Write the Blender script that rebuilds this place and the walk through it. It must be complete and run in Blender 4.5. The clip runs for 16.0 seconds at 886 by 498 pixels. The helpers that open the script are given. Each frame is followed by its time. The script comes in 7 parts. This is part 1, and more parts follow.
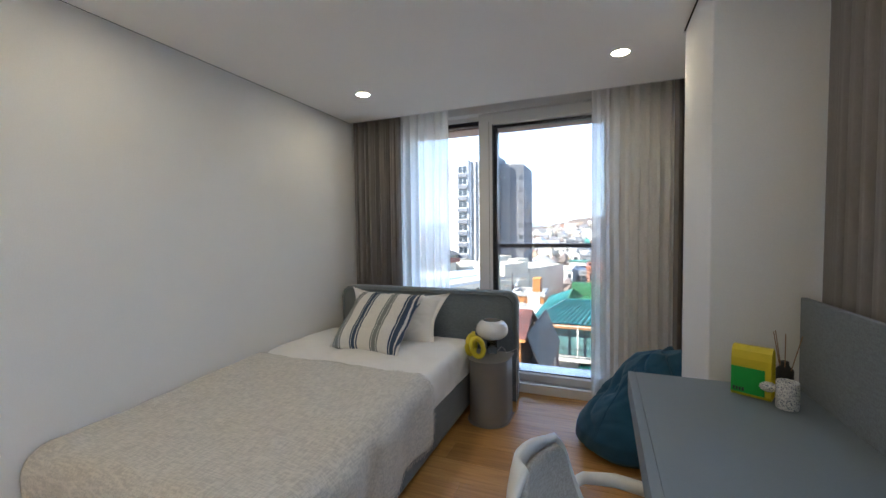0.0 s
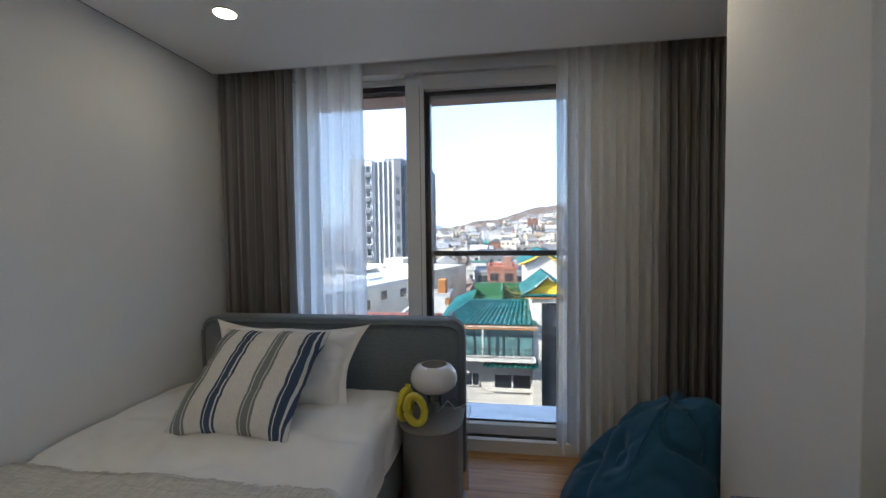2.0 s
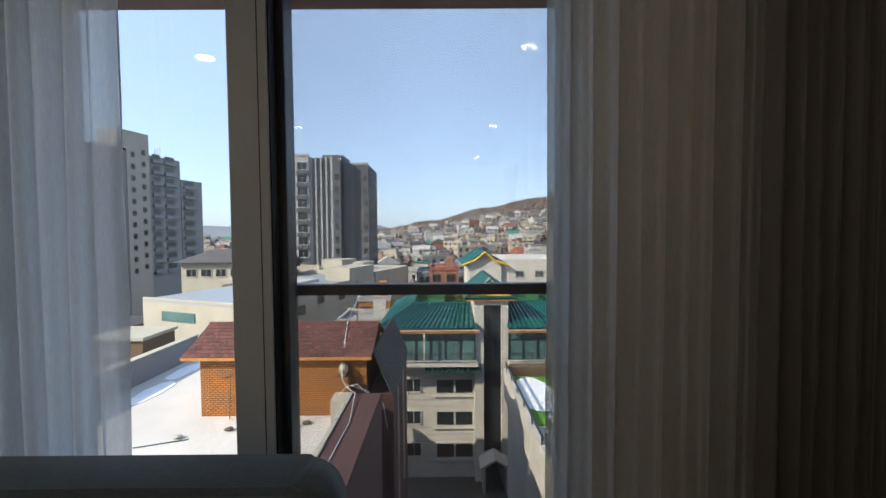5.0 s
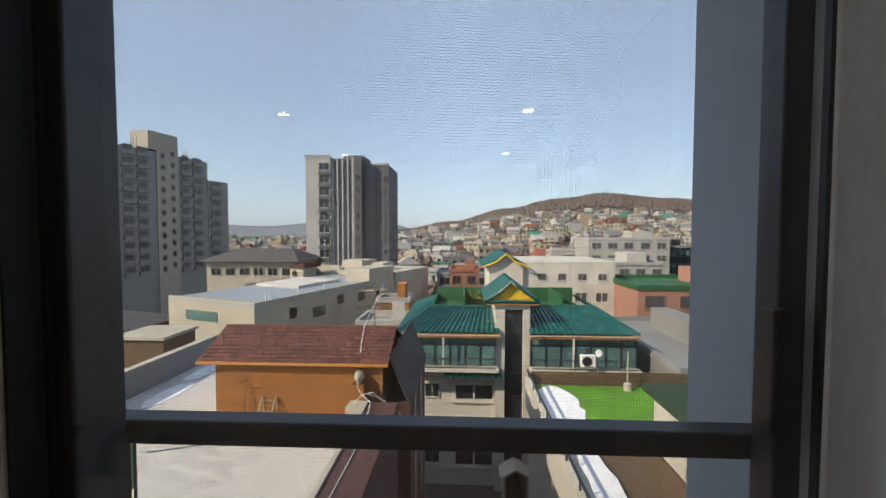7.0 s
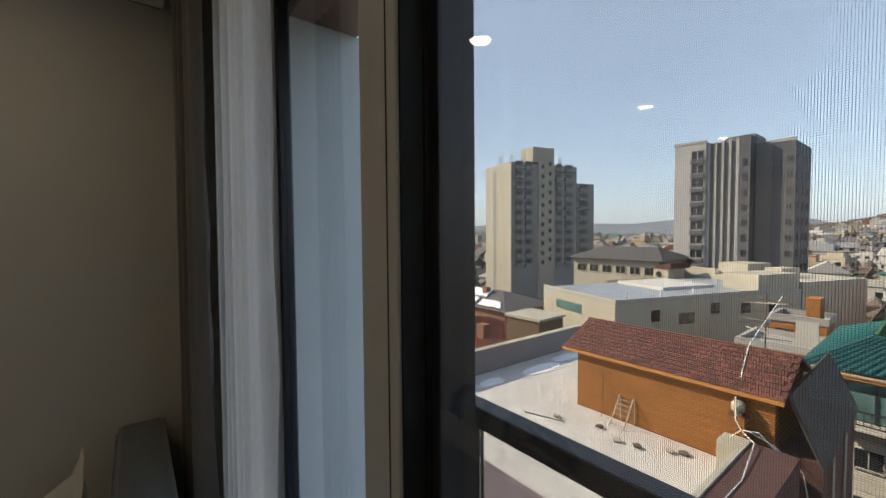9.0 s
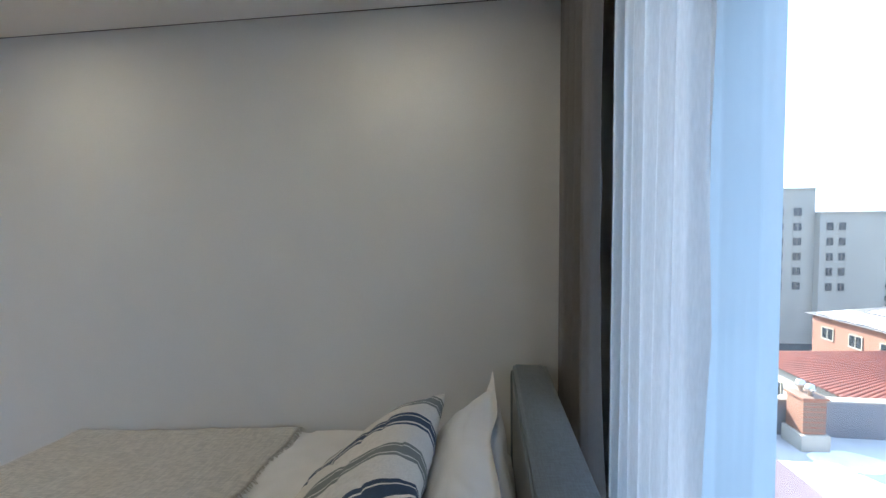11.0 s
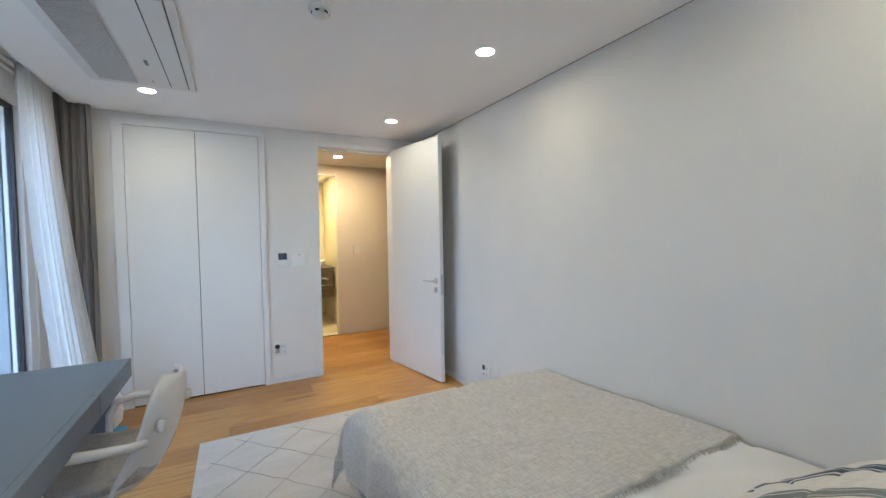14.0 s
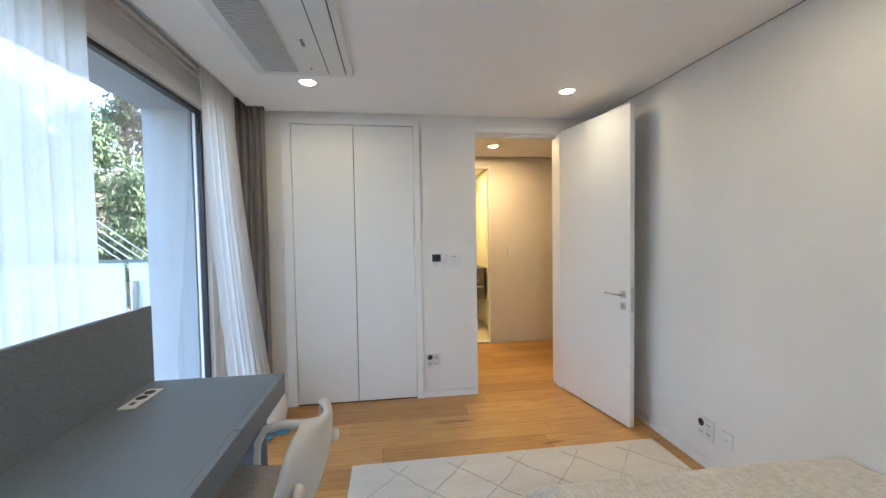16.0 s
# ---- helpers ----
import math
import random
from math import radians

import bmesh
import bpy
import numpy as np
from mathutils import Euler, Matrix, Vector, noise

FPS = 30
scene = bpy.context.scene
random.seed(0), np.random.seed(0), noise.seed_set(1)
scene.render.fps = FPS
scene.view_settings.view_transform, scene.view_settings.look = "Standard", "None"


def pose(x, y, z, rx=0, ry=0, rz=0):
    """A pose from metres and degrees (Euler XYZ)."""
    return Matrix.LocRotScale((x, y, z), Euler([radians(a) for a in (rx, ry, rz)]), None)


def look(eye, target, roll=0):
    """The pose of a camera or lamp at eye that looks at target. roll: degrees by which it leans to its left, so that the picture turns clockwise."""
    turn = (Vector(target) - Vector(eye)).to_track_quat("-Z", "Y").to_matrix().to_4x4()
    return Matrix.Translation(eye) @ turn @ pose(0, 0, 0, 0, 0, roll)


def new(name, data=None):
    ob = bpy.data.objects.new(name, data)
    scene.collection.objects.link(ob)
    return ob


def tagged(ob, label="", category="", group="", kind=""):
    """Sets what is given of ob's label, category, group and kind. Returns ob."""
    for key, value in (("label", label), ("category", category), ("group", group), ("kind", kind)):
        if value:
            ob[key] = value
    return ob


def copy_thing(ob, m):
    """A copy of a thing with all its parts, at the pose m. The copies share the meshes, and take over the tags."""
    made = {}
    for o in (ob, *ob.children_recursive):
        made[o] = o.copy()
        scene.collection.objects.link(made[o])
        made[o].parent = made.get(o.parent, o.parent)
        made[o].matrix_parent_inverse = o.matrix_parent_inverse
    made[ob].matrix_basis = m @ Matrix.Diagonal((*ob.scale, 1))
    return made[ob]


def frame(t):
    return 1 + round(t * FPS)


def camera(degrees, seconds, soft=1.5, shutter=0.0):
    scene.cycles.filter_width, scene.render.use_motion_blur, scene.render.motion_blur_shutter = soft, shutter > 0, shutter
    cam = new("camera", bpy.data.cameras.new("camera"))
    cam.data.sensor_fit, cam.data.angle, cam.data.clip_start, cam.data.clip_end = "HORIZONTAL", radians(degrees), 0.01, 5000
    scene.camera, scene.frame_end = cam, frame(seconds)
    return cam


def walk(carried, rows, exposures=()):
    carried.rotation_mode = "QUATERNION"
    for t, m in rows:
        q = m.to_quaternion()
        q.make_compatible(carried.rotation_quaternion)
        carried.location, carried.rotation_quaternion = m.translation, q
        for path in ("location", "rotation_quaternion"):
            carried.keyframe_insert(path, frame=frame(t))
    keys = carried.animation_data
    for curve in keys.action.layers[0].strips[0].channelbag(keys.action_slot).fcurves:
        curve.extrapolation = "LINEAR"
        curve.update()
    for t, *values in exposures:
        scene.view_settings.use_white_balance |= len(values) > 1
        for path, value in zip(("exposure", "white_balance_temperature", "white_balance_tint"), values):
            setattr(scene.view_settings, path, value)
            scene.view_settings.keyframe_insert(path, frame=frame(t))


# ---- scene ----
cam = camera(96.4, 16.0, soft=1.5)
PATH = [
    (0, (2.214, 1.087, 1.338), (1.469, 2.941, 1.258), -0.7),
    (0.5, (2.023, 1.261, 1.356), (1.366, 3.148, 1.278), -0.6),
    (1, (1.895, 1.434, 1.353), (1.375, 3.364, 1.275), -0.6),
    (1.5, (1.837, 1.699, 1.349), (1.434, 3.656, 1.271), -0.6),
    (2, (1.796, 1.945, 1.353), (1.516, 3.923, 1.276), -0.7),
    (2.5, (1.712, 2.193, 1.373), (1.559, 4.186, 1.295), -0.6),
    (3, (1.708, 2.405, 1.367), (1.654, 4.403, 1.291), -0.4),
    (3.5, (1.77, 2.672, 1.374), (1.769, 4.67, 1.291), -0.4),
    (4, (1.794, 2.887, 1.379), (1.804, 4.886, 1.297), -0.4),
    (6.5, (1.908, 3.868, 1.488), (1.876, 5.867, 1.412), -0.0),
    (7, (1.843, 4.058, 1.513), (1.748, 6.054, 1.437), 0.0),
    (7.5, (1.82, 4.147, 1.537), (1.563, 6.129, 1.463), -0.2),
    (8, (1.893, 4.197, 1.568), (1.252, 6.09, 1.491), -0.4),
    (8.5, (1.974, 4.156, 1.601), (0.807, 5.779, 1.523), -0.6),
    (9, (1.841, 4.155, 1.537), (0.267, 5.386, 1.457), -0.4),
    (9.5, (1.755, 4.079, 1.494), (-0.021, 4.994, 1.414), -0.6),
    (10, (1.708, 3.991, 1.448), (-0.189, 4.617, 1.367), -0.6),
    (12.5, (1.745, 4.018, 1.404), (0.305, 2.632, 1.316), -1.0),
    (13, (1.787, 4.020, 1.385), (0.533, 2.463, 1.304), -1.0),
    (13.5, (1.805, 4.003, 1.378), (0.731, 2.312, 1.300), -1.0),
    (14, (1.817, 3.988, 1.370), (0.886, 2.219, 1.297), -0.9),
    (14.5, (1.846, 3.869, 1.375), (1.058, 2.033, 1.298), -0.8),
    (15, (1.899, 3.716, 1.384), (1.272, 1.818, 1.307), -0.8),
    (15.5, (1.882, 3.548, 1.375), (1.441, 1.598, 1.299), -0.8),
    (16, (1.813, 3.324, 1.392), (1.545, 1.344, 1.315), -0.9),
]
EXPOSURES = [
    (0.0, 3.5, 5700, 6), (1.5, 3.05, 5600, 7), (2.5, 2.52, 5450, 6), (3.5, 2.05, 5700, 7), (4.2, 1.67, 6000, 8),
    (6.3, 1.47, 6450, 5), (7.0, 1.41, 6800, 7), (8.5, 1.34, 7000, 7), (9.0, 1.48, 7050, 7), (9.6, 2.0, 6900, 5),
    (10.2, 2.55, 5750, 4), (12.3, 3.8, 5400, 6), (14.5, 3.95, 5550, 4), (16.0, 3.9, 5900, 6),
]
walk(cam, [(t, look(eye, target, roll)) for t, eye, target, roll in PATH], EXPOSURES)

# ---- sky and sun ----
SUN_FROM = Vector((-0.74, -0.42, 0.56)).normalized()
sky_world = bpy.data.worlds.new("sky")
scene.world = sky_world
sky_world.use_nodes = True
wn = sky_world.node_tree.nodes
sky_tex = wn.new("ShaderNodeTexSky")
sky_tex.sky_type = "NISHITA"
sky_tex.sun_disc = False
sky_tex.sun_elevation = math.asin(SUN_FROM.z)
sky_tex.sun_rotation = math.atan2(SUN_FROM.x, SUN_FROM.y)
sky_tex.air_density, sky_tex.dust_density, sky_tex.ozone_density = 1.0, 1.4, 1.2
wn["Background"].inputs["Strength"].default_value = 0.15
# thin winter haze, alike all over the sky
haze = wn.new("ShaderNodeMix")
haze.data_type = "RGBA"
haze.inputs[0].default_value = 0.72
haze.inputs[7].default_value = (1.47, 1.84, 2.50, 1)
sky_world.node_tree.links.new(sky_tex.outputs[0], haze.inputs[6])
sky_world.node_tree.links.new(haze.outputs[2], wn["Background"].inputs["Color"])
sun_data = bpy.data.lights.new("sun", "SUN")
sun_data.energy, sun_data.angle, sun_data.color = 2.9, radians(0.6), (1.0, 0.88, 0.72)
sun = new("sun", sun_data)
sun.matrix_world = look(SUN_FROM * 60, (0, 0, 0))

# ---- materials ----


def shader(name):
    m = bpy.data.materials.new(name)
    m.use_nodes = True
    nt = m.node_tree
    return m, nt, nt.nodes["Principled BSDF"]


def tone(c, k):
    return (min(1, c[0] * k), min(1, c[1] * k), min(1, c[2] * k), 1)


def noise_of(nt, scale, stretch=(1, 1, 1), detail=4.0, rough=0.6):
    co, mp, nz = nt.nodes.new("ShaderNodeTexCoord"), nt.nodes.new("ShaderNodeMapping"), nt.nodes.new("ShaderNodeTexNoise")
    mp.inputs["Scale"].default_value = stretch
    nz.inputs["Scale"].default_value, nz.inputs["Detail"].default_value, nz.inputs["Roughness"].default_value = scale, detail, rough
    nt.links.new(co.outputs["Object"], mp.inputs["Vector"])
    nt.links.new(mp.outputs[0], nz.inputs["Vector"])
    return nz


def ramp_of(nt, src, stops):
    r = nt.nodes.new("ShaderNodeValToRGB")
    while len(r.color_ramp.elements) < len(stops):
        r.color_ramp.elements.new(0.5)
    for e, (p, c) in zip(r.color_ramp.elements, stops):
        e.position, e.color = p, c
    nt.links.new(src, r.inputs[0])
    return r


def mixed(nt, a, b, fac, mode="MULTIPLY"):
    mx = nt.nodes.new("ShaderNodeMix")
    mx.data_type, mx.blend_type = "RGBA", mode
    for sock, v in ((mx.inputs[6], a), (mx.inputs[7], b), (mx.inputs[0], fac)):
        if isinstance(v, (tuple, float, int)):
            sock.default_value = v
        else:
            nt.links.new(v, sock)
    return mx.outputs[2]


def surface(name, col, rough=0.6, metal=0.0, var=0.08, scale=2.5, fine=60.0, bump=0.15, stretch=(1, 1, 1), vary=0.0, depth=0.002, coat=0.0, sheen=0.0):
    """Paint, stone, cloth or metal: broad stains, fine grain and relief."""
    m, nt, b = shader(name)
    broad, grain = noise_of(nt, scale, stretch), noise_of(nt, fine, stretch, 3.0)
    base = ramp_of(nt, broad.outputs[0], ((0.3, tone(col, 1 - var)), (0.7, tone(col, 1 + var))))
    small = ramp_of(nt, grain.outputs[0], ((0.3, tone((1, 1, 1), 1 - var)), (0.7, (1, 1, 1, 1))))
    out = mixed(nt, base.outputs[0], small.outputs[0], 1.0)
    if vary:
        info = nt.nodes.new("ShaderNodeObjectInfo")
        each = ramp_of(nt, info.outputs["Random"], ((0.0, tone((1, 1, 1), 1 - vary)), (1.0, (1, 1, 1, 1))))
        out = mixed(nt, out, each.outputs[0], 1.0)
    nt.links.new(out, b.inputs["Base Color"])
    b.inputs["Metallic"].default_value = metal
    rr = nt.nodes.new("ShaderNodeMapRange")
    rr.inputs["To Min"].default_value, rr.inputs["To Max"].default_value = max(0.02, rough - 0.08), min(1, rough + 0.08)
    nt.links.new(broad.outputs[0], rr.inputs[0])
    nt.links.new(rr.outputs[0], b.inputs["Roughness"])
    b.inputs["Coat Weight"].default_value = coat
    b.inputs["Sheen Weight"].default_value = sheen
    if bump:
        bp = nt.nodes.new("ShaderNodeBump")
        bp.inputs["Strength"].default_value, bp.inputs["Distance"].default_value = bump, depth
        nt.links.new(grain.outputs[0], bp.inputs["Height"])
        nt.links.new(bp.outputs[0], b.inputs["Normal"])
    return m


def weave(name, col, col2, size, rough=0.9, bump=0.5, sheen=0.2):
    """Cloth with threads running both ways."""
    m, nt, b = shader(name)
    a, c = noise_of(nt, size, (1, 0.12, 1), 2.0), noise_of(nt, size, (0.12, 1, 0.4), 2.0)
    fac = mixed(nt, a.outputs[0], c.outputs[0], 0.5, "MIX")
    base = ramp_of(nt, fac, ((0.42, (*col2, 1)), (0.58, (*col, 1))))
    nt.links.new(base.outputs[0], b.inputs["Base Color"])
    b.inputs["Roughness"].default_value, b.inputs["Sheen Weight"].default_value = rough, sheen
    bp = nt.nodes.new("ShaderNodeBump")
    bp.inputs["Strength"].default_value, bp.inputs["Distance"].default_value = bump, 0.003
    nt.links.new(fac, bp.inputs["Height"])
    nt.links.new(bp.outputs[0], b.inputs["Normal"])
    return m


def oak_wood():
    m, nt, b = shader("oak")
    grain = noise_of(nt, 9.0, (0.35, 6.0, 1), 6.0, 0.65)
    knots = noise_of(nt, 2.2, (0.8, 3.4, 1), 2.0)
    base = ramp_of(nt, grain.outputs[0], ((0.25, (0.35, 0.17, 0.048, 1)), (0.55, (0.55, 0.305, 0.095, 1)), (0.8, (0.64, 0.39, 0.14, 1))))
    dark = ramp_of(nt, knots.outputs[0], ((0.24, (0.36, 0.27, 0.2, 1)), (0.36, (1, 1, 1, 1))))
    info = nt.nodes.new("ShaderNodeObjectInfo")
    each = ramp_of(nt, info.outputs["Random"], ((0.0, (0.74, 0.68, 0.60, 1)), (0.5, (0.92, 0.9, 0.88, 1)), (1.0, (1, 1, 1, 1))))
    out = mixed(nt, mixed(nt, base.outputs[0], dark.outputs[0], 1.0), each.outputs[0], 1.0)
    nt.links.new(out, b.inputs["Base Color"])
    b.inputs["Roughness"].default_value = 0.38
    bp = nt.nodes.new("ShaderNodeBump")
    bp.inputs["Strength"].default_value, bp.inputs["Distance"].default_value = 0.12, 0.002
    nt.links.new(grain.outputs[0], bp.inputs["Height"])
    nt.links.new(bp.outputs[0], b.inputs["Normal"])
    return m


def clear_glass(name, tint=(1, 1, 1), ior=1.45):
    m, nt, b = shader(name)
    b.inputs["Base Color"].default_value = (*tint, 1)
    b.inputs["Roughness"].default_value, b.inputs["IOR"].default_value, b.inputs["Transmission Weight"].default_value = 0.0, ior, 1.0
    return m


def sheer_cloth():
    m, nt, b = shader("sheer")
    out = nt.nodes["Material Output"]
    clear, lucent, mix1, mix2 = (nt.nodes.new("ShaderNode" + n) for n in ("BsdfTransparent", "BsdfTranslucent", "MixShader", "MixShader"))
    thread = noise_of(nt, 240.0, (1, 1, 0.15), 2.0)
    r = ramp_of(nt, thread.outputs[0], ((0.35, (0.90, 0.90, 0.895, 1)), (0.65, (0.97, 0.97, 0.965, 1))))
    nt.links.new(r.outputs[0], b.inputs["Base Color"])
    nt.links.new(r.outputs[0], lucent.inputs[0])
    b.inputs["Roughness"].default_value = 0.9
    mix1.inputs[0].default_value, mix2.inputs[0].default_value = 0.92, 0.17
    nt.links.new(b.outputs[0], mix1.inputs[1])
    nt.links.new(lucent.outputs[0], mix1.inputs[2])
    nt.links.new(mix1.outputs[0], mix2.inputs[1])
    nt.links.new(clear.outputs[0], mix2.inputs[2])
    nt.links.new(mix2.outputs[0], out.inputs[0])
    return m


def insect_mesh():
    """A woven fly screen: thin dark wires, open between them."""
    m, nt, b = shader("fly_screen")
    out = nt.nodes["Material Output"]
    co, sep = nt.nodes.new("ShaderNodeTexCoord"), nt.nodes.new("ShaderNodeSeparateXYZ")
    nt.links.new(co.outputs["Object"], sep.inputs[0])
    lines = []
    for axis in ("X", "Z"):
        mul, fr, lt = (nt.nodes.new("ShaderNodeMath") for _ in range(3))
        mul.operation, fr.operation, lt.operation = "MULTIPLY", "FRACT", "LESS_THAN"
        mul.inputs[1].default_value, lt.inputs[1].default_value = 1 / 0.0019, 0.105
        nt.links.new(sep.outputs[axis], mul.inputs[0])
        nt.links.new(mul.outputs[0], fr.inputs[0])
        nt.links.new(fr.outputs[0], lt.inputs[0])
        lines.append(lt.outputs[0])
    both = nt.nodes.new("ShaderNodeMath")
    both.operation = "MAXIMUM"
    nt.links.new(lines[0], both.inputs[0])
    nt.links.new(lines[1], both.inputs[1])
    clear, mix = nt.nodes.new("ShaderNodeBsdfTransparent"), nt.nodes.new("ShaderNodeMixShader")
    b.inputs["Base Color"].default_value, b.inputs["Roughness"].default_value = (0.14, 0.14, 0.15, 1), 0.6
    nt.links.new(both.outputs[0], mix.inputs[0])
    nt.links.new(clear.outputs[0], mix.inputs[1])
    nt.links.new(b.outputs[0], mix.inputs[2])
    nt.links.new(mix.outputs[0], out.inputs[0])
    return m


def glow(name, col, strength):
    m, nt, b = shader(name)
    b.inputs["Base Color"].default_value = (0.9, 0.9, 0.9, 1)
    b.inputs["Emission Color"].default_value, b.inputs["Emission Strength"].default_value = (*col, 1), strength
    return m


def striped_cloth():
    """White linen with woven navy and grey stripes across its width."""
    m, nt, b = shader("striped_linen")
    co, sep = nt.nodes.new("ShaderNodeTexCoord"), nt.nodes.new("ShaderNodeSeparateXYZ")
    nt.links.new(co.outputs["Object"], sep.inputs[0])
    add = nt.nodes.new("ShaderNodeMath")
    add.operation = "ADD"
    add.inputs[1].default_value = 0.5
    nt.links.new(sep.outputs["X"], add.inputs[0])
    white, navy, grey = (0.74, 0.72, 0.68, 1), (0.045, 0.075, 0.14, 1), (0.22, 0.24, 0.24, 1)
    stops = [(0.0, white)]
    for at, c in ((0.255, grey), (0.395, navy), (0.56, grey), (0.70, navy)):
        stops += [(at, c), (at + 0.012, white), (at + 0.018, c), (at + 0.046, white), (at + 0.052, c), (at + 0.064, white)]
    r = ramp_of(nt, add.outputs[0], stops)
    r.color_ramp.interpolation = "CONSTANT"
    th = noise_of(nt, 300.0, (1, 0.2, 1), 2.0)
    fine = ramp_of(nt, th.outputs[0], ((0.3, (0.82, 0.82, 0.82, 1)), (0.7, (1, 1, 1, 1))))
    nt.links.new(mixed(nt, r.outputs[0], fine.outputs[0], 1.0), b.inputs["Base Color"])
    b.inputs["Roughness"].default_value = 0.9
    bp = nt.nodes.new("ShaderNodeBump")
    bp.inputs["Strength"].default_value, bp.inputs["Distance"].default_value = 0.3, 0.002
    nt.links.new(th.outputs[0], bp.inputs["Height"])
    nt.links.new(bp.outputs[0], b.inputs["Normal"])
    return m


def speckled(name, ground, spot, size, edge=0.5):
    m, nt, b = shader(name)
    nz = noise_of(nt, size, (1, 1, 1), 2.0)
    r = ramp_of(nt, nz.outputs[0], ((edge, (*ground, 1)), (edge + 0.03, (*spot, 1))))
    nt.links.new(r.outputs[0], b.inputs["Base Color"])
    b.inputs["Roughness"].default_value = 0.5
    return m


WALL_PAINT = surface("wall_paint", (0.76, 0.745, 0.715), 0.75, var=0.035, scale=1.1, fine=150, bump=0.4, depth=0.0015)
CEIL_PAINT = surface("ceiling_paint", (0.90, 0.89, 0.88), 0.85, var=0.02, scale=0.7, fine=180, bump=0.1, depth=0.001)
WHITE_LACQ = surface("white_lacquer", (0.79, 0.79, 0.775), 0.42, var=0.015, scale=0.9, fine=90, bump=0.03, depth=0.001)
PVC_WHITE = surface("white_window_profile", (0.75, 0.755, 0.76), 0.4, var=0.03, scale=1.2, fine=70, bump=0.03)
DARK_ALU = surface("dark_aluminium", (0.022, 0.024, 0.034), 0.42, metal=0.0, var=0.15, scale=2, fine=120, bump=0.04)
GASKET = surface("black_rubber", (0.012, 0.012, 0.013), 0.6, var=0.1)
OAK = oak_wood()
GREY_LAM = surface("grey_laminate", (0.165, 0.20, 0.24), 0.5, var=0.07, scale=1.6, fine=260, bump=0.25, depth=0.0008)
BLUE_FELT = weave("blue_grey_felt", (0.135, 0.16, 0.185), (0.095, 0.115, 0.14), 260, 0.95, 0.35, 0.3)
HEAD_CLOTH = weave("headboard_cloth", (0.145, 0.175, 0.205), (0.115, 0.14, 0.165), 320, 0.9, 0.3, 0.25)
KNIT = weave("melange_knit", (0.63, 0.60, 0.54), (0.46, 0.44, 0.405), 170, 0.95, 0.8, 0.35)
SHEET = surface("white_cotton", (0.80, 0.79, 0.775), 0.85, var=0.03, scale=6, fine=240, bump=0.3, sheen=0.2)
STRIPED = striped_cloth()
DRAPE = surface("taupe_curtain_cloth", (0.20, 0.185, 0.177), 0.9, var=0.10, scale=3, fine=320, bump=0.4, stretch=(1, 1, 0.2))
SHEER = sheer_cloth()
GLASS = clear_glass("window_glass", (0.985, 0.99, 0.99))
SCREEN = insect_mesh()
STEEL_GREY = surface("grey_powder_coat", (0.24, 0.235, 0.23), 0.42, metal=0.25, var=0.05, scale=3, fine=200, bump=0.1)
OPAL = surface("opal_glass", (0.72, 0.72, 0.72), 0.12, var=0.01, bump=0.0, coat=0.5)
YELLOW = surface("yellow_glaze", (0.62, 0.53, 0.03), 0.3, var=0.05, fine=40, bump=0.08, coat=0.3)
YEL_PAINT = surface("yellow_painted_steel", (0.66, 0.52, 0.015), 0.45, var=0.05, fine=90, bump=0.05)
GREEN_CARD = surface("green_card", (0.02, 0.34, 0.04), 0.6, var=0.04)
TEAL = surface("teal_canvas", (0.005, 0.065, 0.135), 0.78, var=0.14, scale=4, fine=300, bump=0.35, sheen=0.1)
CHROME = surface("satin_nickel", (0.58, 0.57, 0.55), 0.28, metal=1.0, var=0.04, fine=150, bump=0.04)
PLASTIC = surface("white_plastic", (0.74, 0.74, 0.725), 0.45, var=0.02, bump=0.03)
BLACK_PL = surface("black_plastic", (0.02, 0.02, 0.022), 0.4, var=0.08, bump=0.03)
SHELL = surface("off_white_shell", (0.66, 0.64, 0.60), 0.5, var=0.03, fine=150, bump=0.08)
SEAT_CLOTH = weave("beige_seat_cloth", (0.42, 0.385, 0.335), (0.31, 0.285, 0.25), 240)
RUG_PILE = surface("cream_rug_pile", (0.62, 0.585, 0.535), 0.98, var=0.10, scale=5, fine=130, bump=0.9, stretch=(0.25, 1, 1), depth=0.006, sheen=0.3)
RUG_LINE = surface("grey_rug_yarn", (0.45, 0.43, 0.41), 0.98, var=0.2, fine=120, bump=0.8, depth=0.004)
TERRAZZO = speckled("speckled_ceramic", (0.64, 0.63, 0.61), (0.15, 0.18, 0.23), 230, 0.54)
REED = surface("reed_stick", (0.28, 0.15, 0.07), 0.7, var=0.1)
LAMP_ON = glow("downlight_glow", (1.0, 0.80, 0.52), 14.0)
HALL_LAMP = glow("hall_glow", (1.0, 0.64, 0.30), 84.0)
BATH_LAMP = glow("bath_glow", (1.0, 0.70, 0.26), 56.0)
WARM_WALL = surface("hall_paint", (0.74, 0.70, 0.63), 0.7, var=0.03, fine=180, bump=0.1)
BATH_TILE = surface("cream_tile", (0.66, 0.60, 0.47), 0.35, var=0.06, fine=40, bump=0.05, vary=0.08)
BATH_DARK = surface("dark_vanity", (0.10, 0.085, 0.07), 0.4, var=0.12)
RED_LEAF = surface("dry_red_leaf", (0.12, 0.045, 0.03), 0.7, var=0.25)
MARBLE = surface("white_marble", (0.66, 0.67, 0.68), 0.35, var=0.14, scale=7, fine=22, bump=0.03, stretch=(0.5, 1, 1))
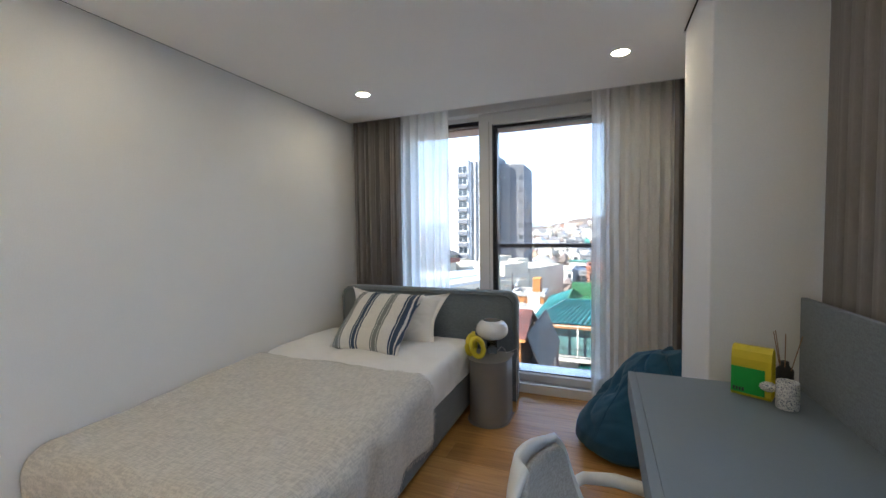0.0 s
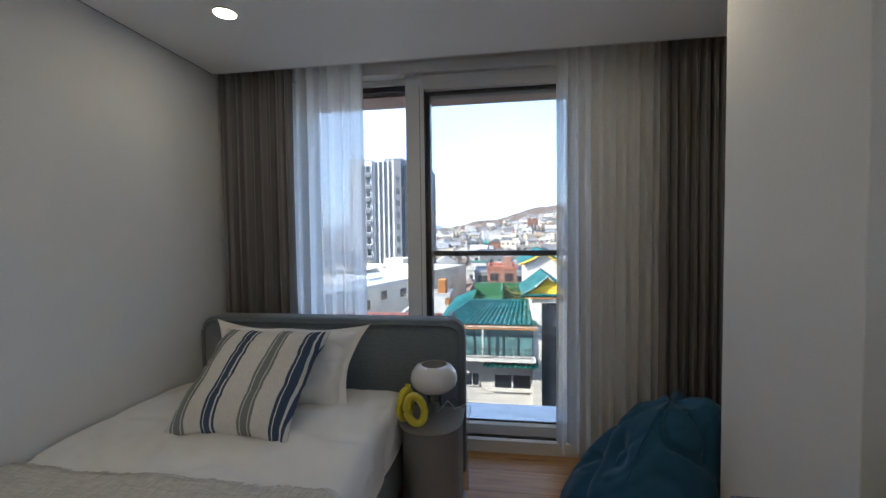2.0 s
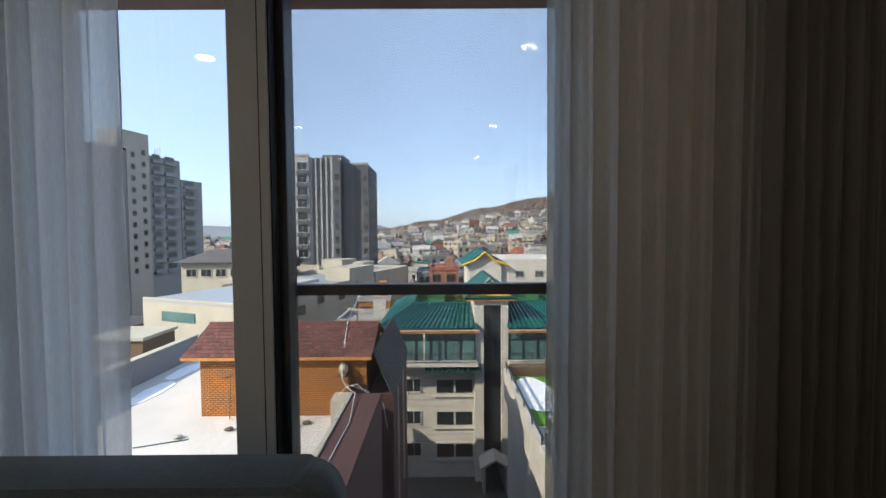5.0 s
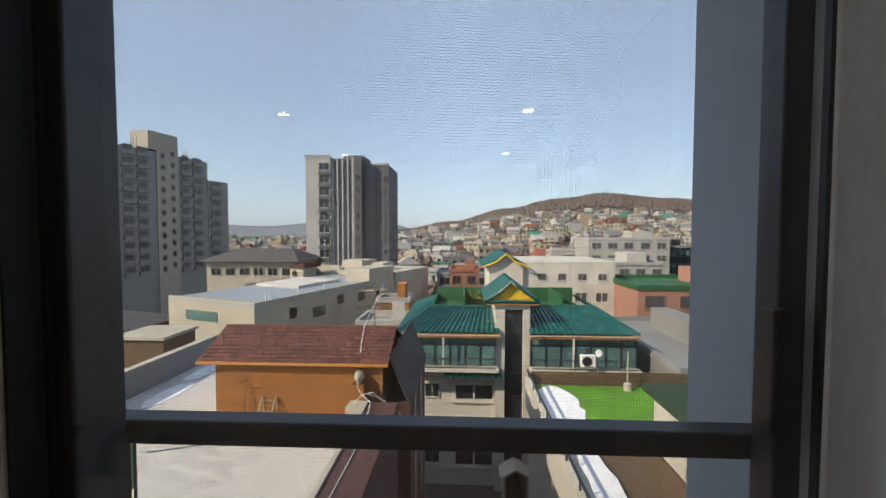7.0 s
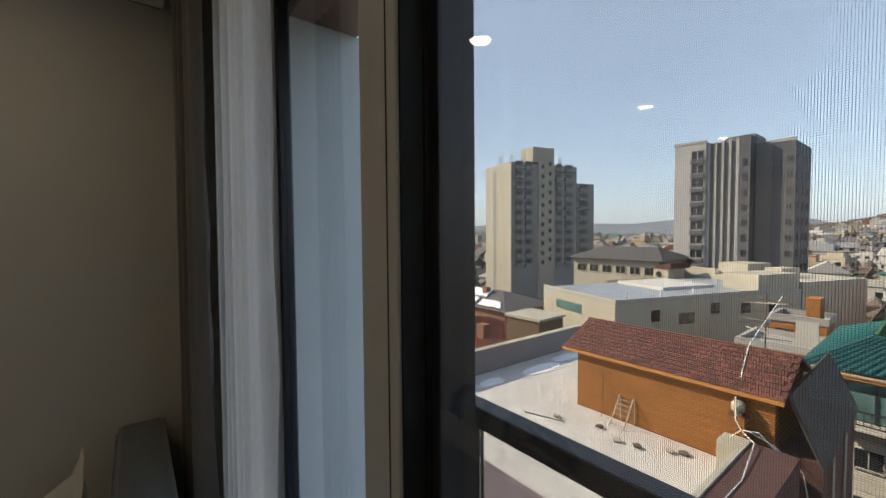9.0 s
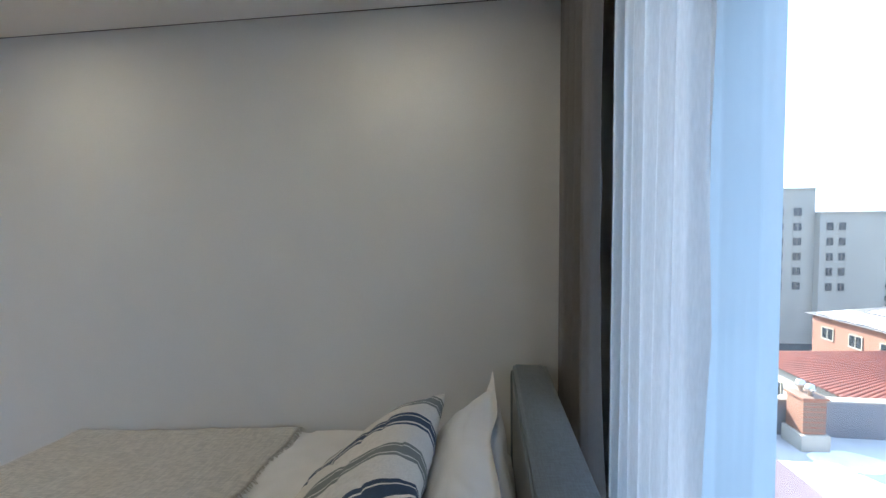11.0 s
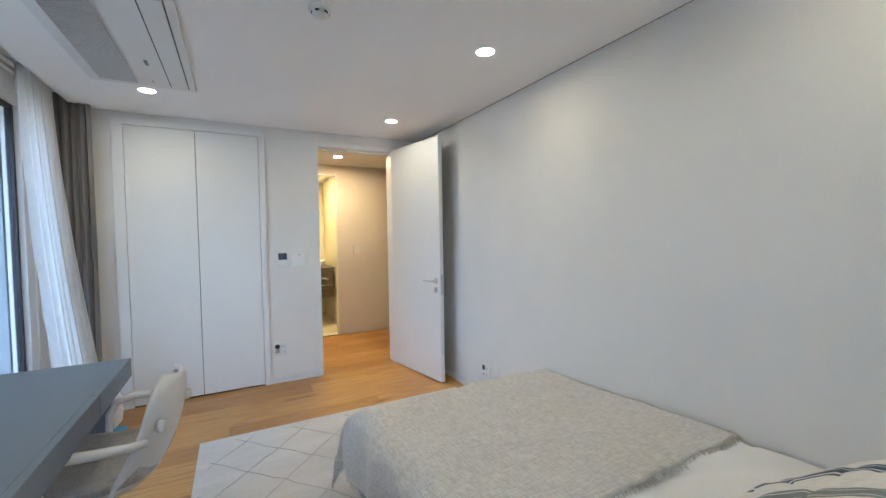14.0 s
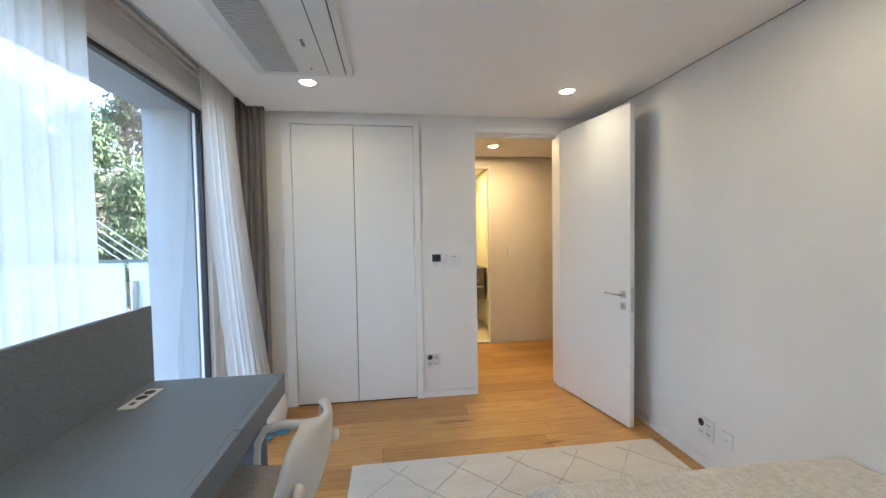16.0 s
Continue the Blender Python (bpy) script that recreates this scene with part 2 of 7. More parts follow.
# one reveal render in two copies, shade and sky light put into the colours
REVEAL_SHADED = surface("pale_reveal_render", (0.36, 0.40, 0.44), 0.8, var=0.06, scale=1.5, fine=120, bump=0.2)
REVEAL_SKYLIT = surface("light_reveal_render", (0.66, 0.74, 0.79), 0.8, var=0.06, scale=1.5, fine=120, bump=0.2)
FACADE = surface("grey_render", (0.30, 0.31, 0.33), 0.85, var=0.08, scale=1.5, fine=120, bump=0.3)
COPPER = surface("brown_soffit", (0.26, 0.16, 0.13), 0.6, var=0.08)
LCD = surface("lcd_screen", (0.03, 0.045, 0.075), 0.2, var=0.1, bump=0.0)
SKY_BLUE = surface("blue_felt", (0.11, 0.33, 0.52), 0.85, var=0.06)

# ---- building blocks ----


def link(name, bm, material, smooth=False):
    me = bpy.data.meshes.new(name)
    bmesh.ops.recalc_face_normals(bm, faces=bm.faces)
    if smooth:
        for f in bm.faces:
            f.smooth = True
    bm.to_mesh(me)
    bm.free()
    if material:
        me.materials.append(material)
    return new(name, me)


def part(name, bm, material, parent, label="", smooth=False):
    ob = link(name, bm, material, smooth)
    ob.parent = parent
    if parent.type == "EMPTY":
        ob.matrix_parent_inverse = Matrix.Translation(-parent.location)
    elif "at" in parent:
        ob.matrix_parent_inverse = Matrix.Translation([-v for v in parent["at"]])
    return tagged(ob, label)


def thing(name, at, label, category, group="", kind=""):
    e = new(name)
    e.location = at
    e.empty_display_size = 0.1
    return tagged(e, label, category, group, kind)


def structure(name, bm, material, label="", category="", smooth=False):
    return tagged(link(name, bm, material, smooth), label, category, "", "structure")


def box(bm, x0, y0, z0, x1, y1, z1, bevel=0.0, seg=2, m=None):
    vs = [bm.verts.new(c) for c in ((x0, y0, z0), (x1, y0, z0), (x1, y1, z0), (x0, y1, z0), (x0, y0, z1), (x1, y0, z1), (x1, y1, z1), (x0, y1, z1))]
    fs = [bm.faces.new([vs[i] for i in q]) for q in ((3, 2, 1, 0), (4, 5, 6, 7), (0, 1, 5, 4), (1, 2, 6, 5), (2, 3, 7, 6), (3, 0, 4, 7))]
    if bevel:
        es = list({e for f in fs for e in f.edges})
        r = bmesh.ops.bevel(bm, geom=es, offset=bevel, segments=seg, affect="EDGES", profile=0.5)
        vs = list({v for f in r["faces"] for v in f.verts} | {v for v in vs if v.is_valid})
    if m is not None:
        bmesh.ops.transform(bm, matrix=m, verts=[v for v in vs if v.is_valid])
    return bm


def boxes(*rows, bevel=0.0):
    bm = bmesh.new()
    for r in rows:
        box(bm, *r, bevel=bevel)
    return bm


def lathe(bm, rings, at=(0, 0, 0), n=28, axis=None, squash=1.0):
    """Rings of (radius, height) turned about the vertical."""
    loops = []
    for r, z in rings:
        if r < 1e-5:
            loops.append([bm.verts.new((0, 0, z))])
        else:
            loops.append([bm.verts.new((r * math.cos(a), r * squash * math.sin(a), z)) for a in (2 * math.pi * i / n for i in range(n))])
    for a, b in zip(loops, loops[1:]):
        for i in range(n):
            q = [a[i % len(a)], a[(i + 1) % len(a)], b[(i + 1) % len(b)], b[i % len(b)]]
            q = list(dict.fromkeys(q))
            if len(q) > 2:
                bm.faces.new(q)
    m = Matrix.Translation(at) @ (axis.to_4x4() if axis is not None else Matrix())
    bmesh.ops.transform(bm, matrix=m, verts=[v for lp in loops for v in lp])
    return bm


def tube(bm, pts, r, n=8, closed=False):
    """A round bar along points; r may be one radius or one for each point."""
    pts = [Vector(p) for p in pts]
    rs = r if isinstance(r, (list, tuple)) else [r] * len(pts)
    loops = []
    up = Vector((0.03, 0.05, 1))
    for i, p in enumerate(pts):
        a, b = pts[max(i - 1, 0)], pts[min(i + 1, len(pts) - 1)]
        if closed:
            a, b = pts[i - 1], pts[(i + 1) % len(pts)]
        d = (b - a).normalized()
        s = d.cross(up)
        s = s.normalized() if s.length > 1e-3 else Vector((1, 0, 0))
        u = s.cross(d)
        loops.append([bm.verts.new(p + rs[i] * (s * math.cos(k) + u * math.sin(k))) for k in (2 * math.pi * j / n for j in range(n))])
    pairs = list(zip(loops, loops[1:])) + ([(loops[-1], loops[0])] if closed else [])
    for a, b in pairs:
        for j in range(n):
            bm.faces.new((a[j], a[(j + 1) % n], b[(j + 1) % n], b[j]))
    if not closed:
        bm.faces.new(loops[0][::-1])
        bm.faces.new(loops[-1])
    return bm


def sheet(bm, nu, nv, fn, closed_u=False):
    g = [[bm.verts.new(fn(i / nu, j / nv)) for j in range(nv + 1)] for i in range(nu + 1)]
    for i in range(nu):
        for j in range(nv):
            bm.faces.new((g[i][j], g[i + 1][j], g[i + 1][j + 1], g[i][j + 1]))
    return bm


def prism(bm, outline, z0, z1):
    """A flat outline (x, y) raised from z0 to z1."""
    lo, hi = [bm.verts.new((x, y, z0)) for x, y in outline], [bm.verts.new((x, y, z1)) for x, y in outline]
    n = len(outline)
    bm.faces.new(lo[::-1])
    bm.faces.new(hi)
    for i in range(n):
        bm.faces.new((lo[i], lo[(i + 1) % n], hi[(i + 1) % n], hi[i]))
    return bm


def turned(bm, m):
    bmesh.ops.transform(bm, matrix=m, verts=bm.verts)
    return bm

# ---- the room: walls, ceiling, openings ----
H = 2.38

structure("wall_west", boxes((-0.15, -0.15, -0.02, 0.0, 4.75, 2.62)), WALL_PAINT, "off-white painted plaster wall beside the bed", "wall")
structure("wall_south", boxes((-0.15, -0.15, -0.02, 0.285, 0.0, 2.62), (1.082, -0.15, -0.02, 1.552, 0.0, 2.62), (2.648, -0.15, -0.02, 3.45, 0.0, 2.62),
                              (0.285, -0.15, 2.29, 1.082, 0.0, 2.62), (1.552, -0.15, 2.332, 2.648, 0.0, 2.62), (1.552, -0.72, -0.02, 2.648, -0.70, 2.40)),
          WALL_PAINT, "off-white painted wall with closet and door opening", "wall")
structure("wall_north", boxes((0.0, 4.46, -0.02, 0.36, 4.75, 2.62), (2.34, 4.46, -0.02, 3.45, 4.75, 2.62), (0.36, 4.46, 2.44, 2.34, 4.60, 2.62)),
          WALL_PAINT, "painted wall around the sliding balcony window", "wall")
structure("facade", boxes((-9.0, 4.752, -9.0, 0.36, 4.86, 6.0), (2.34, 4.752, -9.0, 3.43, 4.86, 6.0), (0.36, 4.752, 2.30, 2.34, 4.86, 6.0), (0.36, 4.752, -9.0, 2.34, 4.86, -0.012),
                          (0.36, 4.604, 2.30, 2.34, 4.75, 2.62)),
          FACADE, "grey rendered outer face of the building", "facade")
structure("soffit", boxes((0.364, 4.606, 2.285, 2.34, 4.855, 2.297)), COPPER, "brown metal soffit over the window", "soffit")
# the east reveal takes the darker copy, the west one the skylit copy
structure("reveal_east", boxes((2.294, 4.606, 0.057, 2.339, 4.864, 2.284)), REVEAL_SHADED, "outer window reveal, grey with shade put into its colour", "wall")
structure("reveal_west", boxes((0.362, 4.606, 0.0, 0.428, 4.868, 2.284)), REVEAL_SKYLIT, "outer window reveal coloured pale as lit by the sky", "wall")
structure("wall_east", boxes((3.10, 2.92, -0.02, 3.45, 2.963, 2.62), (3.17, 3.542, -0.02, 3.45, 4.46, 2.62), (3.02, 0.0, -0.02, 3.43, 0.30, 2.62), (3.02, 0.30, 2.44, 3.43, 2.92, 2.62),
                             (3.02, 0.30, -0.02, 3.43, 2.92, 0.06)),
          WALL_PAINT, "painted wall around the side window", "wall")
# blue tint of the sky is part of this reveal's colour
structure("reveal_south", boxes((3.14, 0.302, 0.06, 3.44, 0.40, 2.30), (3.14, 0.40, 2.26, 3.44, 2.92, 2.438)), REVEAL_SHADED, "deep outer reveal of the side window, coloured blue-grey for the sky's tint", "wall")
structure("pillar", boxes((2.618, 2.965, -0.02, 3.45, 3.54, 2.62), bevel=0.004), WALL_PAINT, "off-white structural pillar between the windows", "pillar")
structure("ceiling", boxes((0.0062, 0.006, H, 2.85, 2.95, H + 0.05), (0.0062, 2.95, H, 2.608, 3.55, H + 0.05), (0.0062, 3.55, H, 3.165, 4.26, H + 0.05), (-0.15, -0.15, 2.50, 3.45, 4.75, 2.62)),
          CEIL_PAINT, "white plasterboard ceiling with shadow gaps and curtain pockets", "ceiling")
# black strips drawn in the ceiling gaps in place of their shade
structure("trim_shadow_gap", boxes((0.0006, 0.012, H - 0.0005, 0.0058, 4.26, H + 0.008), (2.6084, 2.97, H + 0.003, 2.6174, 3.54, H + 0.008)), GASKET, "black strip standing in for the shade in the gap between ceiling and wall", "trim")
structure("trim_curtain_pocket", boxes((0.016, 4.2605, H - 0.003, 3.165, 4.268, H + 0.06), (2.8505, 0.01, H - 0.003, 2.858, 2.95, H + 0.06)), PVC_WHITE, "thin white edge of the curtain pocket", "trim")
bm = boxes((0.001, 0.01, 0.0, 0.010, 4.40, 0.048), (0.001, 0.01, 0.054, 0.010, 4.40, 0.062), (1.077, 0.001, 0.0, 1.550, 0.010, 0.048), (1.077, 0.001, 0.054, 1.52, 0.010, 0.062),
           (2.65, 0.001, 0.0, 3.0, 0.010, 0.062), (2.609, 2.97, 0.0, 2.617, 3.54, 0.06))
structure("baseboard", bm, WHITE_LACQ, "low white baseboard with a fine groove", "baseboard")

# oak floor, plank by plank
floor = structure("floor", boxes((-1.25, -3.3, -0.06, 3.10, 4.62, -0.012)), surface("subfloor", (0.10, 0.06, 0.03), 0.9), "oiled oak plank floor", "floor")
rnd = random.Random(4)
y = -1.52
while y < 4.44:
    x_from, x_to = (-1.2, 2.3) if y < -0.2 else ((0.0, 3.02) if y > -0.02 else (0.325, 1.075))
    x = x_from - (rnd.random() * 1.2 if x_from != 0.325 else 0)
    while x < x_to:
        ln = rnd.choice((1.1, 1.45, 1.8))
        a, b = max(x, x_from), min(x + ln, x_to)
        if b - a > 0.03:
            p = part("plank", boxes((a + 0.0013, y + 0.0013, -0.012, b - 0.0013, min(y + 0.19, 4.44) - 0.0013, 0.0)), OAK, floor)
        x += ln
    y += 0.19

# ---- sliding window to the north ----
win = thing("window_1", (1.4, 4.5, 0), "white sliding balcony window with dark outer frame", "window", kind="structure")
part("window_frame", boxes((0.36, 4.44, -0.01, 0.44, 4.60, 2.44), (2.26, 4.44, -0.01, 2.34, 4.60, 2.44), (0.44, 4.44, 2.372, 2.26, 4.60, 2.44), (0.44, 4.40, -0.01, 2.26, 4.60, 0.035),
                           (0.44, 4.36, -0.01, 2.26, 4.40, 0.075), (0.44, 4.53, 2.335, 1.21, 4.60, 2.372), bevel=0.003), PVC_WHITE, win)
part("track", boxes((0.44, 4.405, 0.035, 2.26, 4.425, 0.05), (0.44, 4.44, 0.035, 2.26, 4.455, 0.055), (0.44, 4.565, 0.035, 2.26, 4.60, 0.075)), DARK_ALU, win, "black floor track")
part("fixed_frame", boxes((0.44, 4.545, 0.05, 0.475, 4.59, 2.335), (0.475, 4.545, 0.05, 1.206, 4.59, 0.12), (0.475, 4.545, 2.30, 1.206, 4.59, 2.335), bevel=0.002), DARK_ALU, win)
g = part("pane", boxes((0.475, 4.562, 0.12, 1.30, 4.570, 2.30)), GLASS, win)
g.visible_shadow = False
sash = part("sash", boxes((1.205, 4.47, 0.055, 1.325, 4.53, 2.366), (2.255, 4.47, 0.055, 2.335, 4.53, 2.366), (1.325, 4.47, 2.275, 2.255, 4.53, 2.366), (1.325, 4.47, 0.055, 2.255, 4.53, 0.12), bevel=0.003), PVC_WHITE, win)
part("outer_sash", boxes((1.205, 4.532, 0.057, 1.354, 4.609, 2.284), (1.205, 4.532, 2.284, 1.352, 4.60, 2.36), (2.228, 4.56, 0.055, 2.325, 4.60, 2.36), (1.354, 4.532, 2.25, 2.228, 4.60, 2.36), (1.354, 4.532, 0.057, 2.228, 4.60, 0.10), bevel=0.003), DARK_ALU, win, "dark aluminium outer sash")
part("gasket", boxes((1.3255, 4.476, 0.121, 1.3295, 4.5215, 2.274), (1.325, 4.522, 0.12, 1.334, 4.531, 2.275), (2.246, 4.522, 0.12, 2.255, 4.531, 2.275), (1.334, 4.522, 2.266, 2.246, 4.531, 2.275), (1.334, 4.522, 0.12, 2.246, 4.531, 0.129)), GASKET, sash)
g = part("pane", boxes((1.328, 4.512, 0.122, 2.252, 4.520, 2.272)), GLASS, win)
g.visible_shadow = False
scr = part("fly_screen", boxes((1.352, 4.5815, 0.10, 2.228, 4.582, 2.25)), SCREEN, win, "fine woven grey insect screen")
bm = boxes((2.206, 4.536, 1.275, 2.212, 4.566, 1.425), (2.212, 4.536, 1.275, 2.2275, 4.566, 1.281), (2.212, 4.536, 1.419, 2.2275, 4.566, 1.425), bevel=0.002)
box(bm, 2.2125, 4.560, 1.282, 2.2275, 4.566, 1.418)
part("pull_handle", bm, BLACK_PL, win, "black pull handle")
part("bead_joint", boxes((1.296, 4.4688, 0.12, 1.2985, 4.4705, 2.30)), GASKET, sash, "fine joint of the glazing bead")
guard = thing("guard_rail", (1.8, 4.63, 0.0), "black steel guard rail with glass infill outside the window", "railing")
part("top_rail", boxes((1.30, 4.616, 1.200, 2.292, 4.654, 1.237), bevel=0.004), DARK_ALU, guard)
for x in (1.325, 2.272):
    part("post", boxes((x - 0.012, 4.616, 0.06, x + 0.012, 4.648, 1.200), bevel=0.002), DARK_ALU, guard)
g = part("glass_infill", boxes((1.339, 4.630, 0.09, 2.258, 4.638, 1.199)), GLASS, guard)
g.visible_shadow = False
structure("ledge", boxes((0.430, 4.604, -0.01, 2.34, 4.95, 0.055), bevel=0.004), MARBLE, "white veined stone ledge outside the window", "ledge")

# ---- side window to the east ----
win2 = thing("window_2", (3.08, 1.6, 0.06), "wide side window with white frame and dark glazing bead", "window", kind="structure")
part("window_frame", boxes((3.03, 0.30, 0.06, 3.13, 0.40, 2.44), (3.03, 2.84, 0.06, 3.13, 2.92, 2.44), (3.03, 0.40, 2.25, 3.13, 2.84, 2.335), (3.045, 0.40, 2.345, 3.13, 2.84, 2.44), (3.03, 0.40, 0.06, 3.13, 2.84, 0.13), bevel=0.003), PVC_WHITE, win2)
part("bead", boxes((3.06, 0.40, 0.13, 3.10, 0.425, 2.25), (3.06, 2.815, 0.13, 3.10, 2.84, 2.25), (3.06, 0.425, 2.225, 3.10, 2.815, 2.25), (3.06, 0.425, 0.13, 3.10, 2.815, 0.155)), DARK_ALU, win2, "dark glazing bead")
g = part("pane", boxes((3.075, 0.425, 0.155, 3.083, 2.815, 2.225)), GLASS, win2)
g.visible_shadow = False

# ---- closet, door and hall ----
closet = thing("closet", (2.1, 0.0, 0.0), "white lacquered built-in closet with two tall flush doors", "closet")
part("closet_frame", boxes((1.552, -0.05, 0.0, 1.602, 0.018, 2.285), (2.574, -0.05, 0.0, 2.648, 0.018, 2.285), (1.552, -0.05, 2.285, 2.648, 0.018, 2.33), bevel=0.002), WHITE_LACQ, closet)
part("closet_body", boxes((1.56, -0.69, 0.0, 2.64, -0.052, 2.28)), surface("closet_inside", (0.03, 0.03, 0.03), 0.9), closet)
for a, b in ((1.6045, 2.0855), (2.0905, 2.5715)):
    d = part("closet_door", boxes((a, -0.012, 0.012, b, 0.010, 2.281), bevel=0.002), WHITE_LACQ, closet)
part("latch", lathe(bmesh.new(), ((0, 0), (0.006, 0.001), (0.006, 0.008), (0, 0.009)), (2.088, 0.010, 1.85), 12, Matrix.Rotation(radians(-90), 3, "X")), CHROME, closet)

structure("door_frame", boxes((0.285, -0.155, 0.0, 0.325, 0.012, 2.29), (1.075, -0.155, 0.0, 1.0815, 0.004, 2.289), (0.3255, -0.155, 2.245, 1.0745, 0.012, 2.289), (0.3255, -0.153, 2.225, 1.0745, -0.06, 2.2445), bevel=0.002),
          WHITE_LACQ, "white door frame", "door frame")
door = thing("door_1", (0.305, 0.005, 0.0), "white flush room door standing wide open", "door", kind="structure")
leaf_turn = Matrix.Translation((0.325, 0.012, 0)) @ Matrix.Rotation(math.atan2(0.80, -0.155), 4, "Z")
part("leaf", turned(boxes((0.0, 0.0, 0.012, 0.80, 0.042, 2.262), bevel=0.003), leaf_turn), WHITE_LACQ, door)
# the leaf's local y = 0 side faces the room
for side, y0 in ((-1, 0.0), (1, 0.042)):
    s = side
    bm = bmesh.new()
    box(bm, 0.715, y0 + s * 0.008 if s < 0 else y0, 0.920, 0.767, y0 if s < 0 else y0 + 0.008, 0.972, bevel=0.003)
    lathe(bm, ((0.009, 0), (0.009, 0.045)), (0.741, y0 + s * 0.008, 0.946), 12, Matrix.Rotation(radians(90 * -s), 3, "X"))
    tube(bm, ((0.747, y0 + s * 0.05, 0.946), (0.70, y0 + s * 0.052, 0.946), (0.62, y0 + s * 0.052, 0.945)), 0.008, 10)
    part("door_handle", turned(bm, leaf_turn), CHROME, door, "satin nickel lever handle", True)
    bm = bmesh.new()
    box(bm, 0.715, y0 - 0.006 if s < 0 else y0, 0.835, 0.767, y0 if s < 0 else y0 + 0.006, 0.887, bevel=0.003)
    lock = part("lock_plate", turned(bm, leaf_turn), CHROME, door)
    bm = boxes((0.738, y0 - 0.0075 if s < 0 else y0 + 0.006, 0.848, 0.744, y0 - 0.006 if s < 0 else y0 + 0.0075, 0.874))
    part("keyhole", turned(bm, leaf_turn), BLACK_PL, lock)
part("latch_plate", turned(boxes((0.7995, 0.010, 0.82, 0.8015, 0.032, 1.0), bevel=0.0005), leaf_turn), CHROME, door)
for z in (0.25, 1.15, 2.0):
    part("hinge", turned(boxes((-0.004, 0.006, z, 0.004, 0.036, z + 0.1), bevel=0.001), leaf_turn), CHROME, door)

for name, r in (("wall_hall_back", (-1.25, -1.66, -0.02, 0.565, -1.56, 2.45)), ("wall_hall_side", (1.03, -1.66, -0.02, 2.35, -1.56, 2.45)), ("wall_hall_lintel", (0.565, -1.66, 2.20, 1.03, -1.56, 2.45)),
                ("wall_hall_west", (-1.30, -1.66, -0.02, -1.25, -0.15, 2.45)), ("wall_hall_east", (2.28, -1.56, -0.02, 2.35, -0.72, 2.45))):
    structure(name, boxes(r), WARM_WALL, "warm-lit cream wall of the hall", "wall")
structure("trim_bath_frame", boxes((0.545, -1.562, 0.0, 0.568, -1.548, 2.22), (1.026, -1.562, 0.0, 1.05, -1.548, 2.22), (0.568, -1.562, 2.198, 1.026, -1.548, 2.22), (0.568, -1.66, -0.002, 1.026, -1.56, 0.006), bevel=0.002), WHITE_LACQ, "door frame of the bathroom", "trim")
structure("ceiling_hall", boxes((-1.25, -1.66, 2.345, 2.35, -0.15, 2.45)), CEIL_PAINT, "white hall ceiling", "ceiling")
structure("trim_hall", boxes((-1.2, -1.559, 2.325, 0.545, -1.553, 2.335), (-1.2, -1.559, 0.0, 0.545, -1.552, 0.012)), WARM_WALL, "fine joint in the hall wall", "trim")
# bathroom beyond the hall
structure("wall_bath", boxes((0.30, -3.25, -0.02, 0.40, -1.66, 2.4), (1.75, -3.25, -0.02, 1.85, -1.66, 2.4), (0.30, -3.35, -0.02, 1.85, -3.25, 2.4)), WARM_WALL, "cream bathroom wall", "wall")
structure("ceiling_bath", boxes((0.3, -3.35, 2.32, 1.85, -1.66, 2.4)), CEIL_PAINT, "bathroom ceiling", "ceiling")
bath_wall = structure("wall_bath_tiles", boxes((0.40, -3.249, 0.0, 1.75, -3.244, 2.32)), surface("grout", (0.5, 0.47, 0.4), 0.9), "cream tiled bathroom wall", "wall")
for i in range(5):
    for j in range(8):
        part("tile", boxes((0.402 + i * 0.27, -3.2435, 0.002 + j * 0.29, 0.668 + i * 0.27, -3.236, 0.287 + j * 0.29)), BATH_TILE, bath_wall)
structure("floor_bath", boxes((0.40, -3.25, -0.011, 1.75, -1.66, -0.001)), BATH_TILE, "stone tiled bathroom floor", "floor")


def downlight(x, y, z, r, glow_mat, label, group):
    d = thing("downlight", (x, y, z), label, "ceiling light", group)
    part("trim_ring", lathe(bmesh.new(), ((r, 0.0), (r + 0.010, 0.0), (r + 0.011, -0.004), (r + 0.001, -0.006), (r, 0.0)), (x, y, z), 32), PLASTIC, d, "", True)
    part("diffuser", lathe(bmesh.new(), ((0, -0.003), (r - 0.001, -0.003), (r - 0.001, -0.001), (0, -0.001)), (x, y, z), 32), glow_mat, d, "glowing opal diffuser")
    return d


first = downlight(0.555, 0.65, H, 0.046, LAMP_ON, "round white recessed downlight, switched on", "bedroom downlights")
for x, y in ((0.555, 2.13), (0.555, 3.65), (2.31, 0.65), (2.31, 2.14), (2.31, 3.66)):
    copy_thing(first, pose(x, y, H))
downlight(0.66, -0.95, 2.345, 0.045, HALL_LAMP, "warm recessed hall downlight, switched on", "hall downlights")
downlight(0.9, -2.4, 2.32, 0.06, BATH_LAMP, "warm recessed bathroom downlight, switched on", "bathroom downlights")

# ---- bed ----
bed = thing("bed", (0.65, 3.0, 0.0), "single bed with blue-grey upholstered base and headboard, made up", "bed")
part("base", boxes((0.02, 1.97, 0.03, 1.29, 4.098, 0.34), bevel=0.025), BLUE_FELT, bed)


def round_rect(w, h, r, n=8):
    pts = [(0.0, 0.0), (w, 0.0)]
    pts += [(w - r + r * math.cos(a), h - r + r * math.sin(a)) for a in (i * math.pi / 2 / n for i in range(n + 1))]
    pts += [(r + r * math.cos(a), h - r + r * math.sin(a)) for a in (math.pi / 2 + i * math.pi / 2 / n for i in range(n + 1))]
    return pts


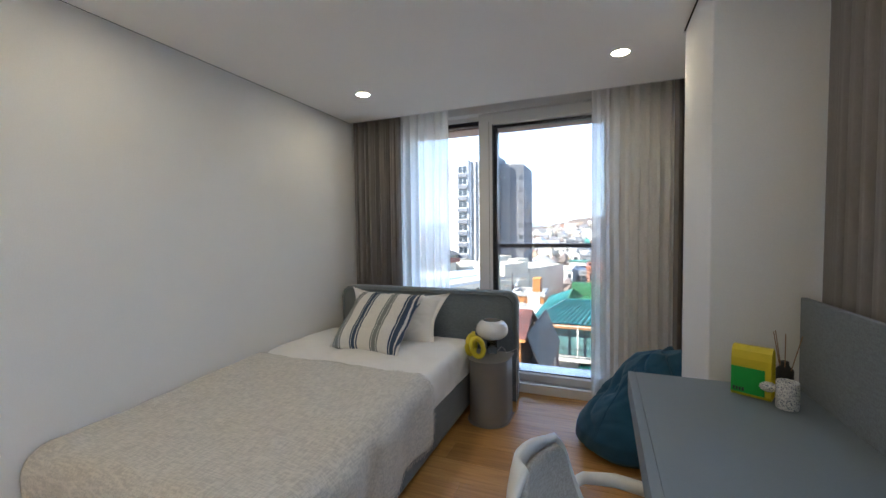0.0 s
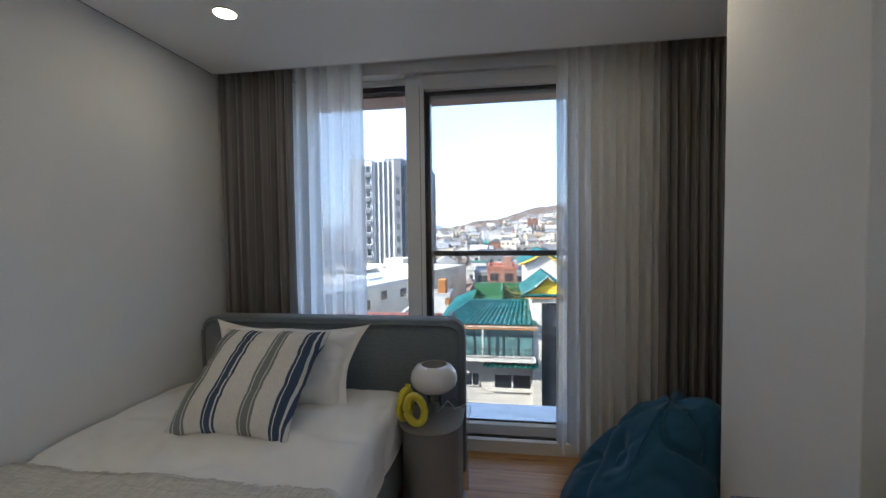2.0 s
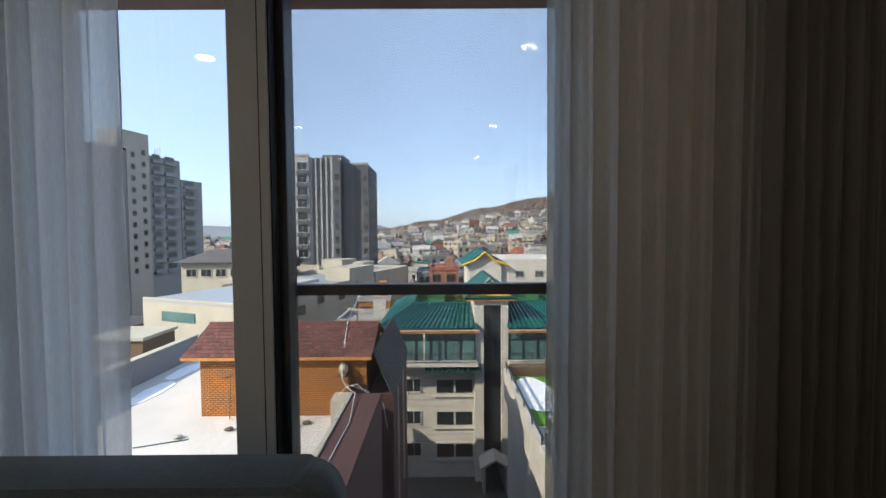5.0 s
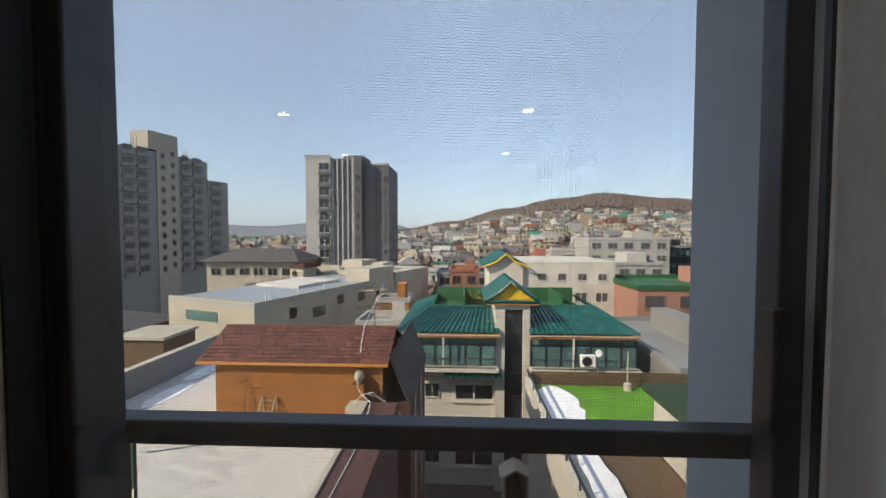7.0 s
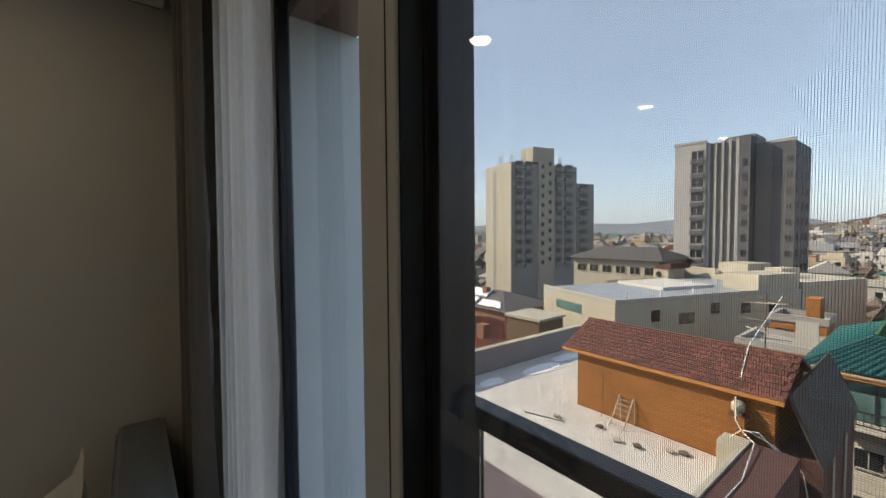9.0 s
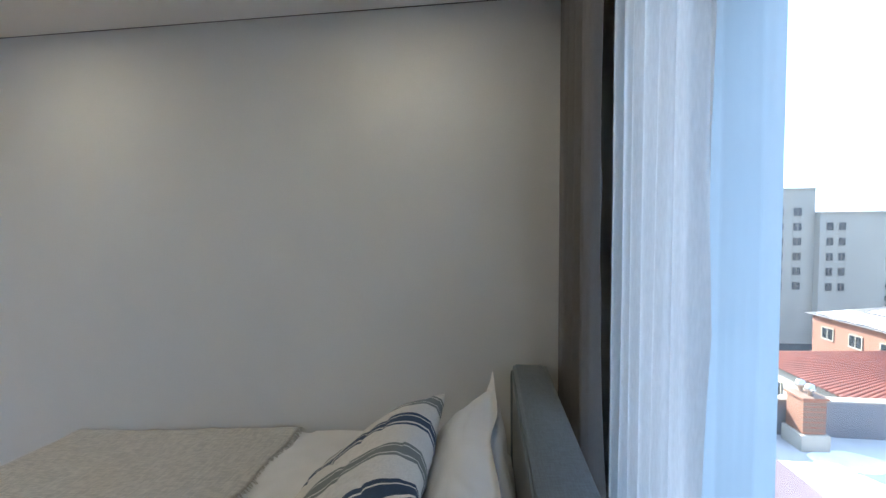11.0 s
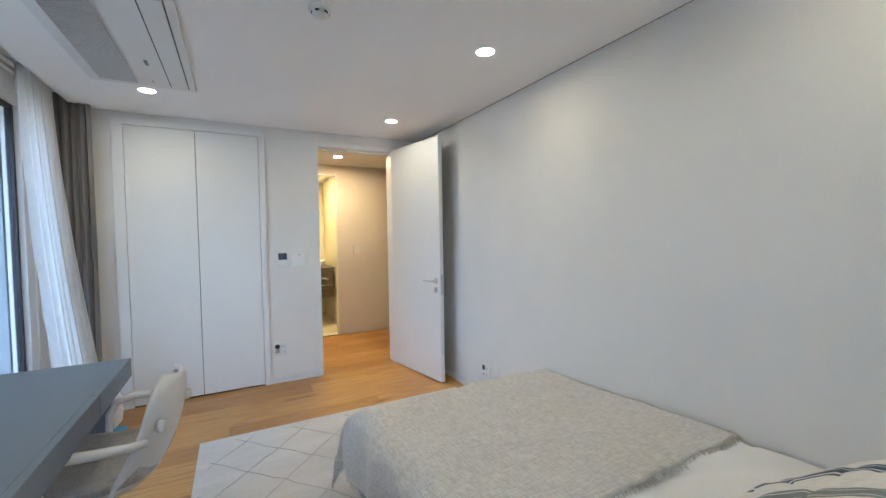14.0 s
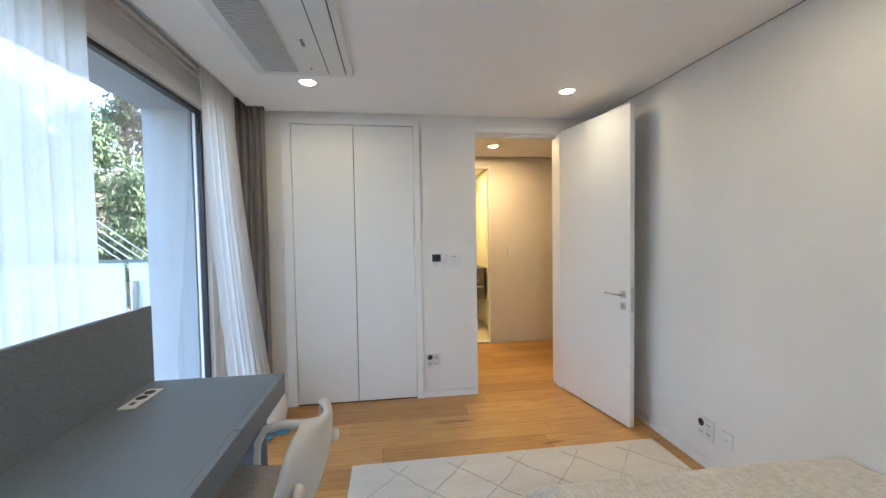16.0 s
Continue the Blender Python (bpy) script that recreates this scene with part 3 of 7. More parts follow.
stand = Matrix.Translation((0.005, 4.226, 0.02)) @ Matrix.Rotation(radians(90), 4, "X")
bm = prism(bmesh.new(), round_rect(1.597, 0.85, 0.085), 0.0, 0.13)
bmesh.ops.bevel(bm, geom=[e for e in bm.edges if abs(e.verts[0].co.z - e.verts[1].co.z) < 1e-6], offset=0.012, segments=3, affect="EDGES")
head = part("headboard", turned(bm, stand), HEAD_CLOTH, bed, "rounded blue-grey fabric headboard", True)
outline = [(x, y, 0.1335) for x, y in round_rect(1.597, 0.85, 0.085)]
shrunk = [(0.8 + (x - 0.8) * 0.972, 0.42 + (y - 0.42) * 0.948 if y > 0.1 else 0.02, z) for x, y, z in outline]
# piping in a paler tone, for the light caught along the rounded edge
part("piping", turned(tube(bmesh.new(), shrunk, 0.0055, 6, True), stand), surface("pale_piping", (0.17, 0.20, 0.23), 0.8), head)
for x, y in ((0.08, 2.05), (1.22, 2.05), (0.08, 3.95), (1.22, 3.95)):
    part("leg", lathe(bmesh.new(), ((0, 0), (0.025, 0), (0.025, 0.035), (0, 0.035)), (x, y, 0), 14), BLACK_PL, bed)
bm = boxes((0.025, 1.98, 0.34, 1.285, 4.10, 0.455), bevel=0.045)
part("mattress", bm, SHEET, bed, "", True)


def over_edge(s, flat, r):
    """Along a cloth: how far it lies out and how far it has dropped after s metres."""
    if s < flat:
        return s, 0.0
    a = (s - flat) / r
    if a < math.pi / 2:
        return flat + r * math.sin(a), r * (1 - math.cos(a))
    return flat + r, r + (s - flat - r * math.pi / 2)


def duvet_point(u, v):
    out, drop = over_edge(u * 1.45, 1.21, 0.075)
    yy = 3.0 + v * 1.09
    w = 0.010 * noise.noise(Vector((out * 5, yy * 4, 1.7))) - 0.014 * max(0, 1 - abs(noise.noise(Vector((out * 2.6 + yy, yy * 3.4, drop * 3)))) * 7) + 0.007 * noise.noise(Vector((out * 14, yy * 9, drop * 12)))
    puff = 0.03 * math.sin(min(1, v * 1.02) * math.pi) * (1 if drop < 0.02 else 0.3)
    end = 0.05 * max(0, (v - 0.88) / 0.12) ** 2
    return (0.02 + out + (w * 1.3 if drop > 0.05 else 0), yy, 0.50 + puff + w - drop - end)


duvet = tagged(link("duvet", sheet(bmesh.new(), 60, 46, duvet_point), SHEET, True), "white cotton duvet with soft creases on the bed", "duvet")
part("hem", tube(bmesh.new(), [duvet_point(1.0, i / 40) for i in range(41)], 0.004, 6), SHEET, duvet, "", True)


def blanket_point(u, v):
    out, drop_x = over_edge(u * 1.62, 1.195, 0.105)
    along, drop_y = over_edge((1 - v) * 1.53, 1.115, 0.11)
    yy = 3.13 - along
    edge = 0.02 * noise.noise(Vector((u * 9, 3.1, 0))) if v > 0.97 else 0
    w = 0.010 * noise.noise(Vector((out * 3, yy * 3, 4.2))) + 0.004 * noise.noise(Vector((out * 11, yy * 11, 9)))
    fold = 0.022 * math.sin(yy * 17 + 2.0 * noise.noise(Vector((yy * 2, 0, 0)))) * min(1, drop_x / 0.2) if drop_x > 0.05 else 0
    fold_y = 0.018 * math.sin(out * 19) * min(1, drop_y / 0.2) if drop_y > 0.05 else 0
    slack = 0.05 * min(drop_x, drop_y) / 0.3
    return (0.012 + out + fold + slack, yy + edge - fold_y - slack, max(0.03, 0.472 + 0.055 * max(0, min(1, (yy - 2.3) / 0.8)) + w - math.hypot(drop_x, drop_y) * (1.0 if min(drop_x, drop_y) < 0.02 else 0.9)))


blanket = tagged(link("blanket", sheet(bmesh.new(), 110, 110, blanket_point), KNIT, True), "heavy oatmeal melange knitted blanket spread over the bed", "blanket")
sol = blanket.modifiers.new("thick", "SOLIDIFY")
sol.thickness, sol.offset = 0.014, -1
bm = bmesh.new()
rnd = random.Random(8)
for i in range(240):
    u = i / 239 * 0.985
    p = Vector(blanket_point(u, 1.0))
    q = p + Vector((rnd.uniform(-0.006, 0.006), rnd.uniform(0.012, 0.03), -0.012 if u < 0.75 else -0.004))
    tube(bm, (p, (p + q) / 2 + Vector((0, 0, 0.002)), q), 0.0016, 4)
for i in range(200):
    v = i / 199
    p = Vector(blanket_point(1.0, v))
    q = p + Vector((rnd.uniform(-0.006, 0.008), rnd.uniform(-0.006, 0.006), -rnd.uniform(0.012, 0.03)))
    tube(bm, (p, (p + q) / 2, q), 0.0016, 4)
part("fringe", bm, KNIT, blanket)


def pillow(name, w, h, t, flange, m, material, label, seed, sag=0.09, droop=0.0):
    """A stuffed cushion with drawn-in edges and pointed corners; flange: the flat border's share."""
    def face(sign):
        def fn(u, v):
            a, b = 2 * u - 1, 2 * v - 1
            ca, cb = abs(a), abs(b)
            ia, ib = min(1, ca / (1 - flange)), min(1, cb / (1 - flange))
            inner = max(0, 1 - ia ** 3.2) * max(0, 1 - ib ** 3.2)
            z = t * inner ** 0.5
            pinch = 1 - sag * (1 - ca ** 2.5) * cb ** 3
            pinch2 = 1 - sag * (1 - cb ** 2.5) * ca ** 3
            pleat = max(ca, cb) ** 3
            wr = -0.006 * max(0, 1 - abs(noise.noise(Vector((a * 1.7 + seed, b * 2.1, sign + 4)))) * 8) + 0.010 * noise.noise(Vector((a * 3 + seed, b * 3, sign))) + 0.006 * pleat * noise.noise(Vector((a * 9, b * 9 + seed, sign)))
            edge = max(0, (ca - 1 + flange) / max(flange, 1e-4)) + max(0, (cb - 1 + flange) / max(flange, 1e-4))
            wave = (0.004 + 0.06 * flange) * (math.sin(7 * a + seed) * cb ** 4 * (1 - 0.5 * ca) + math.sin(6 * b + seed) * ca ** 4 * (1 - 0.5 * cb)) + droop * edge * (0.6 + 0.4 * math.sin(5 * (a + b) + seed))
            return (w / 2 * a * pinch2, h / 2 * b * pinch, sign * z + (wr if inner > 0 else 0) + wave)
        return fn
    bm = bmesh.new()
    sheet(bm, 60, 60, face(1))
    sheet(bm, 60, 60, face(-1))
    bmesh.ops.remove_doubles(bm, verts=bm.verts, dist=0.0005)
    ob = link(name, bm, material, True)
    ob.matrix_world = m
    return tagged(ob, label, "pillow")


def upright(at, right, up):
    r = Vector(right).normalized()
    u = Vector(up)
    u = (u - r * u.dot(r)).normalized()
    n = r.cross(u)
    return Matrix.Translation(at) @ Matrix((r, u, n)).transposed().to_4x4()


pillow("pillow", 0.91, 0.50, 0.11, 0.12, upright((0.635, 3.89, 0.655), (1, 0.01, -0.01), (0, 0.28, 0.365)), SHEET, "white cotton pillow with a wide flange against the headboard", 2.0, 0.16, 0.012)
pillow("striped_cushion", 0.58, 0.58, 0.095, 0.02, upright((0.66, 3.62, 0.690), (1, 0.0, 0.0), (0.0, 0.783, 0.62)), STRIPED, "white linen cushion with navy and grey stripes on the bed", 5.0, 0.11)

# ---- bedside ----
night = thing("side_table", (1.465, 3.83, 0.0), "grey powder-coated steel side table with a rounded front", "side table")
arc = [(1.465 + 0.152 * math.cos(a), 3.80 + 0.152 * math.sin(a)) for a in (math.pi + i * math.pi / 24 for i in range(25))]
plate = arc + [(1.617, 3.96), (1.313, 3.96)]
part("tabletop", prism(bmesh.new(), plate, 0.446, 0.452), STEEL_GREY, night)
part("base_plate", prism(bmesh.new(), plate, 0.0, 0.006), STEEL_GREY, night)
bm = bmesh.new()
shell_out = [(1.465 + 0.138 * math.cos(a), 3.80 + 0.138 * math.sin(a)) for a in (math.pi + i * math.pi / 24 for i in range(25))]
outer = [(1.327, 3.95)] + shell_out + [(1.603, 3.95)]
inner = [(1.465 + (x - 1.465) * 0.975, 3.80 + (yy - 3.80) * 0.975 if yy < 3.94 else yy) for x, yy in outer]
prism(bm, outer + inner[::-1], 0.006, 0.446)
part("body", bm, STEEL_GREY, night)

lamp = thing("table_lamp", (1.465, 3.90, 0.452), "small mushroom lamp of white opal glass on a clear stem", "table lamp")
part("shade", lathe(bmesh.new(), ((0.064, 0.243), (0.088, 0.236), (0.112, 0.206), (0.120, 0.174), (0.113, 0.144), (0.090, 0.118), (0.056, 0.106), (0.02, 0.104), (0.0, 0.104),
                                  (0.0, 0.110), (0.056, 0.112), (0.088, 0.125), (0.107, 0.15), (0.113, 0.174), (0.105, 0.203), (0.083, 0.229), (0.064, 0.236), (0.064, 0.243)), (1.465, 3.90, 0.452), 36), OPAL, lamp, "white opal glass bowl", True)
part("bulb", lathe(bmesh.new(), ((0, 0.112), (0.02, 0.113), (0.03, 0.135), (0.034, 0.155), (0.026, 0.178), (0, 0.186)), (1.465, 3.90, 0.452), 18), OPAL, lamp, "", True)
part("stem", lathe(bmesh.new(), ((0.036, 0.0), (0.036, 0.104), (0.033, 0.104), (0.033, 0.002), (0.036, 0.0)), (1.465, 3.90, 0.452), 28), clear_glass("lamp_glass"), lamp, "clear glass cylinder", True)
part("cable", tube(bmesh.new(), [(1.495, 3.91, 0.457), (1.53, 3.92, 0.50), (1.555, 3.925, 0.475), (1.565, 3.93, 0.456), (1.61, 3.94, 0.47), (1.64, 3.95, 0.49), (1.647, 3.955, 0.44), (1.633, 3.965, 0.40), (1.629, 3.97, 0.2), (1.629, 3.975, 0.004)], 0.002, 6), PLASTIC, lamp)
vase = thing("ring_vase", (1.365, 3.74, 0.452), "glossy yellow ceramic vase of two leaning rings", "vase")
for i, (x0, y0, lean, turn) in enumerate(((1.345, 3.775, 6, 60), (1.405, 3.725, -14, 18))):
    bm = bmesh.new()
    pts = [(0.040 * math.cos(a), 0, 0.066 * math.sin(a)) for a in (j * 2 * math.pi / 26 for j in range(26))]
    tube(bm, pts, 0.0185, 10, True)
    if i == 0:
        lathe(bm, ((0.012, 0.075), (0.014, 0.10), (0.0135, 0.10), (0.011, 0.075)), (0.01, 0, -0.008), 14)
    m = Matrix.Translation((x0, y0, 0.452 + 0.0845 * math.cos(radians(lean)))) @ Matrix.Rotation(radians(turn), 4, "Z") @ Matrix.Rotation(radians(lean), 4, "Y")
    part("ring", turned(bm, m), YELLOW, vase, "", True)

# ---- desk, chair ----
desk = thing("desk", (2.6, 2.15, 0.0), "grey laminate desk with drawers and a rear privacy panel", "desk")
part("desktop", boxes((2.345, 1.385, 0.725, 2.895, 2.915, 0.745), bevel=0.002), GREY_LAM, desk)
part("drawer_box", boxes((2.350, 1.40, 0.65, 2.89, 2.90, 0.7245)), GREY_LAM, desk)
for a, b in ((1.385, 1.938), (1.942, 2.915)):
    part("drawer_front", boxes((2.318, a, 0.65, 2.3445, b, 0.745), bevel=0.002), GREY_LAM, desk)
for y0 in (1.40, 2.865):
    part("side_panel", boxes((2.40, y0, 0.0, 2.885, y0 + 0.03, 0.65), bevel=0.002), GREY_LAM, desk)
part("privacy_panel", boxes((2.8955, 1.36, 0.62, 2.918, 2.93, 1.085), bevel=0.004), BLUE_FELT, desk, "blue-grey felt privacy panel")
strip = part("power_strip", boxes((2.785, 1.50, 0.745, 2.845, 1.70, 0.750), bevel=0.002), PLASTIC, desk, "white desk power outlet")
for y0 in (1.545, 1.60):
    part("outlet", lathe(bmesh.new(), ((0, 0.0), (0.020, 0.0), (0.020, 0.0015), (0.015, 0.0015), (0.012, 0.0002), (0, 0.0002)), (2.815, y0, 0.7502), 20), BLACK_PL, strip)
part("usb_port", boxes((2.807, 1.645, 0.7502, 2.823, 1.670, 0.7510)), BLACK_PL, strip)

chair = thing("armchair", (2.30, 2.06, 0.0), "off-white shell armchair with beige upholstered seat at the desk", "chair")
chair.rotation_euler = (0, 0, radians(-10))
CHAIR_AT = Vector((2.30, 1.97, 0.0))


def back_point(u, v):
    a = (u - 0.5) * 2
    wide = 0.225 * (1 - 0.22 * v ** 2) * (1 if v < 0.75 else math.sqrt(max(0.02, 1 - ((v - 0.75) / 0.255) ** 2.6)) * 0.75 + 0.25)
    return (2.135 - 0.095 * v - 0.03 * math.sin(v * 3) + 0.085 * a * a * (1 - 0.5 * v), 2.06 + wide * a, 0.44 + 0.375 * v)


bm = sheet(bmesh.new(), 24, 20, back_point)
ob = part("backrest", bm, SHELL, chair, "off-white curved shell", True)
ob.modifiers.new("thick", "SOLIDIFY").thickness = 0.016
pad = sheet(bmesh.new(), 20, 16, lambda u, v: tuple(Vector(back_point(0.08 + 0.84 * u, 0.04 + 0.9 * v)) + Vector((0.012, 0, 0))))
ob = part("back_pad", pad, SEAT_CLOTH, chair, "beige woven pad", True)
ob.modifiers.new("thick", "SOLIDIFY").thickness = -0.014
bm = sheet(bmesh.new(), 20, 20, lambda u, v: (2.11 + 0.42 * u, 2.06 + (v - 0.5) * 2 * (0.235 - 0.05 * (2 * u - 1) ** 4), 0.455 + 0.025 * (2 * v - 1) ** 2 - 0.02 * math.sin(u * math.pi)))
ob = part("seat", bm, SEAT_CLOTH, chair, "beige upholstered seat", True)
ob.modifiers.new("thick", "SOLIDIFY").thickness = 0.045
for s in (-1, 1):
    pts = [(2.085, 2.06 + s * 0.215, 0.625), (2.12, 2.06 + s * 0.262, 0.635), (2.20, 2.06 + s * 0.285, 0.640), (2.30, 2.06 + s * 0.285, 0.638), (2.37, 2.06 + s * 0.278, 0.620), (2.395, 2.06 + s * 0.265, 0.57), (2.39, 2.06 + s * 0.245, 0.50), (2.37, 2.06 + s * 0.21, 0.435)]
    part("arm", tube(bmesh.new(), pts, [0.014, 0.016, 0.018, 0.018, 0.017, 0.015, 0.014, 0.014], 12), SHELL, chair, "", True)
    part("knob", lathe(bmesh.new(), ((0, 0), (0.022, 0.001), (0.024, 0.012), (0.018, 0.022), (0, 0.024)), (2.062, 2.06 + s * 0.165, 0.66), 16, Matrix.Rotation(radians(-90), 3, "Y")), SHELL, chair, "", True)
part("column", lathe(bmesh.new(), ((0, 0.06), (0.03, 0.06), (0.028, 0.42), (0.06, 0.43), (0, 0.43)), (2.31, 2.06, 0), 16), SHELL, chair, "", True)
for k in range(4):
    a = math.pi / 4 + k * math.pi / 2
    leg = part("foot", tube(bmesh.new(), [(2.31, 2.06, 0.085), (2.31 + 0.14 * math.cos(a), 2.06 + 0.14 * math.sin(a), 0.075), (2.31 + 0.27 * math.cos(a), 2.06 + 0.27 * math.sin(a), 0.04)], [0.022, 0.018, 0.014], 10), SHELL, chair, "", True)
    part("glide", lathe(bmesh.new(), ((0, 0), (0.02, 0), (0.02, 0.03), (0, 0.032)), (2.31 + 0.265 * math.cos(a), 2.06 + 0.265 * math.sin(a), 0.012), 12), BLACK_PL, leg)

chair.location = CHAIR_AT

# ---- on the desk ----
holder = thing("arch_stand", (2.73, 2.80, 0.745), "bright yellow bent steel stand holding a green card", "stand")
turn = Matrix.Translation((2.715, 2.79, 0.745)) @ Matrix.Rotation(radians(62), 4, "Z")
U = [(-0.032, 0.012), (-0.032, 0.118), (-0.026, 0.142), (-0.010, 0.155), (0.010, 0.155), (0.026, 0.142), (0.032, 0.118), (0.032, 0.020), (0.026, 0.006), (0.0, 0.0), (-0.026, 0.002)]
bm = bmesh.new()
n = len(U)
inner_u = [(a * 0.93, 0.075 + (b - 0.075) * 0.965) for a, b in U]
rings = []
for yy in (-0.065, 0.065):
    rings.append(([bm.verts.new((a, yy, b)) for a, b in U], [bm.verts.new((a, yy, b)) for a, b in inner_u]))
for i in range(n):
    j = (i + 1) % n
    bm.faces.new((rings[0][0][i], rings[0][0][j], rings[1][0][j], rings[1][0][i]))
    bm.faces.new((rings[0][1][j], rings[0][1][i], rings[1][1][i], rings[1][1][j]))
    for k in (0, 1):
        bm.faces.new((rings[k][0][i], rings[k][0][j], rings[k][1][j], rings[k][1][i]))
turn = turn @ Matrix.Diagonal((1.0, 0.88, 1.15, 1))
part("bent_sheet", turned(bm, turn), YEL_PAINT, holder)
card = part("green_card", turned(boxes((-0.0365, -0.046, 0.012, -0.0330, 0.064, 0.092), bevel=0.0006), turn), GREEN_CARD, holder, "bright green card with a black mark")
for i in range(4):
    part("mark", turned(boxes((-0.0374, 0.020 + i * 0.010, 0.018, -0.0366, 0.027 + i * 0.010, 0.029)), turn), BLACK_PL, card)
mug = thing("mug", (2.79, 2.70, 0.745), "speckled white and blue ceramic mug with a ball handle", "mug")
part("cup", lathe(bmesh.new(), ((0, 0), (0.029, 0), (0.031, 0.004), (0.031, 0.088), (0.0295, 0.09), (0.027, 0.088), (0.027, 0.008), (0, 0.007)), (2.785, 2.705, 0.745), 28), TERRAZZO, mug, "", True)
bm = bmesh.new()
bmesh.ops.create_uvsphere(bm, u_segments=18, v_segments=12, radius=0.020, matrix=Matrix.Translation((2.742, 2.735, 0.800)) @ Matrix.Diagonal((1.25, 1.0, 0.85, 1)))
part("ball_handle", bm, TERRAZZO, mug, "", True)
diff = thing("reed_diffuser", (2.83, 2.86, 0.745), "reed diffuser with brown sticks in a dark bottle", "diffuser")
part("bottle", lathe(bmesh.new(), ((0, 0), (0.024, 0), (0.026, 0.004), (0.026, 0.085), (0.012, 0.10), (0.012, 0.115), (0.009, 0.115), (0, 0.11)), (2.83, 2.86, 0.745), 20), BLACK_PL, diff, "", True)
for dx, dy in ((-0.02, 0.03), (-0.035, 0.0), (-0.01, -0.03), (0.03, -0.05)):
    part("reed", tube(bmesh.new(), [(2.83, 2.86, 0.75), (2.83 + dx, 2.86 + dy, 0.965)], 0.0016, 5), REED, diff)

# ---- beanbag, board, toy ----


def bean_point(u, v):
    a, b = u * 2 * math.pi, v
    prof_r = (0.0, 0.25, 0.325, 0.345, 0.335, 0.31, 0.275, 0.235, 0.19, 0.13, 0.0)
    prof_z = (0.0, 0.0, 0.05, 0.13, 0.22, 0.31, 0.40, 0.48, 0.55, 0.60, 0.60)
    k = b * 10
    i = min(9, int(k))
    fr = k - i
    r = prof_r[i] + (prof_r[i + 1] - prof_r[i]) * fr
    z = prof_z[i] + (prof_z[i + 1] - prof_z[i]) * fr
    d = Vector((math.cos(a), math.sin(a), z * 2.2))
    high = min(1, z / 0.45)
    bulge = noise.noise(d * 0.9 + Vector((7, 2, 1)))
    fold = max(0, 1 - abs(noise.noise(Vector((d.x * 1.2 + d.z * 0.9, d.y * 1.2 - d.z * 0.7, d.z * 1.9)) + Vector((1.3, 5, 2)))) * 5.5) ** 1.5
    tuck = max(0, 1 - abs(noise.noise(Vector((d.x * 1.8 - d.z, d.y * 1.8 + d.z, d.z * 2.4)) + Vector((8, 1, 6)))) * 6)
    upper = min(1, max(0, (z - 0.16) / 0.3))
    r2 = r * (1 + 0.13 * bulge - 0.15 * upper * fold - 0.05 * upper * tuck + 0.02 * noise.noise(d * 5))
    lean = 0.17 * (z / 0.6) ** 1.2
    flop = 0.09 * high ** 2 * math.cos(a + 0.4) * r / 0.3
    z2 = z * (1 + 0.07 * bulge) + flop - 0.03 * upper * fold
    x, yy = 2.38 + r2 * math.cos(a) + lean, 3.74 + r2 * 0.94 * math.sin(a) + lean * 0.3
    return (min(x, 2.605) if yy < 3.56 else x, yy, max(0.001, z2))


bm = sheet(bmesh.new(), 130, 90, bean_point)
bmesh.ops.remove_doubles(bm, verts=bm.verts, dist=0.0006)
bean = tagged(link("beanbag", bm, TEAL, True), "dark teal canvas beanbag slumped beside the pillar", "beanbag")
part("seam", tube(bmesh.new(), [tuple(Vector(bean_point(0.64, 0.30 + 0.6 * i / 20)) + Vector((-0.002, -0.002, 0.002))) for i in range(21)], 0.003, 6), TEAL, bean)
bm = boxes((-0.012, -0.26, 0.0, 0.012, 0.26, 0.64), bevel=0.004)
turned(bm, Matrix.Translation((3.065, 3.99, 0.002)) @ Matrix.Rotation(radians(7), 4, "Y"))
board = tagged(link("black_board", bm, BLACK_PL), "flat black framed board leaning in the niche", "board")
toy = thing("plush_toy", (2.64, 0.42, 0.0), "white plush toy with flat blue feet standing on the floor", "soft toy")
part("body", lathe(bmesh.new(), ((0, 0.018), (0.07, 0.02), (0.105, 0.06), (0.115, 0.14), (0.105, 0.24), (0.08, 0.33), (0.045, 0.39), (0, 0.41)), (2.68, 0.40, 0), 28), SHEET, toy, "", True)
for dx, dy in ((0.03, 0.095), (-0.06, 0.01)):
    part("foot", lathe(bmesh.new(), ((0, 0), (0.055, 0.001), (0.062, 0.010), (0.055, 0.019), (0, 0.021)), (2.66 + dx, 0.42 + dy, 0), 22, squash=0.8), SKY_BLUE, toy, "flat blue foot", True)

# ---- rug ----
rug = tagged(link("rug", boxes((0.11, 0.945, 0.0, 2.06, 2.35, 0.012), bevel=0.004), RUG_PILE), "cream wool rug with thin irregular grey diamonds, partly under the bed", "rug")
rnd = random.Random(12)


def rug_line(a, b):
    pts = []
    for i in range(25):
        f = i / 24
        x = a[0] + (b[0] - a[0]) * f + rnd.uniform(-0.006, 0.006)
        yy = a[1] + (b[1] - a[1]) * f + rnd.uniform(-0.006, 0.006) + 0.012 * math.sin(f * 9)
        if 0.13 < x < 2.04 and 0.955 < yy < 2.34:
            pts.append((x, yy, 0.0125))
    if len(pts) > 2:
        part("diamond_line", tube(bmesh.new(), pts, 0.0021, 5), RUG_LINE, rug)


for k in range(9):
    x0 = -1.2 + 0.36 * k
    rug_line((x0, 0.94), (x0 + 1.28, 2.36))
    rug_line((x0 + 1.30, 0.94), (x0 + 0.0, 2.36))


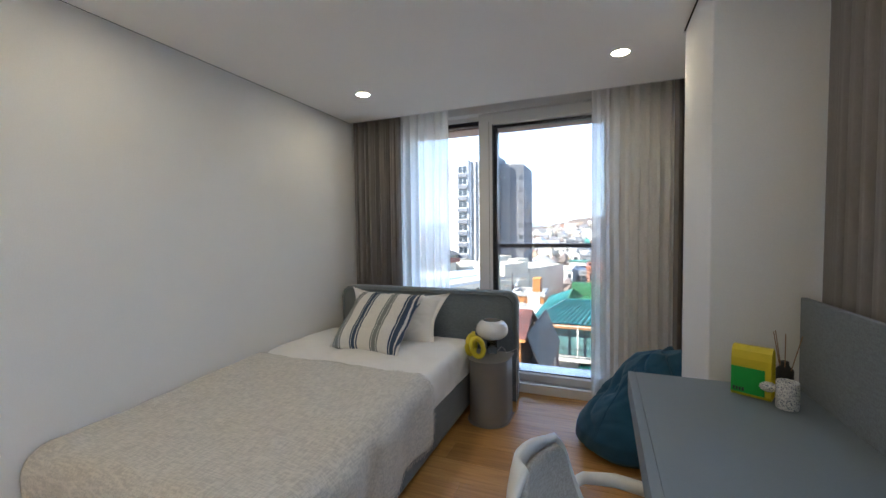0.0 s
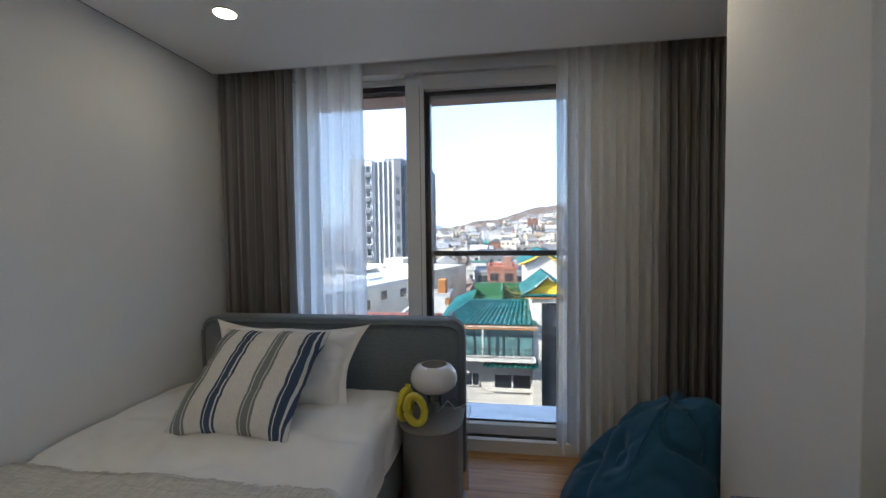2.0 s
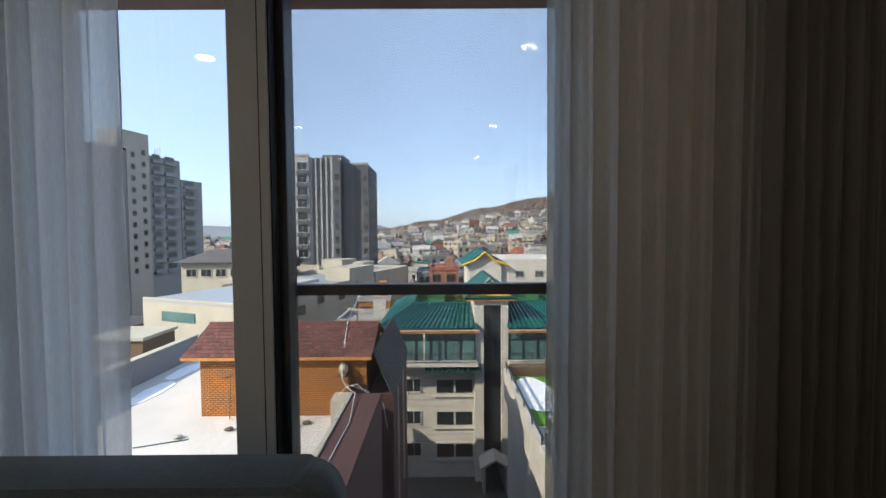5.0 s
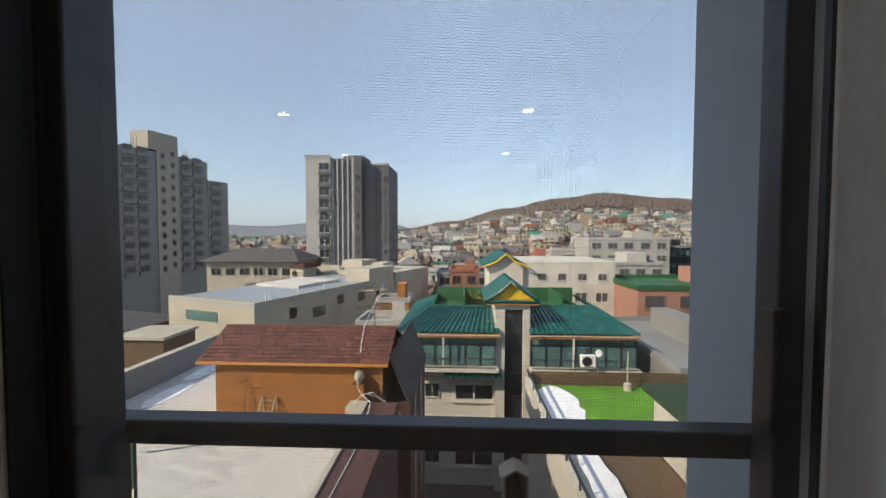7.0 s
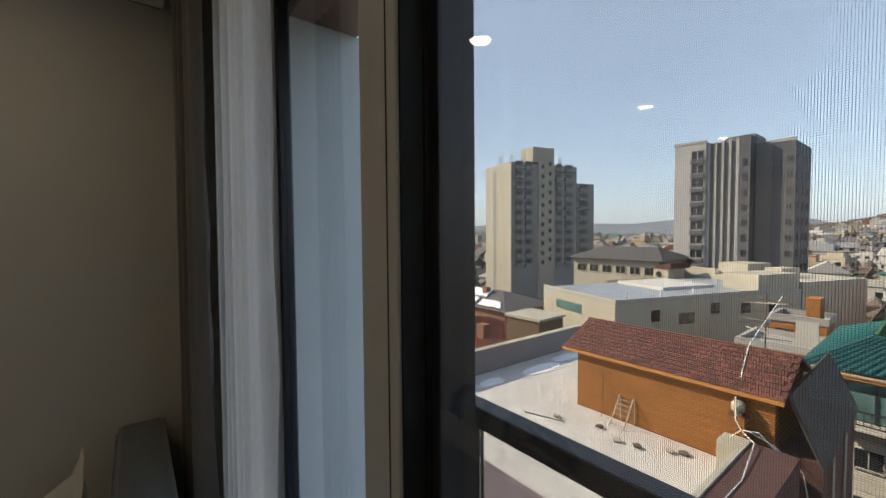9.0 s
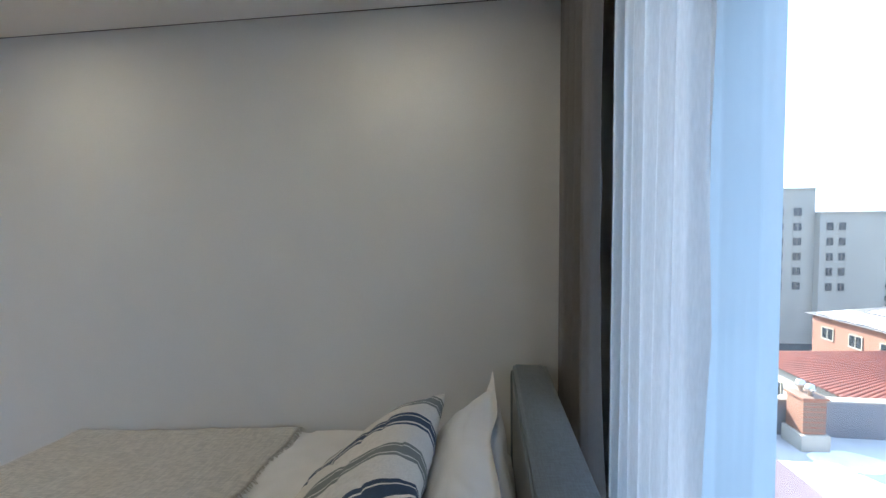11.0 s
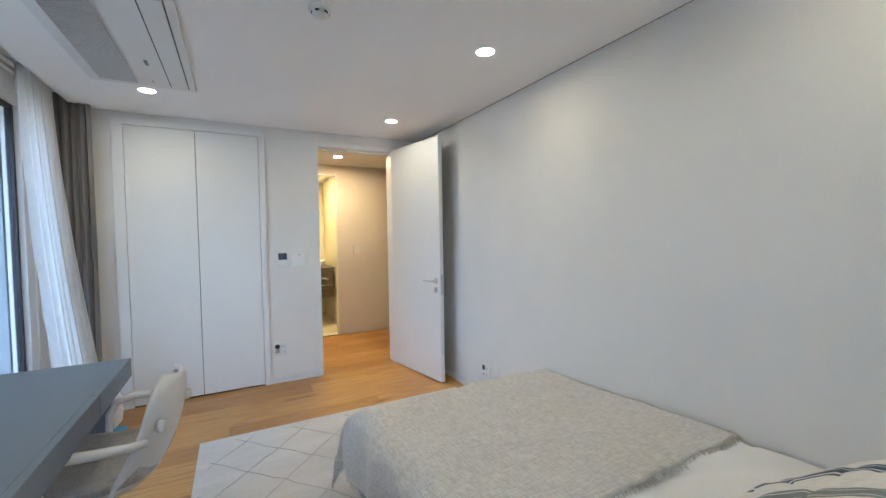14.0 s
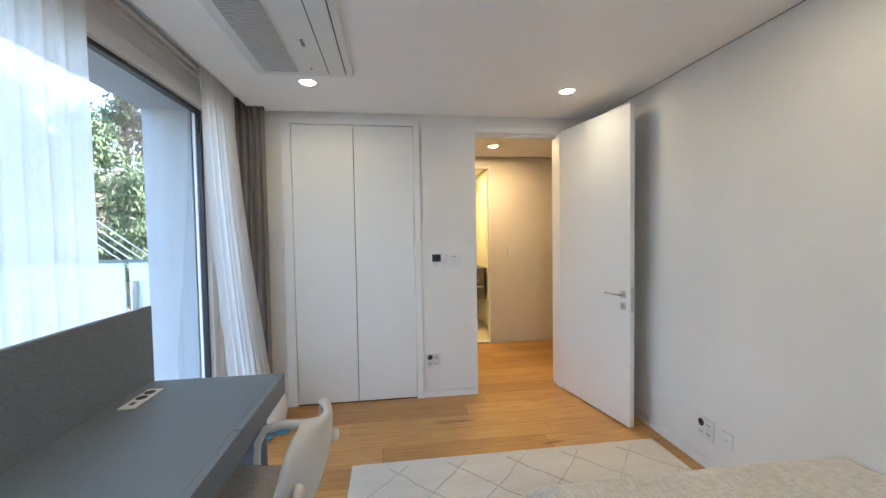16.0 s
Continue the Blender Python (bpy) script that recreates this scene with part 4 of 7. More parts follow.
# ---- curtains ----
def curtain(name, p, q, z0, z1, folds, deep, material, label, seed, flare=(0, 0), power=0.55):
    """A hanging cloth from p to q in plan; flare moves its lower end."""
    p, q = Vector((*p, 0)), Vector((*q, 0))
    d = q - p
    n = Vector((-d.y, d.x, 0)).normalized()
    face = 1 if n.dot(Vector((1.4, 2.2, 0)) - p) < 0 else -1

    def fn(u, v):
        ph = u * folds * 2 * math.pi
        top = 1 - v
        wob = noise.noise(Vector((u * folds * 0.7 + seed, v * 1.2, seed)))
        hump = abs(math.sin(ph / 2 + 0.45 * wob)) ** power
        ripple = -face * (2 * hump - 1) * deep * (0.85 + 0.35 * noise.noise(Vector((u * folds, seed, 2)))) + 0.12 * deep * math.sin(2.1 * ph + 3 * wob + seed)
        slip = 0.35 * d.length / folds * math.sin(ph * 0.5 + seed + wob) * 0.25
        at = p + d * u + d.normalized() * slip + n * (ripple * (0.65 + 0.35 * top)) + Vector((flare[0], flare[1], 0)) * top ** 1.5 * (1 - 0.4 * u)
        return (at.x, at.y, z0 + (z1 - z0) * v)
    ob = thing(name, (p.x, p.y, z0), label, "curtain")
    part("cloth", sheet(bmesh.new(), int(folds * 28), 22, fn), material, ob, "", True)
    hem = sheet(bmesh.new(), int(folds * 14), 1, lambda u, v: fn(u, 1.0) if v > 0.5 else tuple(Vector(fn(u, 0.965)) - n * 0.004))
    part("header_tape", hem, material, ob, "", True)
    return ob


TOP = 2.44
curtain("drape", (0.012, 4.315), (0.512, 4.315), 0.015, TOP, 9, 0.046, DRAPE, "taupe blackout drape gathered beside the bed", 1.0)
curtain("sheer_curtain", (0.505, 4.375), (0.948, 4.375), 0.015, TOP, 6, 0.036, SHEER, "white sheer curtain half drawn at the window", 2.3)
curtain("sheer_curtain", (2.135, 4.375), (2.74, 4.375), 0.015, TOP, 9, 0.036, SHEER, "white sheer curtain half drawn at the window", 3.1)
curtain("drape", (2.69, 4.315), (3.145, 4.315), 0.015, TOP, 9, 0.046, DRAPE, "taupe blackout drape gathered in the niche", 4.4)
curtain("drape", (2.965, 2.93), (2.965, 2.36), 0.015, TOP, 8, 0.026, DRAPE, "taupe blackout drape behind the desk panel", 5.5)
curtain("sheer_curtain", (2.985, 2.45), (2.985, 1.55), 0.015, TOP, 9, 0.022, SHEER, "white sheer curtain hanging behind the desk", 6.2)
curtain("sheer_curtain", (2.925, 0.24), (2.925, 0.70), 0.015, TOP, 7, 0.034, SHEER, "white sheer curtain pushed to the side", 7.7, flare=(-0.22, -0.06))
curtain("drape", (2.955, 0.115), (2.735, 0.115), 0.015, TOP, 5, 0.034, DRAPE, "taupe blackout drape gathered beside the closet", 8.1)
for name, r in (("curtain_track", (0.02, 4.300, 2.445, 3.14, 4.325, 2.458)), ("curtain_track", (0.02, 4.362, 2.445, 3.14, 4.388, 2.458)), ("curtain_track", (2.915, 0.02, 2.445, 2.94, 2.95, 2.458)), ("curtain_track", (2.972, 0.02, 2.445, 2.998, 2.95, 2.458))):
    bm = boxes(r, bevel=0.003)
    t = tagged(link(name, bm, PVC_WHITE), "white aluminium curtain track in the ceiling pocket", "curtain track", "curtain tracks")

# ---- wall fittings ----


def socket(at, facing, label):
    """Four-way outlet plate; facing: degrees about the vertical, 0 looks to -y."""
    m = Matrix.Translation(at) @ Matrix.Rotation(radians(facing), 4, "Z")
    s = thing("wall_socket", at, label, "socket", "wall sockets")
    plate = part("plate", turned(boxes((-0.062, -0.008, -0.062, 0.062, 0.0, 0.062), bevel=0.003), m), PLASTIC, s)
    for i, (dx, dz) in enumerate(((-0.028, 0.026), (0.026, 0.026), (-0.028, -0.028), (0.026, -0.028))):
        c = lathe(bmesh.new(), ((0, 0.0), (0.0215, 0.0), (0.0215, 0.0015), (0.018, 0.0015), (0.015, -0.0), (0, -0.0)), (dx, -0.0082, dz), 20, Matrix.Rotation(radians(90), 3, "X"))
        o = part("outlet", turned(c, m), BLACK_PL if i == 0 else PLASTIC, plate, "black outlet" if i == 0 else "")
        if i:
            part("pin_holes", turned(boxes((dx - 0.011, -0.0105, dz - 0.003, dx - 0.006, -0.0086, dz + 0.003), (dx + 0.006, -0.0105, dz - 0.003, dx + 0.011, -0.0086, dz + 0.003)), m), BLACK_PL, plate)
    return s


socket((1.462, 0.0, 0.318), 180, "white four-way wall socket with one black outlet")
socket((0.0, 1.275, 0.232), 90, "white four-way wall socket with one black outlet")
tv = thing("aerial_socket", (0.0, 1.425, 0.236), "small white aerial socket plate", "socket")
part("plate", boxes((0.0, 1.388, 0.192, 0.008, 1.462, 0.282), bevel=0.003), PLASTIC, tv)
part("plug_hole", lathe(bmesh.new(), ((0, 0.0), (0.007, 0.0), (0.006, 0.003), (0.003, 0.003), (0, 0.001)), (0.0082, 1.425, 0.236), 14, Matrix.Rotation(radians(90), 3, "Y")), CHROME, tv)
th = thing("thermostat", (1.425, 0.0, 1.16), "white thermostat with a small dark display", "thermostat")
part("housing", boxes((1.382, 0.0, 1.098, 1.462, 0.016, 1.222), bevel=0.004), PLASTIC, th)
part("display", boxes((1.385, 0.0162, 1.158, 1.459, 0.0175, 1.219)), BLACK_PL, th, "dark display")
part("readout", boxes((1.398, 0.0178, 1.168, 1.446, 0.0184, 1.203)), LCD, th)
sw = thing("light_switch", (1.27, 0.0, 1.155), "large white light switch plate", "switch")
part("plate", boxes((1.212, 0.0, 1.092, 1.334, 0.010, 1.218), bevel=0.003), PLASTIC, sw)
part("rocker", boxes((1.222, 0.0102, 1.100, 1.324, 0.013, 1.205), bevel=0.001), PLASTIC, sw)
part("marker", boxes((1.258, 0.0132, 1.196, 1.288, 0.0137, 1.200)), BLACK_PL, sw)
for x in (0.29, -0.28):
    s2 = thing("hall_switch", (x, -1.56, 1.17), "cream light switch on the hall wall", "switch", "hall switches")
    part("plate", boxes((x - 0.04, -1.559, 1.11, x + 0.04, -1.548, 1.24), bevel=0.003), PLASTIC, s2)
    part("rocker", boxes((x - 0.03, -1.5478, 1.12, x + 0.03, -1.545, 1.215), bevel=0.001), PLASTIC, s2)
smoke = thing("smoke_detector", (1.45, 2.16, H), "round white smoke detector on the ceiling", "smoke detector")
part("base", lathe(bmesh.new(), ((0, 0), (0.052, 0), (0.052, -0.012), (0.046, -0.016), (0, -0.016)), (1.45, 2.16, H), 30), PLASTIC, smoke, "", True)
part("cap", lathe(bmesh.new(), ((0.04, -0.016), (0.036, -0.034), (0.022, -0.042), (0, -0.043)), (1.45, 2.16, H), 30), PLASTIC, smoke, "", True)
for k in range(6):
    a = k * math.pi / 3
    part("vent_slot", turned(boxes((-0.009, -0.0015, -0.004, 0.009, 0.0015, 0.004)), Matrix.Translation((1.45 + 0.0375 * math.cos(a), 2.16 + 0.0375 * math.sin(a), H - 0.027)) @ Matrix.Rotation(a + math.pi / 2, 4, "Z")), BLACK_PL, smoke)

# ceiling cassette
ac = thing("air_conditioner", (2.32, 1.5, H), "white one-way ceiling cassette air conditioner, switched off", "air conditioner")
part("panel", boxes((2.010, 0.80, H - 0.022, 2.570, 1.990, H), bevel=0.008), PLASTIC, ac)
grille = part("intake_grille", boxes((2.305, 0.87, H - 0.027, 2.515, 1.95, H - 0.0222), bevel=0.002), PLASTIC, ac)
for i in range(54):
    part("slat", boxes((2.315, 0.885 + i * 0.0196, H - 0.0335, 2.505, 0.885 + i * 0.0196 + 0.011, H - 0.0273)), surface("grille_plastic", (0.55, 0.55, 0.53), 0.5) if i == 0 else bpy.data.materials["grille_plastic"], grille)
part("louvre", boxes((2.055, 0.86, H - 0.026, 2.145, 1.96, H - 0.0222), bevel=0.002), PLASTIC, ac, "closed air outlet louvre")
part("louvre_gap", boxes((2.048, 0.85, H - 0.0236, 2.054, 1.97, H - 0.0222), (2.146, 0.85, H - 0.0236, 2.151, 1.97, H - 0.0222)), BLACK_PL, ac)
for i in range(5):
    part("badge", boxes((2.215, 1.19 + i * 0.016, H - 0.0234, 2.232, 1.20 + i * 0.016, H - 0.0224)), BLACK_PL, ac)
for i in range(2):
    part("mark", boxes((2.232, 0.90 + i * 0.018, H - 0.0234, 2.242, 0.910 + i * 0.018, H - 0.0224)), STEEL_GREY, ac)

# ---- bathroom ----
van = thing("vanity", (0.95, -2.7, 0.0), "dark bathroom vanity with a white basin and chrome tap", "vanity")
part("cabinet", boxes((0.62, -3.23, 0.42, 1.10, -2.30, 0.86), bevel=0.004), BATH_DARK, van)
part("counter", boxes((0.60, -3.235, 0.861, 1.12, -2.28, 0.885), bevel=0.003), BATH_DARK, van)
part("basin", lathe(bmesh.new(), ((0, 0.01), (0.10, 0.005), (0.16, 0.03), (0.185, 0.10), (0.175, 0.105), (0.15, 0.04), (0, 0.03)), (0.88, -2.55, 0.885), 28), PLASTIC, van, "white ceramic basin", True)
part("tap", tube(bmesh.new(), [(0.72, -2.32, 0.70), (0.72, -2.26, 0.70), (0.76, -2.22, 0.72), (0.82, -2.22, 0.73)], 0.014, 10), CHROME, van, "", True)
part("towel_bar", tube(bmesh.new(), [(0.66, -2.28, 0.62), (0.66, -2.235, 0.62), (0.86, -2.235, 0.62), (0.86, -2.28, 0.62)], 0.008, 8), CHROME, van)
plant = thing("dried_branches", (0.98, -2.42, 0.885), "dark red dried branches in a small vase", "plant")
part("vase", lathe(bmesh.new(), ((0, 0), (0.03, 0), (0.045, 0.05), (0.03, 0.11), (0.018, 0.13), (0.016, 0.13), (0, 0.1)), (0.98, -2.42, 0.885), 18), BATH_DARK, plant, "", True)
rnd = random.Random(3)
for k in range(9):
    a, r = rnd.uniform(0, 6.28), rnd.uniform(0.05, 0.16)
    tip = Vector((0.98 + r * math.cos(a), -2.42 + r * math.sin(a), 0.885 + rnd.uniform(0.28, 0.48)))
    root = Vector((0.98, -2.42, 1.0))
    br = part("branch", tube(bmesh.new(), [root, root.lerp(tip, 0.5) + Vector((0, 0, 0.03)), tip], 0.003, 5), RED_LEAF, plant)
    bm = bmesh.new()
    for j in range(12):
        c = root.lerp(tip, 0.35 + 0.65 * j / 11) + Vector([rnd.uniform(-0.025, 0.025) for _ in range(3)])
        s = rnd.uniform(0.012, 0.022)
        m = Matrix.Translation(c) @ Euler((rnd.uniform(0, 3), rnd.uniform(0, 3), rnd.uniform(0, 3))).to_matrix().to_4x4()
        vs = [bm.verts.new(m @ Vector(p)) for p in ((-s, 0, 0), (0, -s * 0.5, 0.003), (s, 0, 0), (0, s * 0.5, 0.003))]
        bm.faces.new(vs)
    part("leaves", bm, RED_LEAF, br)
van.location.x -= 0.17
plant.location.x -= 0.20
mirror = thing("bathroom_mirror", (0.42, -2.6, 1.1), "bathroom mirror cabinet above the vanity", "mirror")
part("glass", boxes((0.62, -3.234, 1.15, 1.20, -3.225, 2.0)), surface("mirror", (0.8, 0.8, 0.8), 0.03, metal=1.0, var=0.0, bump=0.0), mirror)

# ---- outside: the town below the window ----
CONC = surface("pale_concrete", (0.40, 0.37, 0.30), 0.85, var=0.14, scale=0.35, fine=4, bump=0.3, depth=0.02)
TERRACE = surface("white_roof_coating", (0.52, 0.50, 0.47), 0.8, var=0.10, scale=0.5, fine=9, bump=0.2, depth=0.01)
GREY_WALL = surface("grey_parapet_render", (0.20, 0.20, 0.21), 0.85, var=0.12, scale=0.6, fine=6, bump=0.2, depth=0.01)
TOWER_LIGHT = surface("tower_cladding_light", (0.33, 0.325, 0.32), 0.75, var=0.10, scale=0.25, fine=2.5, bump=0.2, depth=0.03)
TOWER_MID = surface("tower_cladding_grey", (0.17, 0.172, 0.178), 0.7, var=0.14, scale=0.3, fine=3, bump=0.2, depth=0.03)
TOWER_DARK = surface("tower_cladding_dark", (0.075, 0.08, 0.092), 0.7, var=0.16, scale=0.3, fine=3, bump=0.2, depth=0.03)
APT_SIDE = surface("apartment_render", (0.37, 0.345, 0.29), 0.85, var=0.08, scale=0.2, fine=3, bump=0.15, depth=0.02)
APT_FRONT = surface("apartment_front", (0.25, 0.255, 0.25), 0.85, var=0.10, scale=0.25, fine=3, bump=0.15, depth=0.02)
GREY_WIN = surface("greyish_window_glass", (0.075, 0.08, 0.085), 0.3, var=0.3, scale=0.4, fine=5, bump=0.0)
DARK_WIN = surface("dark_window_glass", (0.02, 0.026, 0.032), 0.12, var=0.3, scale=0.4, fine=5, bump=0.0)
TEAL_WIN = surface("teal_window_glass", (0.09, 0.17, 0.165), 0.15, var=0.35, scale=0.6, fine=3, bump=0.0)
GREEN_TILE = surface("green_glazed_tile", (0.006, 0.075, 0.066), 0.26, var=0.22, scale=1.2, fine=7, bump=0.3, depth=0.02)
TRIM_ORANGE = surface("orange_eave_board", (0.46, 0.20, 0.055), 0.6, var=0.12)
STONE_WHITE = surface("white_stone_wall", (0.50, 0.47, 0.41), 0.8, var=0.12, scale=0.5, fine=5, bump=0.3, depth=0.02)
YEL_GABLE = surface("yellow_gable", (0.62, 0.40, 0.02), 0.7, var=0.06)
MAROON = surface("maroon_shingle", (0.15, 0.050, 0.036), 0.8, var=0.18, scale=1.2, fine=12, bump=0.4, depth=0.01, vary=0.55)
LAWN = surface("artificial_lawn", (0.10, 0.26, 0.018), 0.9, var=0.25, scale=0.7, fine=14, bump=0.4, depth=0.03)
ROOF_GREEN = surface("green_roof_paint", (0.018, 0.095, 0.032), 0.7, var=0.15, scale=0.4, fine=5)
SNOW = surface("snow", (0.80, 0.81, 0.83), 0.7, var=0.06, scale=1.5, fine=8, bump=0.4, depth=0.03)
DECK = surface("brown_deck", (0.12, 0.075, 0.04), 0.7, var=0.2, scale=1.0, fine=5, stretch=(0.3, 3, 1))
RED_TILE = surface("red_clay_tile", (0.24, 0.085, 0.055), 0.8, var=0.22, scale=1.0, fine=5, bump=0.5, depth=0.03)
PINK = surface("pink_render", (0.30, 0.155, 0.11), 0.85, var=0.08, scale=0.3, fine=4)
ASPHALT = surface("asphalt_and_soil", (0.09, 0.085, 0.075), 0.95, var=0.3, scale=0.03, fine=0.6, bump=0.0)
WOODS = surface("winter_woods", (0.105, 0.085, 0.07), 0.95, var=0.35, scale=0.02, fine=0.35, bump=0.6, depth=1.0)
WOOD_TREE = surface("bare_tree_crown", (0.125, 0.098, 0.085), 0.95, var=0.3, scale=0.3, fine=3, bump=0.0)
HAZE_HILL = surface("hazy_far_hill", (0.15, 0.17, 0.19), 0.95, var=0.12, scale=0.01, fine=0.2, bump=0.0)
PINE = surface("pine_needles", (0.10, 0.155, 0.07), 0.8, var=0.4, scale=2.0, fine=20, bump=0.3)
BARK = surface("bark", (0.12, 0.09, 0.07), 0.9, var=0.25, scale=4, fine=30, bump=0.5)
WIRE = surface("white_cable", (0.6, 0.6, 0.58), 0.6)


def brick_paint(name="orange_brick", one=(0.52, 0.20, 0.028), two=(0.42, 0.145, 0.020), joint=(0.13, 0.055, 0.018)):
    m, nt, b = shader(name)
    co, bt = nt.nodes.new("ShaderNodeTexCoord"), nt.nodes.new("ShaderNodeTexBrick")
    mp = nt.nodes.new("ShaderNodeMapping")
    mp.inputs["Rotation"].default_value = (radians(90), 0, 0)
    nt.links.new(co.outputs["Object"], mp.inputs["Vector"])
    nt.links.new(mp.outputs[0], bt.inputs["Vector"])
    bt.inputs["Scale"].default_value = 1.0
    bt.inputs["Brick Width"].default_value, bt.inputs["Row Height"].default_value, bt.inputs["Mortar Size"].default_value = 0.23, 0.095, 0.022
    bt.inputs["Color1"].default_value, bt.inputs["Color2"].default_value, bt.inputs["Mortar"].default_value = (*one, 1), (*two, 1), (*joint, 1)
    nz = noise_of(nt, 0.9, (1, 1, 1), 5)
    st = ramp_of(nt, nz.outputs[0], ((0.3, (0.80, 0.80, 0.78, 1)), (0.65, (1, 1, 1, 1))))
    nt.links.new(mixed(nt, bt.outputs[0], st.outputs[0], 1.0), b.inputs["Base Color"])
    b.inputs["Roughness"].default_value = 0.75
    bp = nt.nodes.new("ShaderNodeBump")
    bp.inputs["Strength"].default_value, bp.inputs["Distance"].default_value = 0.6, 0.012
    nt.links.new(bt.outputs[0], bp.inputs["Height"])
    nt.links.new(bp.outputs[0], b.inputs["Normal"])
    return m


ORANGE_BRICK = brick_paint()


def turned_box(x, yy, rot, w, d, z0, z1):
    """A block whose near corner is at (x, yy): w metres along its front, d metres back."""
    return turned(boxes((0, 0, z0, w, d, z1)), Matrix.Translation((x, yy, 0)) @ Matrix.Rotation(radians(rot), 4, "Z"))


def stamp(src, name, m, parent, label=""):
    """One more object on the mesh of src, at m."""
    ob = new(name, src.data)
    ob.parent = parent
    ob.matrix_parent_inverse = Matrix.Translation(-parent.location) if parent.type == "EMPTY" else Matrix()
    ob.matrix_basis = m
    return tagged(ob, label)


def window_row(parent, at, rot, w, h, cols, rows, dx, dz, glass, frame_mat, name="window"):
    """Windows on a wall: the first one's lower near corner at (x, y, z)."""
    first_w = None
    for i in range(cols):
        for j in range(rows):
            m = Matrix.Translation(at) @ Matrix.Rotation(radians(rot), 4, "Z") @ Matrix.Translation((i * dx, 0, j * dz))
            if first_w is None:
                f = part(name, turned(boxes((0, -0.06, 0, w, 0.02, h)), Matrix()), glass, parent)
                f.matrix_basis = m
                f.matrix_parent_inverse = Matrix.Translation(-parent.location)
                t = 0.05 * max(w, 0.8)
                k = part("window_frame", boxes((-t, -0.10, -t * 1.6, w + t, -0.02, 0), (-t, -0.09, h, w + t, -0.02, h + t), (-t, -0.09, 0, 0, -0.02, h), (w, -0.09, 0, w + t, -0.02, h), (w / 2 - t / 2, -0.085, 0, w / 2 + t / 2, -0.061, h)), frame_mat, f)
                first_w = (f, k)
            else:
                f = stamp(first_w[0], name, m, parent)
                k = new("window_frame", first_w[1].data)
                k.parent = f


# ground, rising to the wooded hill
RIDGE = ((-2600, 30), (-900, 6), (-400, -6), (-140, 7), (-20, 25), (104, 54), (224, 77), (317, 87), (452, 76), (594, 63), (900, 58), (2600, 70))


def ridge_at(x):
    for (a, za), (b, zb) in zip(RIDGE, RIDGE[1:]):
        if a <= x <= b:
            f = (x - a) / (b - a)
            f = f * f * (3 - 2 * f)
            return za + (zb - za) * f
    return 20


def ground_z(x, yy):
    if yy < 150:
        return -20.0 if not (x > 9 and yy < -2) else -20.0 + (17.5 + 13 * min(1, max(0, (-9 - yy) / 30))) * min(1, max(0, (x - 9) / 6)) * min(1, max(0, (-2 - yy) / 5))
    f = min(1, (yy - 150) / 750)
    xr = x * 900 / max(yy, 300)
    top = ridge_at(xr)
    lift = f ** 1.35 if yy < 900 else max(0.2, 1 - (yy - 900) / 900)
    return -20 + (top + 20) * lift + 2.0 * noise.noise(Vector((x * 0.012, yy * 0.012, 0))) * min(1, f * 4)


bm = bmesh.new()
xs = [-3000, -2000, -1400, -1000, -760, -600, -480] + list(range(-400, 801, 20)) + [900, 1050, 1300, 1700, 2300, 3000]
ys = [-3000, -800, -200, -60, -30, -15, -9, -5, -2, 4, 10, 20, 40, 80, 120] + list(range(150, 961, 20)) + [1050, 1300, 1700, 2300, 3200]
xs = sorted(set(xs + [6, 9, 12, 15, 20, 30, 45]))
g = [[bm.verts.new((x, yy, ground_z(x, yy))) for yy in ys] for x in xs]
for i in range(len(xs) - 1):
    for j in range(len(ys) - 1):
        f = bm.faces.new((g[i][j], g[i + 1][j], g[i + 1][j + 1], g[i][j + 1]))
        f.smooth = True
        f.material_index = 1 if ys[j] >= 640 or (ys[j] < 0 and xs[i] > 0) else 0
ground = structure("ground", bm, ASPHALT, "streets and bare ground rising to a wooded hill", "ground", True)
ground.data.materials.append(WOODS)

# far ridges, coloured blue-grey to stand in for the haze before them
bm = bmesh.new()
for base_y, lift, sd in ((1500, 34, 1.0), (2100, 60, 5.0)):
    pts = []
    for i in range(90):
        x = -2600 + i * 60
        pts.append((x, lift * (0.75 + 0.45 * noise.noise(Vector((x * 0.0022, sd, 0))) + 0.08 * noise.noise(Vector((x * 0.02, sd, 2)))) * (1.2 if x < -300 else 0.7)))
    lo = [bm.verts.new((x, base_y - 200, -22)) for x, z in pts]
    hi = [bm.verts.new((x, base_y, z)) for x, z in pts]
    bk = [bm.verts.new((x, base_y + 300, -22)) for x, z in pts]
    for i in range(89):
        bm.faces.new((lo[i], lo[i + 1], hi[i + 1], hi[i]))
        bm.faces.new((hi[i], hi[i + 1], bk[i + 1], bk[i]))
structure("backdrop_ridges", bm, HAZE_HILL, "far ridges on the horizon, haze put into their blue-grey colour", "hills", True)

